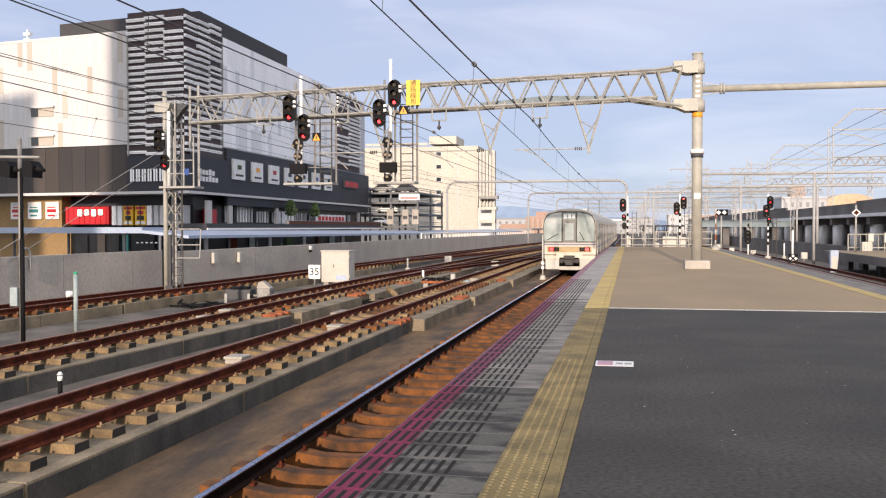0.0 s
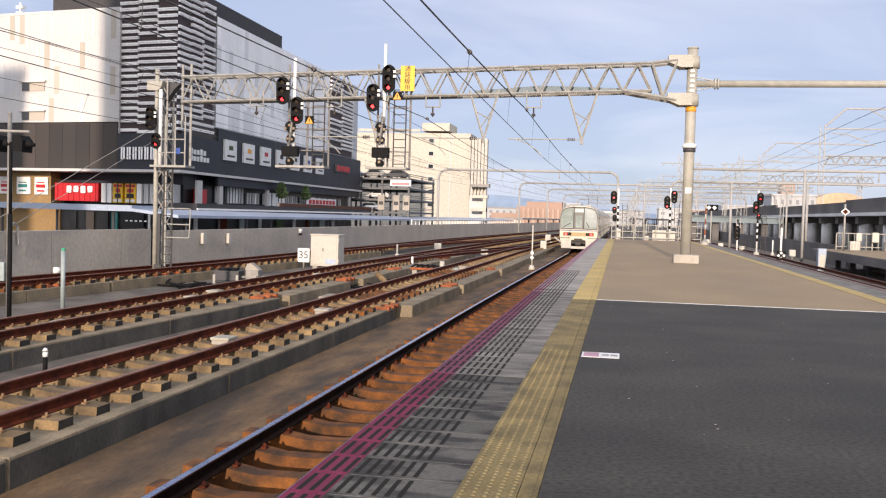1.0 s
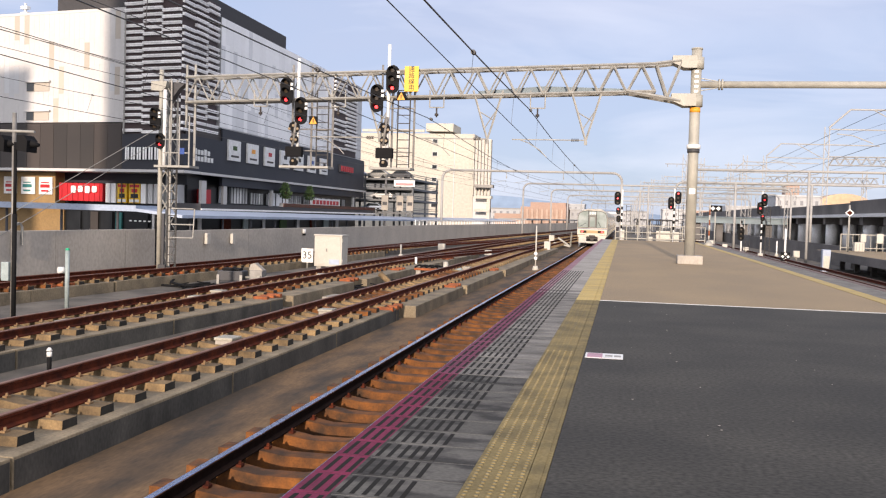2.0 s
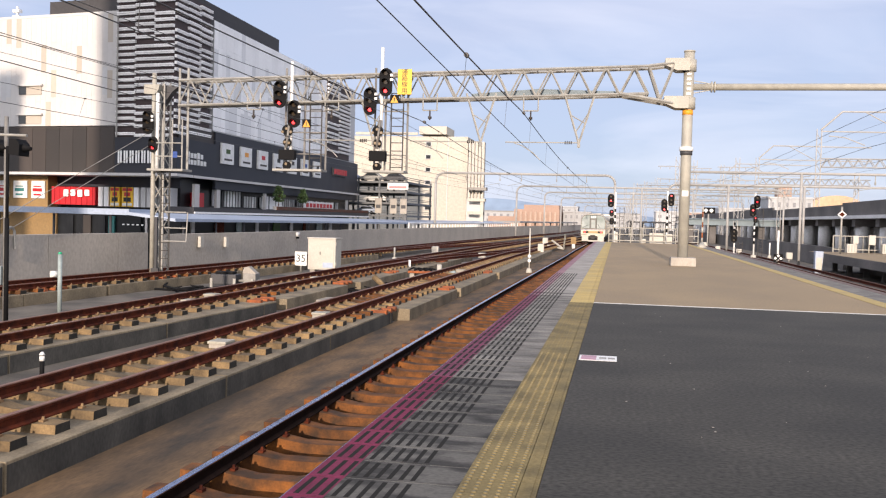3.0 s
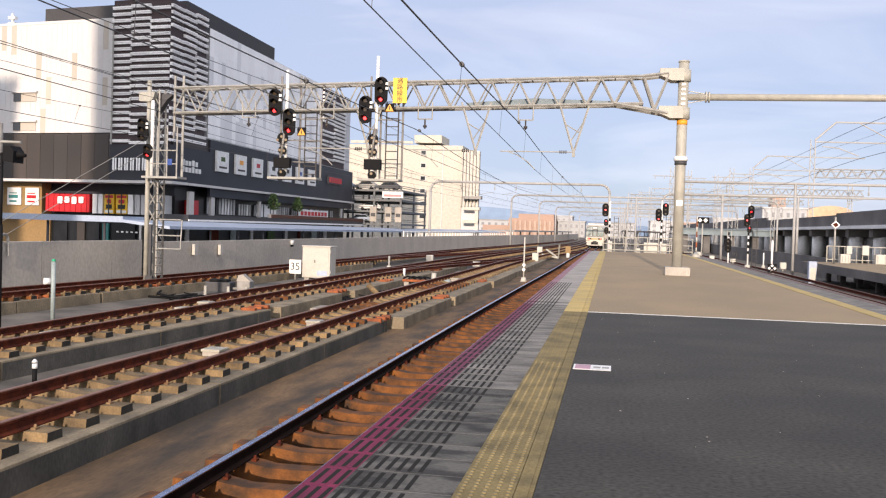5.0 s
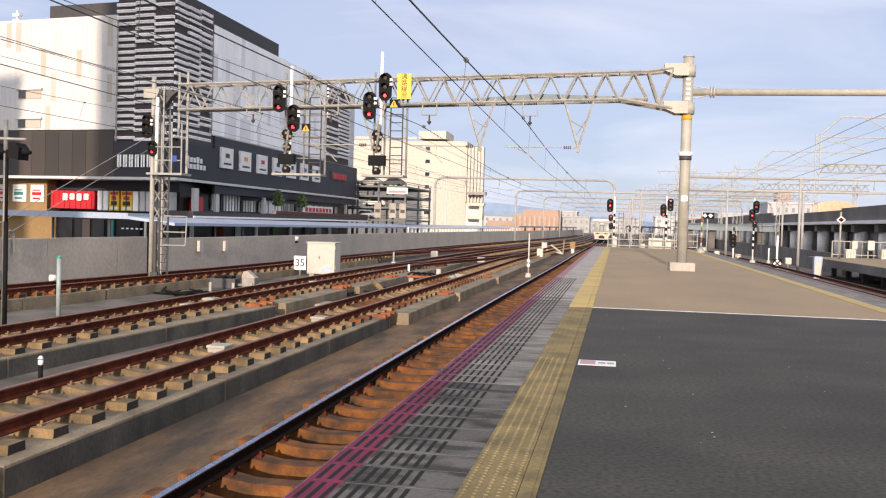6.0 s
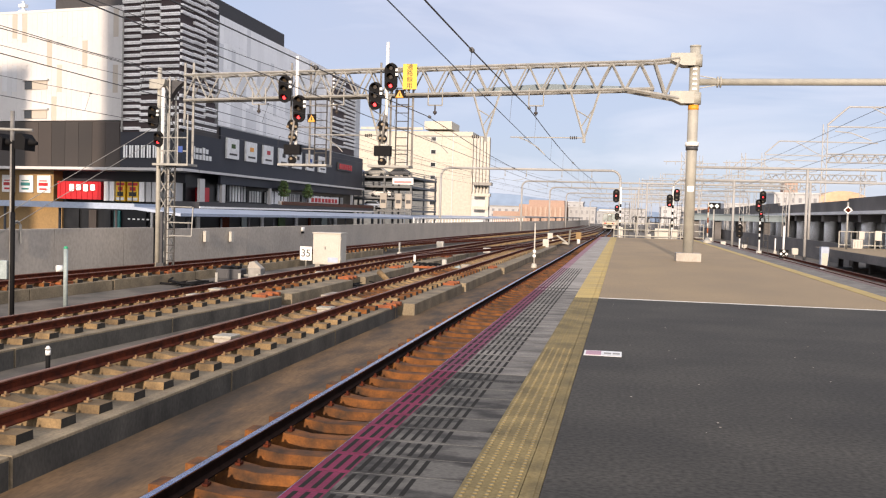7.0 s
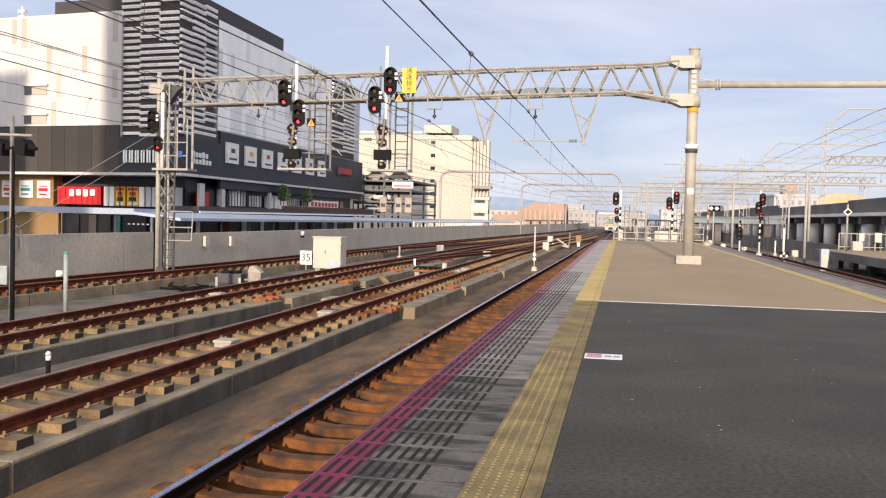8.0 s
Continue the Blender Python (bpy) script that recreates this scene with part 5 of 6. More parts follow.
for i, (c, m_z, sag, zc, r) in enumerate(((c1, 5.25, 0.25, 4.05, 0.017), (c2, 4.91, 0.3, 4.08, 0.013), (c3, 4.85, 0.25, 4.15, 0.0075), (c4, 5.15, 0.2, 4.5, 0.0075))):
    end = 250 if i < 2 else 168
    mh = hung(m_z, sag)
    if i == 0:
        c = (lambda y: -3.4 + 0.26 * smooth(30, 80, y))
    mw = sag_line(c, mh, -16, end, r, "messenger_wire", "dark overhead messenger wire above the track", 3.0)
    ch = (lambda y: 4.5 - 0.0145 * (y - 12) if y < 45 else 4.02) if i == 0 else (lambda y, zc=zc: zc)
    sway = 0.06 if i < 2 else 0.2
    if i < 2:
        for yk in (20.4, PY - 0.3, 60.0):
            bm = BM()
            rod(bm, (c(yk), yk - 0.07, mh(yk)), (c(yk), yk + 0.07, mh(yk)), 0.055, 10)
            part("clamp", bm, "wire", mw)
    k = sag_line(lambda y, c=c: c(y) + sway * math.cos(y * 0.063 + 1.2), ch, -16, end, 0.010, "contact_wire", "thin overhead contact wire with droppers")
    yy = 5.0
    while yy < 130:
        if mh(yy) - ch(yy) > 0.25:
            bm = BM()
            rod(bm, (c(yy), yy, mh(yy)), (c(yy) + sway * math.cos(yy * 0.063 + 1.2), yy, ch(yy)), 0.006, 4)
            rod(bm, (c(yy), yy - 0.05, mh(yy)), (c(yy), yy + 0.05, mh(yy)), 0.022, 6)
            part("dropper", bm, "wire", k)
        yy += 7.7
sag_line(lambda y: -8.6 + 0.03 * (y - PY), hung(5.3, 0.35), -16, 95, 0.007, "feeder_wire", "thin overhead feeder wire beside the track")
sag_line(lambda y: -14.0, hung(5.6, 0.3), -16, 95, 0.007, "feeder_wire", "thin overhead feeder wire beside the track")
sag_line(lambda y: -17.4, hung(6.6, 0.5), -16, 95, 0.0075, "feeder_wire", "thin overhead feeder wire beside the wall")
sag_line(lambda y: -16.2, hung(5.8, 0.4), -16, 95, 0.007, "feeder_wire", "thin overhead feeder wire beside the wall")
for xx, z in ((7.86, 5.15), (7.86, 4.1)):
    sag_line(lambda y, xx=xx: xx, hung(z, 0.15), -16, 205, 0.008, "messenger_wire", "dark overhead wire above the track")
for dz in (0, 0.5):
    w = thing("guy_wire", "slanting steel guy wire anchored at the wall", "guy wire", group="guy wires")
    bm = BM()
    rod(bm, (wall_x(24.3) + 0.05, 24.3 + dz * 2.6, 0.35), (-17.6, 33.0, 4.5 - dz * 1.0), 0.012, 5)
    part("cable", bm, "galv", w)
for y in (25.0, 26.4):
    w = thing("pipe_loop", "bent white cable pipe over the wall top", "pipe", group="pipe loops")
    bm = BM()
    pts = [(wall_x(y) + 0.1, y - 0.22, -0.1), (wall_x(y) + 0.1, y - 0.22, 0.55)] + [(wall_x(y) + 0.1, y + 0.22 * -math.cos(a), 0.58 + 0.22 * math.sin(a)) for a in (0.4, 1.0, 1.57, 2.1, 2.7)] + [(wall_x(y) + 0.1, y + 0.22, 0.1)]
    tube(bm, pts, 0.04, 6)
    part("pipe", bm, "galv", w)


# ---- pipe portals further on ----
def pipe_portal(y, x0, x1, z, hang, label, mid=(), r=0.13, base=DECK, R=0.9):
    t = thing("pipe_portal", label, "line portal", group="far portals")
    bm = BM()
    n = 6
    arc0 = [(x0 + R - R * math.cos(a), y, z - R + R * math.sin(a)) for a in (math.pi / 2 * i / n for i in range(n + 1))]
    arc1 = [(x1 - R + R * math.cos(a), y, z - R + R * math.sin(a)) for a in (math.pi / 2 * i / n for i in range(n, -1, -1))]
    tube(bm, [(x0, y, base)] + arc0 + arc1 + [(x1, y, base)], r, 8)
    part("bent_pipe", bm, "galv_far", t, "pale bent steel pipe")
    for x in hang:
        bm = BM()
        rod(bm, (x, y, z), (x, y, z - 0.75), 0.03, 5)
        rod(bm, (x, y, z - 0.5), (x, y, z - 0.75), 0.06, 6)
        part("hanger", bm, "galv", t)
        bm = BM()
        rod(bm, (x, y, z - 0.95), (x - 1.4, y, z - 1.2), 0.02, 5)
        part("steady_arm", bm, "galv", t)
    for x in mid:
        bm = BM()
        rod(bm, (x, y, base), (x, y, z), r, 10)
        part("post", bm, "galv_far", t)
    return t


pipe_portal(95, -18.7, -0.35, 6.15, (-15.5, -12.0, -9.8, -6.2, -3.2), "pale bent-pipe portal over the tracks beyond the platform")
pipe_portal(132, -14.2, 22, 6.3, (-10.6, -7.2, -4.6, -3, 7.8, 10.5), "pale bent-pipe portal over the tracks", (3.2,))
pipe_portal(71, 4.9, 29, 5.35, (8.2, 11.5, 18, 24), "pale pipe portal over the tracks beside the viaduct", (13.0,), 0.1, DECK, 0.12)
pipe_portal(102, 5.2, 30, 5.7, (8.2, 11.5, 18, 24), "pale bent-pipe portal over the tracks beside the viaduct", (11.4, 19))
for y in (168, 205, 250, 300):
    pipe_portal(y, -13 + (y - 168) * 0.02, 26, 6.6, (-8, -5, -3, 4, 8, 10), "distant pale portal over the tracks", (2.6, 13), 0.14)


def lattice_mast(x, y, z0, z1, w, mat_name="galv_far"):
    t = thing("lattice_mast", "distant galvanised lattice mast", "mast", group="lattice masts")
    bm = BM()
    for dx in (-w, w):
        rod(bm, (x + dx, y, z0), (x + dx, y, z1), 0.07, 4)
    k = int((z1 - z0) / 1.0)
    for i in range(k):
        s = 1 if i % 2 else -1
        rod(bm, (x - w * s, y, z0 + i), (x + w * s, y, z0 + i + 1), 0.04, 4)
    part("mast", bm, mat_name, t)
    return t


for x, y, z1 in ((9.0, 150, 12), (14, 180, 13.5), (6, 215, 11), (18, 150, 12), (10, 260, 14), (2, 280, 12), (16, 230, 15), (21, 200, 14)):
    m = lattice_mast(x, y, DECK, z1, 0.3)
    bm = BM()
    for z in (z1 - 1.5, z1 - 3.5):
        rod(bm, (x - 3, y, z), (x + 3, y, z), 0.07, 5)
        for dx in (-2.6, -1.2, 1.2, 2.6):
            rod(bm, (x + dx, y, z), (x + dx, y, z - 0.5), 0.05, 5)
    part("cross_arm", bm, "galv_far", m)


def lattice_portal_far(y, x0, x1, z):
    t = thing("far_lattice_portal", "distant lattice portal over the railway", "line portal", group="far lattice portals")
    bm = BM()
    lattice(bm, x0, x1, y - 0.3, y + 0.3, z, z + 0.9, 1.4, 0.03, 0.05)
    part("lattice_beam", bm, "galv_far", t)
    for x in (x0, x1):
        bm = BM()
        for dx in (-0.25, 0.25):
            rod(bm, (x + dx, y, DECK), (x + dx, y, z + 1.2), 0.06, 4)
        for i in range(8):
            s = 1 if i % 2 else -1
            rod(bm, (x - 0.25 * s, y, DECK + i), (x + 0.25 * s, y, DECK + i + 1), 0.04, 4)
        part("leg", bm, "galv_far", t)


for y in (148, 190, 225, 275):
    lattice_portal_far(y, 2.6 if y > 140 else 7, 24, 6.2 + (y % 3) * 0.3)


# ---- platform end: fence, signals, boxes ----
fence = thing("platform_fence", "pale tubular fence closing the end of the platform", "fence")
for k in range(9):
    bm = BM()
    x = -0.6 + k * 0.8
    rod(bm, (x, P_END - 0.15, 0), (x, P_END - 0.15, 1.1), 0.035, 6)
    part("post", bm, "cream_steel", fence)
for z in (0.15, 0.6, 1.1):
    bm = BM()
    rod(bm, (-0.6, P_END - 0.15, z), (5.8, P_END - 0.15, z), 0.03, 6)
    part("rail", bm, "cream_steel", fence)
for x, w, h in ((1.75, 0.35, 0.5), (2.35, 1.0, 0.95), (3.6, 0.4, 0.9), (4.5, 0.5, 0.7), (-0.15, 0.2, 0.95)):
    b = thing("equipment_box", "small white equipment box beside the platform fence", "cabinet", (x, P_END + 0.2, -0.2), group="equipment boxes")
    bm = BM()
    box(bm, 0, w, 0, 0.4, 0, h, 0.02)
    part("case", bm, "box_white", b)
    bm = BM()
    rod(bm, (w / 2, 0.2, -1.25), (w / 2, 0.2, 0.02), 0.08, 8)
    part("stand", bm, "galv_dark", b)
bm = BM()
box(bm, -1.0, 6.0, P_END + 0.0, P_END + 3, DECK, -0.6)
single("platform_end_base", bm, "concrete_dark", "concrete base at the end of the platform", "platform", kind="structure")


def post_signal(x, y, heads, base, label, scale=1.0, striped=True):
    t = thing("post_signal", label, "railway signal", group="post signals")
    top = max(h[1] for h in heads) + 0.7
    bm = BM()
    rod(bm, (x, y, base), (x, y, top), 0.07, 10)
    part("post", bm, "sign_white", t)
    for k in range(4):
        bm = BM()
        rod(bm, (x, y, base + 1.4 + k * 0.5), (x, y, base + 1.65 + k * 0.5), 0.075, 10)
        part("black_band", bm, "black", t)
    for hx, hz, n, lit in heads:
        signal_head(t, hx, y - 0.12, hz, n, lit, scale if n > 2 else scale * 0.68)
    bm = BM()
    rod(bm, (x, y, base), (x, y, base + 0.5), 0.22, 10)
    part("foot", bm, "box_white", t)
    ladder(t, x + 0.35, x + 0.7, y + 0.2, base, top - 1.2)


post_signal(-0.2, 75, ((-0.56, 3.18, 3, 1), (-0.48, 2.2, 2, 0), (-0.45, 1.55, 2, -1)), -0.6, "black railway signal at red beyond the platform end", 1.0)
post_signal(3.82, 75, ((4.09, 3.34, 3, 0), (3.57, 2.9, 3, 2)), -0.6, "twin black railway signals at red beyond the platform end", 0.95)
post_signal(11.1, 80, ((11.24, 3.46, 3, 1), (10.94, 2.76, 3, 1), (11.15, 2.0, 2, 0)), DECK, "twin black railway signals beside the viaduct tracks", 1.0)
post_signal(9.9, 83, ((9.85, 0.6, 3, -1),), DECK, "low black shunting signal beside the track", 1.1)
ds = thing("route_sign", "black route sign with two white diamonds", "sign")
bm = BM()
box(bm, 6.46, 7.44, 75, 75.06, 2.34, 2.82)
b = part("board", bm, "black", ds)
for x in (6.74, 7.16):
    bm = BM()
    prism(bm, [(x - 0.17, 2.58), (x, 2.41), (x + 0.17, 2.58), (x, 2.75)], "y", 74.96, 75.01)
    part("diamond", bm, "sign_white", b)
bm = BM()
rod(bm, (6.95, 75.1, DECK), (6.95, 75.1, 2.8), 0.06, 8)
part("post", bm, "galv", ds)
sp = thing("striped_marker", "red and white striped marker post on a white foot", "marker", (5.35, 61.5, 0))
for k in range(7):
    bm = BM()
    rod(bm, (0, 0, 0.3 + k * 0.33), (0, 0, 0.63 + k * 0.33), 0.045, 8)
    part("band", bm, "orange_cover" if k % 2 else "box_white", sp)
bm = BM()
rod(bm, (0, 0, 0), (0, 0, 0.32), 0.32, 10, 0.1)
part("foot", bm, "box_white", sp)


def marker_post(x, y, h, label, discs=(), base=DECK, r=0.06, material="sign_white"):
    t = thing("marker_post", label, "marker", (x, y, base), group="track marker posts")
    bm = BM()
    rod(bm, (0, 0, 0), (0, 0, h), r, 10)
    part("post", bm, material, t)
    for z, rad in discs:
        bm = BM()
        disc(bm, (0, -r - 0.03, z), rad, 0.04)
        part("disc", bm, "sign_white", t)
    bm = BM()
    rod(bm, (0, 0, 0), (0, 0, 0.28), 0.2, 10, 0.12)
    part("foot", bm, "box_white", t)
    return t


marker_post(-4.6, 50, 2.45, "tall white marker post with two round discs", ((0.95, 0.09), (0.7, 0.09)), r=0.04, material="box_white")
mp = marker_post(12.2, 75, 2.6, "tall white marker post beside the viaduct tracks", (), r=0.08)
bm = BM()
box(bm, -0.34, 0.34, -0.28, -0.24, 0.12, 0.8, 0.01)
fp = part("foot_plate", bm, "black", mp, "black plate with white crossing spots")
for dx, dz in ((0, 0.2), (0, -0.2), (0.2, 0), (-0.2, 0)):
    bm = BM()
    prism(bm, [(dx - 0.12, 0.46 + dz), (dx, 0.34 + dz), (dx + 0.12, 0.46 + dz), (dx, 0.58 + dz)], "y", -0.3, -0.275)
    part("spot", bm, "sign_white", fp)
marker_post(13.6, 88, 1.4, "short white marker post beside the viaduct tracks")
marker_post(-14.0, 58, 0.9, "short grey post between the tracks", (), material="galv")
peg = thing("marker_peg", "short white peg with a black band", "marker", (-9.4, 14.0, DECK))
bm = BM()
rod(bm, (0, 0, 0), (0, 0, 0.3), 0.04, 10)
part("stem", bm, "black", peg)
bm = BM()
rod(bm, (0, 0, 0.3), (0, 0, 0.38), 0.045, 10)
rod(bm, (0, 0, 0.4), (0, 0, 0.45), 0.055, 10, 0.02)
part("cap", bm, "sign_white", peg)
marker_post(-10.3, 46, 0.7, "short white post between the tracks")
pb = thing("orange_white_box", "small orange-tinted box on a white stand beside the track", "cabinet", (-4.4, 97, DECK))
bm = BM()
box(bm, -0.27, 0.27, -0.2, 0.2, 0.55, 1.25, 0.03)
part("case", bm, "tan", pb)
bm = BM()
rod(bm, (0, 0, 0), (0, 0, 0.62), 0.18, 10)
part("stand", bm, "sign_white", pb)
wb = thing("equipment_box", "white equipment box standing between the tracks", "cabinet", (-7.55, 100, DECK), group="equipment boxes")
bm = BM()
box(bm, -0.28, 0.28, -0.2, 0.2, 0.35, 1.05, 0.03)
part("case", bm, "box_white", wb)
bm = BM()
box(bm, -0.35, 0.35, -0.2, 0.2, 0, 0.3)
part("stand", bm, "concrete", wb)
bf = thing("buffer_frame", "pale slanted steel frame beside the track", "frame", (-5.6, 90, DECK))
bm = BM()
tube(bm, [(-1.0, 0, 0.5), (0.6, 0, 0.2), (0.7, 0, 1.6), (0.6, 0, 0.2), (-0.6, 0.3, 1.0)], 0.09, 6)
part("frame", bm, "cream_steel", bf)

# ---- cabinet and numbered sign between the tracks ----
cab = thing("track_cabinet", "white steel equipment cabinet on concrete feet between the tracks", "cabinet", (-15.0, 43.9, DECK))
bm = BM()
box(bm, 0, 1.42, 0, 1.0, 0.16, 1.7, 0.03)
body = part("body", bm, "box_white", cab)
bm = BM()
box(bm, -0.04, 1.46, -0.05, 1.05, 1.68, 1.74, 0.02)
part("lid", bm, "box_white", body)
bm = BM()
box(bm, 0.08, 1.34, -0.022, 0.02, 0.24, 1.62, 0.012)
dr = part("door", bm, "box_white", body)
bm = BM()
box(bm, 0.62, 0.68, -0.06, -0.01, 0.9, 1.05)
part("handle", bm, "galv_dark", dr)
bm = BM()
box(bm, 0.78, 1.3, -0.03, -0.02, 0.27, 0.52)
part("label_plate", bm, "canopy_roof", dr, "pale blue patch low on the door")
for z in (0.4, 1.4):
    bm = BM()
    rod(bm, (1.44, 0.06, z), (1.44, 0.06, z + 0.12), 0.03, 6)
    part("hinge", bm, "galv", body)
for x in (0.1, 1.1):
    bm = BM()
    box(bm, x, x + 0.25, 0.05, 0.95, 0, 0.16)
    part("foot", bm, "concrete", cab)
s35 = thing("number_sign", "white square sign with black number 35 on a post", "sign", (-15.52, 44.4, DECK))
bm = BM()
box(bm, -0.31, 0.31, -0.05, -0.02, 0.3, 1.0, 0.012)
b35 = part("board", bm, "sign_white", s35)
words("number", "35", 0.52, "ink", s35, pose(0, -0.055, 0.65, 90, 0, 0), 0.004)
bm = BM()
rod(bm, (0, 0, 0), (0, 0, 0.95), 0.045, 10)
part("post", bm, "galv", s35)

# post with a green cap, and the dark signal post near the wall
gp = thing("lamp_post", "short grey post with green cap and small side lamp", "post", (-15.0, 23.1, DECK))
bm = BM()
rod(bm, (0, 0, 0), (0, 0, 1.6), 0.06, 12)
part("post", bm, "pipe_teal", gp)
bm = BM()
rod(bm, (0, 0, 1.6), (0, 0, 1.66), 0.065, 12, 0.04)
part("cap", bm, "green_lamp", gp, "green cap")
bm = BM()
rod(bm, (-0.2, -0.12, 1.05), (-0.1, 0.0, 1.05), 0.09, 12)
part("side_lamp", bm, "sign_white", gp)
bm = BM()
rod(bm, (-0.15, 0, 1.0), (0.02, 0, 1.0), 0.05, 8)
part("bracket", bm, "galv_dark", gp)
lp = thing("signal_post", "slim steel post with dark signal heads on a cross arm", "railway signal", (-14.3, 19.8, DECK))
bm = BM()
rod(bm, (0, 0, 0), (0, 0, 5.0), 0.05, 12)
part("post", bm, "galv_dark", lp)
bm = BM()
rod(bm, (0.07, -0.05, 0), (0.07, -0.05, 2.6), 0.055, 8)
rod(bm, (0.07, -0.05, 2.6), (0.07, -0.05, 4.3), 0.04, 8)
part("conduit", bm, "black", lp)
bm = BM()
rod(bm, (-0.7, -0.02, 4.58), (0.55, -0.02, 4.55), 0.035, 8)
part("cross_arm", bm, "galv", lp)
for x0, x1 in ((-0.42, -0.14), (0.2, 0.46)):
    bm = BM()
    prism(bm, [(x0, 4.1), (x1, 4.06), (x1 + 0.02, 4.34), (x1 - 0.08, 4.46), (x0, 4.46)], "y", -0.2, 0.2)
    rod(bm, (x1 - 0.1, 0, 4.28), (x1 + 0.2, 0, 4.24), 0.13, 10, 0.04)
    part("signal_case", bm, "black", lp)
bm = BM()
prism(bm, [(-1.1, 4.25), (-0.8, 3.95), (-0.5, 4.25), (-0.8, 4.55)], "y", -0.08, -0.05)
dm = part("diamond_plate", bm, "sign_white", lp, "white-edged brown diamond plate")
bm = BM()
prism(bm, [(-1.02, 4.25), (-0.8, 4.03), (-0.58, 4.25), (-0.8, 4.47)], "y", -0.095, -0.075)
part("diamond_face", bm, "rust", dm)
bm = BM()
box(bm, -0.22, -0.02, -0.14, -0.02, 1.0, 1.45, 0.02)
part("junction_box", bm, "pipe_teal", lp)

# ---- opposite platform ----
op = thing("opposite_platform", "shaded opposite platform with dark overhanging edge", "platform", kind="structure")
bm = BM()
box(bm, 12.95, 21, 5, 67, -0.5, -0.15)
part("slab", bm, "asphalt_brown", op)
bm = BM()
box(bm, 12.87, 13.2, 5, 67.1, -0.62, -0.16)
part("edge_beam", bm, "viaduct", op, "dark stained edge beam")
for k in range(16):
    bm = BM()
    box(bm, 14.3, 14.6, 6 + k * 4, 6.3 + k * 4, DECK, -0.5)
    part("support", bm, "viaduct", op)
bm = BM()
box(bm, 16, 21, 5, 66, DECK, -0.5)
part("inner_wall", bm, "viaduct", op)
of = thing("platform_railing", "pale tubular railing at the end of the opposite platform", "fence")
for k in range(19):
    bm = BM()
    x = 14.4 + k * 0.38
    rod(bm, (x, 66.7, -0.15), (x, 66.7, 0.95), 0.022 if k % 6 else 0.045, 6)
    part("bar", bm, "cream_steel", of)
for z in (0.05, 0.95):
    bm = BM()
    rod(bm, (14.4, 66.7, z), (21.3, 66.7, z), 0.035, 6)
    part("rail", bm, "cream_steel", of)
for x, z, w, h in ((15.6, 0.45, 0.34, 0.55), (16.6, 0.4, 0.42, 0.65), (18.9, 0.45, 0.34, 0.55)):
    b = thing("notice_box", "small white box fixed to the platform railing", "box", (x, 66.4, z), group="railing boxes")
    bm = BM()
    box(bm, 0, w, 0, 0.26, 0, h, 0.02)
    part("case", bm, "box_white", b)
for x, w, h in ((15.0, 0.6, 0.6), (17.2, 1.5, 0.65)):
    b = thing("equipment_box", "low white equipment box on the opposite platform", "cabinet", (x, 65.4, -0.15), group="equipment boxes")
    bm = BM()
    box(bm, 0, w, 0, 0.6, 0, h, 0.03)
    part("case", bm, "box_white", b)
    for k in range(3):
        bm = BM()
        box(bm, 0.08 + k * w / 3.2, 0.14 + k * w / 3.2, -0.02, 0.02, 0.08, h - 0.08)
        part("seam", bm, "galv", b)
b = thing("equipment_box", "tall pale blue and white cabinet beside the track", "cabinet", (12.1, 62, DECK), group="equipment boxes")
bm = BM()
box(bm, 0.25, 0.75, 0, 0.5, 0, 1.4, 0.03)
part("case", bm, "canopy_roof", b)
bm = BM()
box(bm, 0.32, 0.68, -0.02, 0.02, 0.1, 1.0)
part("door", bm, "box_white", b)
for x in (14.05, 19.4):
    t = thing("diamond_sign", "slim post with a small white diamond sign", "sign", (x, 63, -0.15), group="diamond signs")
    bm = BM()
    rod(bm, (0, 0, 0), (0, 0, 3.0), 0.06, 8)
    part("post", bm, "galv", t)
    bm = BM()
    prism(bm, [(-0.28, 2.5), (0, 2.25), (0.28, 2.5), (0, 2.75)], "y", -0.1, -0.06)
    part("diamond", bm, "sign_white", t)
    bm = BM()
    prism(bm, [(-0.18, 2.5), (0, 2.34), (0.18, 2.5), (0, 2.66)], "y", -0.115, -0.09)
    part("diamond_face", bm, "rust", t)
bm = BM()
box(bm, 15.4, 15.6, 68, 200, DECK, 0.05)
single("low_wall", bm, "viaduct", "dark low wall beside the tracks", "wall", kind="structure")

# ---- high-speed viaduct ----
vd = thing("railway_viaduct", "dark concrete railway viaduct on pale round-headed piers", "viaduct", kind="structure")
for a, b, top in ((40, 112, 4.35), (112.2, 160, 4.15), (160.2, 260, 4.6), (260.2, 420, 4.8)):
    bm = BM()
    box(bm, 25, 25.3, a, b, 2.9, top)
    part("parapet", bm, "viaduct", vd)
    bm = BM()
    box(bm, 24.7, 36, a, b, 2.55, 2.9)
    part("deck_slab", bm, "viaduct_pale", vd)
for k in range(30):
    y = 60 + k * 9.5
    bm = BM()
    box(bm, 25.2, 35, y - 0.7, y + 0.7, 1.7, 2.55)
    part("crosshead", bm, "viaduct", vd)
    for x in (26.2, 30.5, 34.5):
        bm = BM()
        rod(bm, (x, y, DECK), (x, y, 1.75), 0.75, 12)
        part("pier", bm, "viaduct_pale", vd)
bm = BM()
box(bm, 36.5, 37, 40, 420, DECK, 2.6)
part("rear_wall", bm, "viaduct", vd)
for y, z0 in ((130, 2.9), (185, 2.9), (240, 2.9)):
    t = thing("viaduct_mast", "galvanised lattice portal standing on the viaduct", "line portal", group="viaduct portals")
    bm = BM()
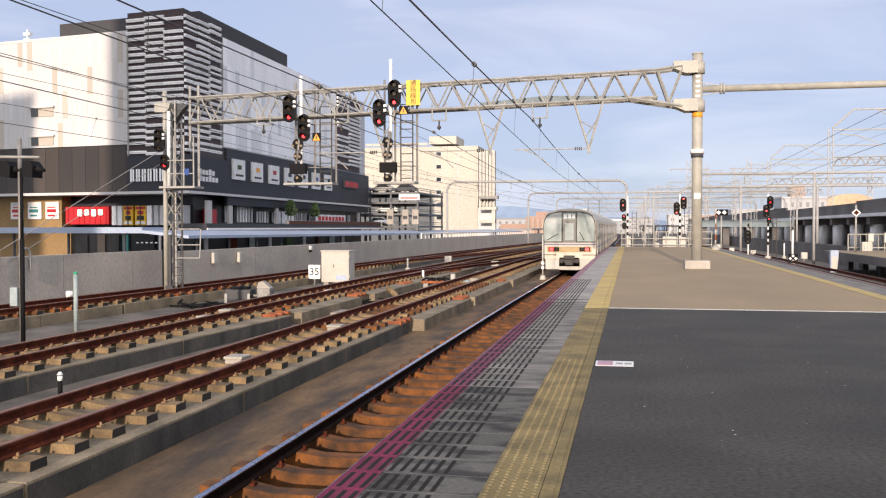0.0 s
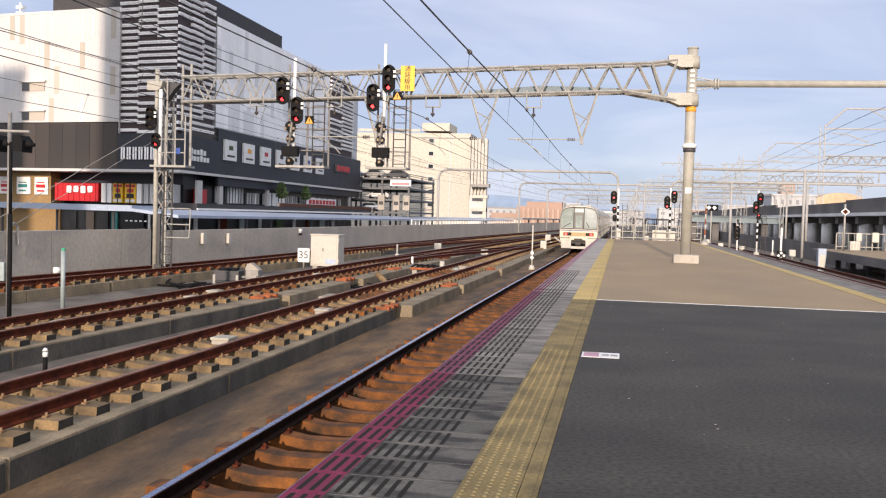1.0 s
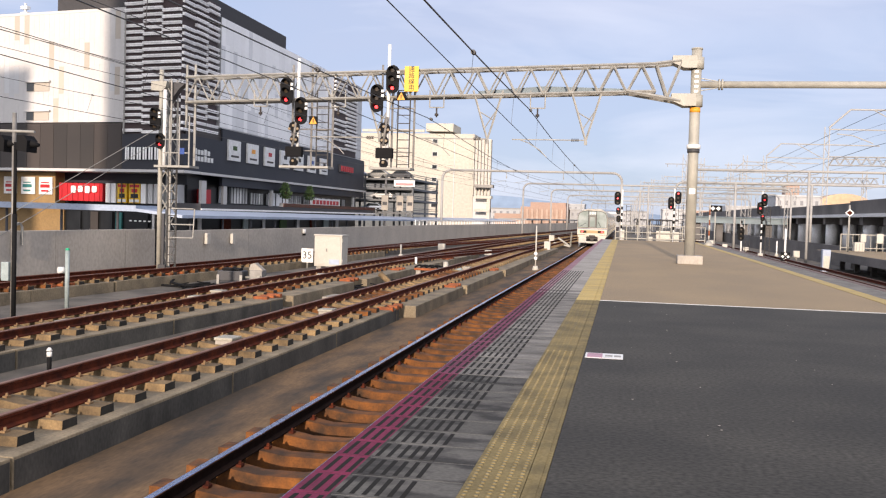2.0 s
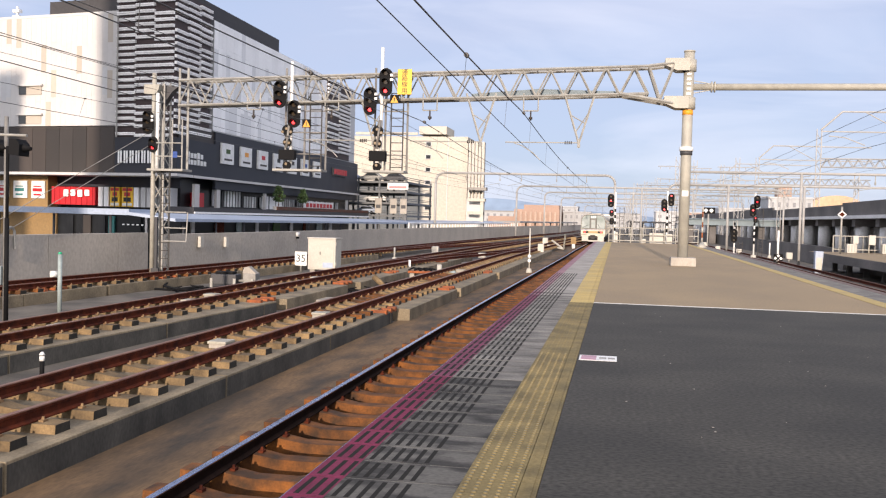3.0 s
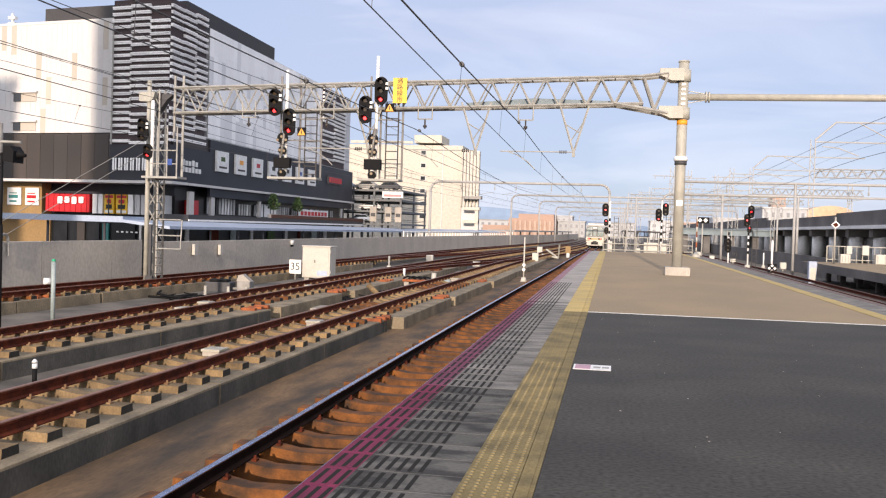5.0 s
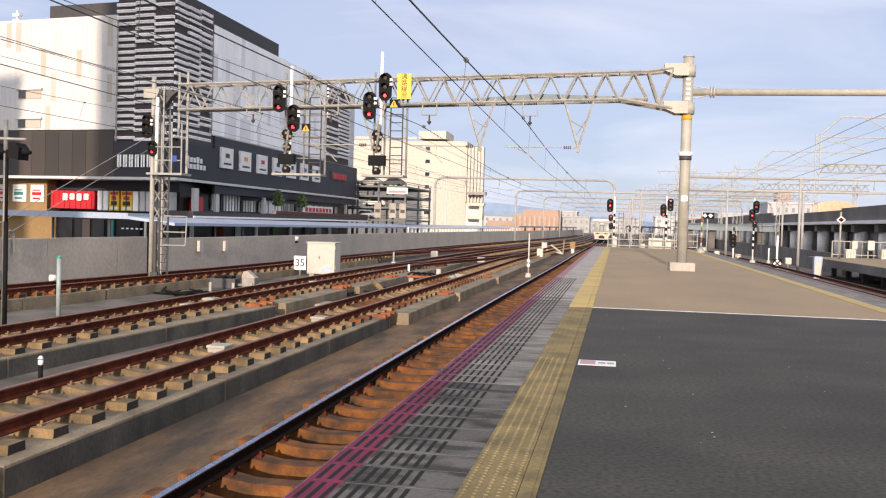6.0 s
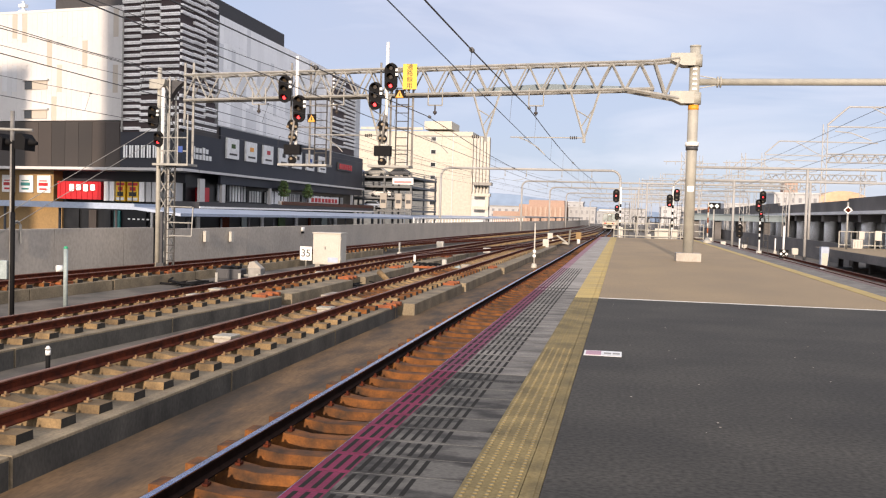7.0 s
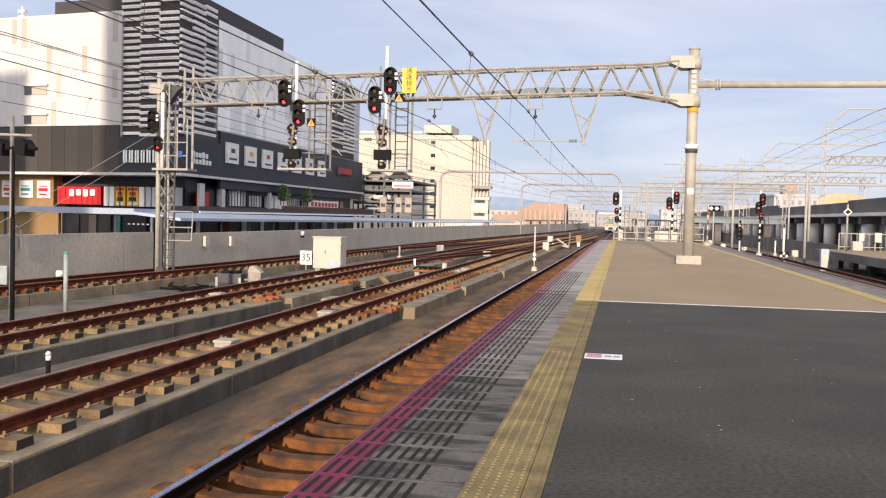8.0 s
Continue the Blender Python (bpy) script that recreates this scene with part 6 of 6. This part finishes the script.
    for dx in (-0.3, 0.3):
        rod(bm, (25.8 + dx, y, z0), (25.8 + dx, y, 14.5), 0.08, 4)
    for i in range(11):
        s = 1 if i % 2 else -1
        rod(bm, (25.8 - 0.3 * s, y, z0 + i), (25.8 + 0.3 * s, y, z0 + i + 1), 0.045, 4)
    part("mast", bm, "galv_far", t)
    bm = BM()
    lattice(bm, 26.2, 46, y - 0.35, y + 0.35, 9.5, 10.6, 1.3, 0.05, 0.07)
    part("lattice_beam", bm, "galv_far", t)
    bm = BM()
    tube(bm, [(26, y, 14.4), (28.6, y, 16.8), (46, y, 16.6)], 0.12, 6)
    rod(bm, (26, y, 14.2), (46, y, 14.0), 0.1, 6)
    tube(bm, [(27, y, 13.6), (29, y, 13.4), (31.5, y, 12.4)], 0.08, 6)
    rod(bm, (31.5, y, 16.7), (36, y, 14.2), 0.08, 6)
    part("upper_frame", bm, "galv_far", t)
    bm = BM()
    for dx in (-0.3, 0.3):
        rod(bm, (33.5 + dx, y + 12, z0), (33.5 + dx, y + 12, 9.5), 0.08, 4)
    for i in range(6):
        s = 1 if i % 2 else -1
        rod(bm, (33.5 - 0.3 * s, y + 12, z0 + i), (33.5 + 0.3 * s, y + 12, z0 + i + 1), 0.045, 4)
    part("second_mast", bm, "galv_far", t)
for x, z in ((28.5, 9.0), (28.5, 13.2), (33, 9.0), (33, 13.5)):
    sag_line(lambda y, x=x: x, lambda y, z=z: z + 0.4 * abs(math.sin(y * 0.055)), 40, 232, 0.016, "viaduct_wire", "thin overhead wire above the viaduct", 8.0)

# ---- low branch viaduct and far platform roofs ----
branch = thing("branch_viaduct", "low blue-grey girder viaduct beyond the right-hand tracks", "viaduct", kind="structure")
bm = BM()
box(bm, 10.2, 24.5, 150, 156, 1.45, 2.3)
part("girder", bm, "girder_blue", branch)
bm = BM()
box(bm, 10.0, 24.6, 149.7, 156.3, 2.3, 2.5)
part("deck_slab", bm, "girder_blue", branch)
for x in (10.8, 14.2, 17.8, 21.5):
    bm = BM()
    box(bm, x, x + 1.0, 151, 155, DECK, 1.45)
    part("pier", bm, "viaduct", branch)
for x0, x1, y in ((2.2, 6.4, 200), (7.6, 12.2, 215)):
    t = thing("platform_roof", "distant dark platform roof on pale posts", "canopy", group="far platform roofs")
    bm = BM()
    prism(bm, [(x0, 1.55), (x1, 1.55), (x1 - 0.3, 1.95), ((x0 + x1) / 2, 1.8), (x0 + 0.3, 1.95)], "y", y, y + 40)
    part("roof", bm, "roof_dark", t)
    for k in range(4):
        for px in (x0 + 0.9, x1 - 0.9):
            bm = BM()
            box(bm, px - 0.1, px + 0.1, y + 1 + k * 12, y + 1.2 + k * 12, DECK, 1.56)
            part("post", bm, "galv_far", t)

# ---- distance ----
def block(x, y, w, d, top, material, label, floors=3, cols=4, name="house"):
    t = thing(name, label, "building", (x, y, STREET), group="distant houses")
    h = top - STREET
    bm = BM()
    box(bm, -w / 2, w / 2, 0, d, 0, h)
    part("wall", bm, material, t)
    bm = BM()
    box(bm, -w / 2 - 0.3, w / 2 + 0.3, -0.3, d + 0.3, h, h + 0.5)
    part("roof", bm, "galv_dark" if rng.random() < 0.5 else "far_white", t)
    for f in range(floors):
        for c in range(cols):
            bm = BM()
            z = h - 2.6 - f * 3.0
            x0 = -w / 2 + w * (c + 0.3) / cols
            box(bm, x0, x0 + w * 0.4 / cols, -0.1, 0.1, z, z + 1.4)
            part("window", bm, "far_window", t)
    return t


ob = thing("ribbed_building", "distant orange-pink building with vertical ribs", "building")
bm = BM()
box(bm, -44, -24.5, 400, 430, STREET, 6.2)
part("wall", bm, "pink_bld", ob)
bm = BM()
box(bm, -40, -24.8, 402, 428, 6.2, 8.2)
part("upper_storey", bm, "pink_bld", ob)
for k in range(9):
    bm = BM()
    box(bm, -43.5 + k * 2.1, -42.6 + k * 2.1, 399.2, 400, STREET, 5.2)
    part("rib", bm, "pink_pale", ob)
bm = BM()
box(bm, -56, -44, 405, 430, STREET, 3.0)
part("low_wing", bm, "pink_bld", ob)
block(-18, 420, 12, 20, 5.5, "far_white", "distant white apartment block with rows of windows", 4, 5)
block(-8, 470, 14, 20, 4.2, "far_white", "distant pale apartment block with rows of windows", 3, 6)
block(4, 520, 16, 20, 6.2, "far_white", "distant pale apartment block with rows of windows", 4, 6)
block(-30, 500, 18, 20, 9.0, "far_white", "distant pale apartment block with rows of windows", 4, 6)
block(-70, 520, 30, 30, 6.0, "far_white", "distant pale apartment block with rows of windows", 3, 8)
block(52, 300, 13, 16, 10.2, "far_white", "pale apartment house behind the viaduct", 3, 6)
block(86, 340, 26, 20, 9.0, "far_white", "pale apartment house behind the viaduct", 3, 6)
block(47, 380, 16, 16, 8.0, "far_white", "pale apartment house behind the viaduct", 3, 4)
block(35, 420, 14, 16, 6.5, "pink_bld", "pinkish house beside the distant tracks", 3, 4)
block(26, 460, 16, 16, 7.0, "far_white", "pale house beside the distant tracks", 3, 4)
block(52, 310, 4, 8, 14.5, "pink_bld", "tan tower house behind the viaduct", 2, 2)
for k in range(26):
    x = rng.uniform(-120, 160)
    y = rng.uniform(560, 900)
    block(x, y, rng.uniform(10, 26), 15, rng.uniform(1, 9), rng.choice(("far_white", "far_white", "pink_bld", "viaduct_pale")), "small distant town house in the haze", 2, 4)
dm = thing("domed_hall", "distant hall with a tan curved roof", "building")
bm = BM()
prism(bm, [(72 + 9 * math.cos(a), 8 + 4.5 * math.sin(a)) for a in (math.pi * i / 12 for i in range(13))], "y", 330, 350)
part("roof", bm, "dome_tan", dm)
bm = BM()
box(bm, 63, 81, 331, 349, STREET, 8)
part("wall", bm, "far_white", dm)
roofs = thing("station_shed", "long grey shed roof beyond the wall", "shed")
bm = BM()
prism(bm, [(-20, 150), (-15.5, 150), (-10.5, 250), (-16, 250)], "z", 1.0, 1.25)
part("roof", bm, "far_white", roofs)
for k in range(8):
    bm = BM()
    rod(bm, (-16.5 + k * 0.6, 152 + k * 12, STREET), (-16.5 + k * 0.6, 152 + k * 12, 1.0), 0.15, 8)
    part("post", bm, "cream_steel", roofs)

# backdrop strip; its haze lies in the material colour only
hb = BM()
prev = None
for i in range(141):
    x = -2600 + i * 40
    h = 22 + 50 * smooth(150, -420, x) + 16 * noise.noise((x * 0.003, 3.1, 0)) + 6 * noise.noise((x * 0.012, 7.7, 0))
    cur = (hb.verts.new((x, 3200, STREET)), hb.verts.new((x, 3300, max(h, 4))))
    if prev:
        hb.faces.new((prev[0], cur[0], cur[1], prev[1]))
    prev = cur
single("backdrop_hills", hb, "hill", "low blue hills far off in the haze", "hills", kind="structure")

# ---- fittings on and between the tracks ----
def cover_plate(x, y, z, w, d, turn, label="flat white cover plate lying between the rails"):
    t = thing("cover_plate", label, "cover plate", (x, y, z), turn, group="cover plates")
    bm = BM()
    box(bm, -w / 2, w / 2, -d / 2, d / 2, 0.0, 0.05, 0.012)
    part("plate", bm, "plate_white", t)
    bm = BM()
    box(bm, -w * 0.44, w * 0.44, -d * 0.44, d * 0.44, -0.14, 0.001)
    part("base", bm, "concrete", t)


for x, y in ((-10.95, 16.9), (-11.1, 23.0), (-11.35, 24.9), (-7.05, 15.9), (-6.95, 21.4), (-11.1, 33.5), (-7.0, 42)):
    cover_plate(x, y, RAIL2 - 0.13, 0.36, 0.42, rng.uniform(-3, 3))


def point_rods(x, y, n, label):
    """Orange rusty switch-rod covers and chairs at the side of a track."""
    t = thing("point_rods", label, "track fitting", (x, y, DECK), group="point rods")
    bm = BM()
    box(bm, -0.25, -0.1, -0.1, (n - 1) * 0.5 + 0.1, 0.2, 0.31)
    part("bearer", bm, "orange_cover", t)
    for k in range(n):
        bm = BM()
        yy = k * 0.5
        box(bm, -0.22, 0.2, yy - 0.1, yy + 0.1, 0.3, 0.42, 0.02)
        part("rod_cover", bm, "orange_cover", t)


for x, y, n in ((-6.05, 23.6, 3), (-10.0, 24.8, 3), (-5.9, 32.0, 3), (-9.95, 32.7, 3), (-9.95, 40.3, 3), (-17.0, 25.2, 3), (-16.6, 31.8, 3), (-6.0, 43.0, 3), (-9.9, 52, 4)):
    point_rods(x, y, n, "rusty orange point rods beside the rail")


def point_machine(x, y, turn):
    t = thing("point_machine", "dark point machine with grey housings beside the track", "point machine", (x, y, DECK), turn, group="point machines")
    bm = BM()
    box(bm, -0.65, 0.35, -0.35, 0.35, 0.1, 0.5, 0.04)
    part("case", bm, "dark_grey", t)
    bm = BM()
    box(bm, -0.5, 0.2, -0.25, 0.25, 0.5, 0.6, 0.03)
    part("lid", bm, "black", t)
    bm = BM()
    box(bm, 0.6, 1.1, -0.3, 0.3, 0.05, 0.55, 0.03)
    part("junction_box", bm, "galv_dark", t)
    bm = BM()
    prism(bm, [(0.55, 0.55), (0.62, 0.78), (0.78, 0.82), (1.1, 0.55)], "y", -0.2, 0.2)
    part("grey_hood", bm, "concrete", t)
    bm = BM()
    rod(bm, (0.3, 0, 0.25), (2.4, 0.1, 0.3), 0.05, 8)
    part("throw_rod", bm, "galv", t)
    for xx in (-0.6, 0.3, 1.0):
        bm = BM()
        box(bm, xx - 0.05, xx + 0.05, -0.4, -0.34, 0.0, 0.35)
        part("foot", bm, "galv", t)


point_machine(-14.6, 33.6, 5)
fr = thing("point_machine", "rust-orange steel frame with black cables over the points", "point machine", (-8.35, 40.0, DECK))
bm = BM()
box(bm, -0.62, 0.62, -0.3, 0.3, 0.42, 0.52, 0.02)
part("frame_top", bm, "orange_cover", fr)
for x in (-0.55, 0.25):
    bm = BM()
    box(bm, x, x + 0.22, -0.25, 0.25, 0.0, 0.42, 0.02)
    part("concrete_foot", bm, "concrete", fr)
for k in range(4):
    bm = BM()
    tube(bm, [(-0.6 + 0.25 * k, -0.2, 0.55), (-0.45 + 0.25 * k, 0.0, 0.64), (-0.25 + 0.25 * k, 0.1, 0.6), (-0.1 + 0.25 * k, -0.1, 0.55)], 0.04, 6)
    part("cable", bm, "black", fr)["kind"] = "stuff"
sb = thing("cable_spout", "slanting grey concrete cable spout beside the points", "cable duct", (-8.75, 35.0, DECK), 20)
bm = BM()
rod(bm, (0.0, 0.0, 0.08), (-0.45, 0.35, 0.5), 0.09, 12, 0.12)
part("spout", bm, "sleeper", sb)
wbx = thing("track_box", "white round-topped connection box beside the points", "box", (-7.9, 41.5, DECK), group="track boxes")
bm = BM()
rod(bm, (0, 0, 0.1), (0, 0, 0.75), 0.13, 10, 0.11)
part("case", bm, "box_white", wbx)
bm = BM()
rod(bm, (0.35, 0.1, 0.2), (0.75, 0.1, 0.4), 0.2, 10, 0.12)
part("grey_hood", bm, "pipe_teal", wbx)
cb = thing("cable_hose", "black cable hoses lying beside the track", "cable")
bm = BM()
tube(bm, [(-17.2, 33.0, -1.0), (-16.5, 32.6, -1.1), (-16.2, 31.4, -1.3), (-15.6, 31.2, DECK + 0.04), (-15.0, 31.9, -1.3)], 0.045, 6)
tube(bm, [(-14.9, 31.9, -1.3), (-15.5, 30.8, DECK + 0.04), (-16.4, 31.0, DECK + 0.04)], 0.045, 6)
part("hose", bm, "black", cb)["kind"] = "stuff"
for y, z, w in ((38.9, 0.05, 0.35), (41.5, 0.0, 0.3)):
    t = thing("wall_box", "small white box fixed on the concrete wall", "box", (wall_x(y), y, z), group="wall boxes")
    bm = BM()
    box(bm, 0, 0.14, -w / 2, w / 2, -0.2, 0.28, 0.015)
    part("case", bm, "box_white", t)
wl = thing("wall_lamp", "small white lamp fixed on the concrete wall", "lamp", (WX, 51.4, 0.15))
bm = BM()
rod(bm, (0.1, 0, 0), (0.1, 0, 0.25), 0.1, 10)
part("case", bm, "sign_white", wl)
bm = BM()
rod(bm, (0.1, 0, -0.12), (0.1, 0, 0.0), 0.09, 10)
part("glass", bm, "black", wl)
for k, (x, y) in enumerate(((-8.9, 62), (-12.9, 66), (-6.0, 75), (9.6, 90), (10.0, 97), (9.3, 104), (11.8, 95), (13.9, 80))):
    t = thing("track_box", "small white connection box beside the rails", "box", (x, y, DECK), group="track boxes")
    bm = BM()
    box(bm, -0.25, 0.25, -0.2, 0.2, 0.25, 0.6 + 0.2 * (k % 3), 0.05)
    part("case", bm, "box_white", t)
    bm = BM()
    rod(bm, (0, 0, 0), (0, 0, 0.27), 0.06, 8)
    part("stand", bm, "galv", t)
for x, y in ((-2.6, 39), (-2.55, 49), (-2.6, 33)):
    t = thing("rail_marker", "small pale marker block beside the rail", "marker", (x, y, DECK), group="rail markers")
    bm = BM()
    box(bm, -0.18, 0.18, -0.3, 0.3, 0.0, 0.4, 0.04)
    part("block", bm, "platform_concrete", t)

for x, y, turn in ((-9.25, 33.2, 0), (-8.6, 36.8, 40), (-14.9, 30.6, 10), (-13.2, 41.5, 70)):
    t = thing("cable_heap", "tangled black cables lying beside the rails", "cable", (x, y, DECK), turn, group="cable heaps")
    for k in range(4):
        bm = BM()
        r0 = 0.25 + 0.1 * k
        tube(bm, [(r0 * math.cos(a) * 1.6, r0 * math.sin(a), 0.05 + 0.04 * k + 0.05 * math.sin(3 * a + k)) for a in (0.7 * i + k for i in range(8))], 0.025, 5)
        part("cable", bm, "black", t)["kind"] = "stuff"
for x, y in ((-9.1, 29.5), (-13.9, 37.0), (-8.9, 44.0), (-13.6, 47.5), (-9.2, 58.0)):
    t = thing("cable_pit", "low concrete cable pit cover between the tracks", "cover", (x, y, DECK), group="cable pits")
    bm = BM()
    box(bm, -0.5, 0.5, -0.6, 0.6, 0, 0.1, 0.02)
    part("lid", bm, "concrete", t)
    bm = BM()
    box(bm, -0.1, 0.1, -0.03, 0.03, 0.095, 0.115)
    part("lifting_eye", bm, "rust", t)


def motions():
    """The train leaves along the platform track."""
    rows = ((0, 51.0), (0.5, 62.0), (1.0, 72.0), (1.5, 82.0), (3.0, 112.0), (3.5, 122.4), (4.0, 132.9), (4.5, 143.4), (6.0, 177.0), (6.5, 188.5), (7.0, 200.0), (8.0, 223.0))
    walk(train, [(t, pose(c1(y), y, RAIL1)) for t, y in rows])


motions()
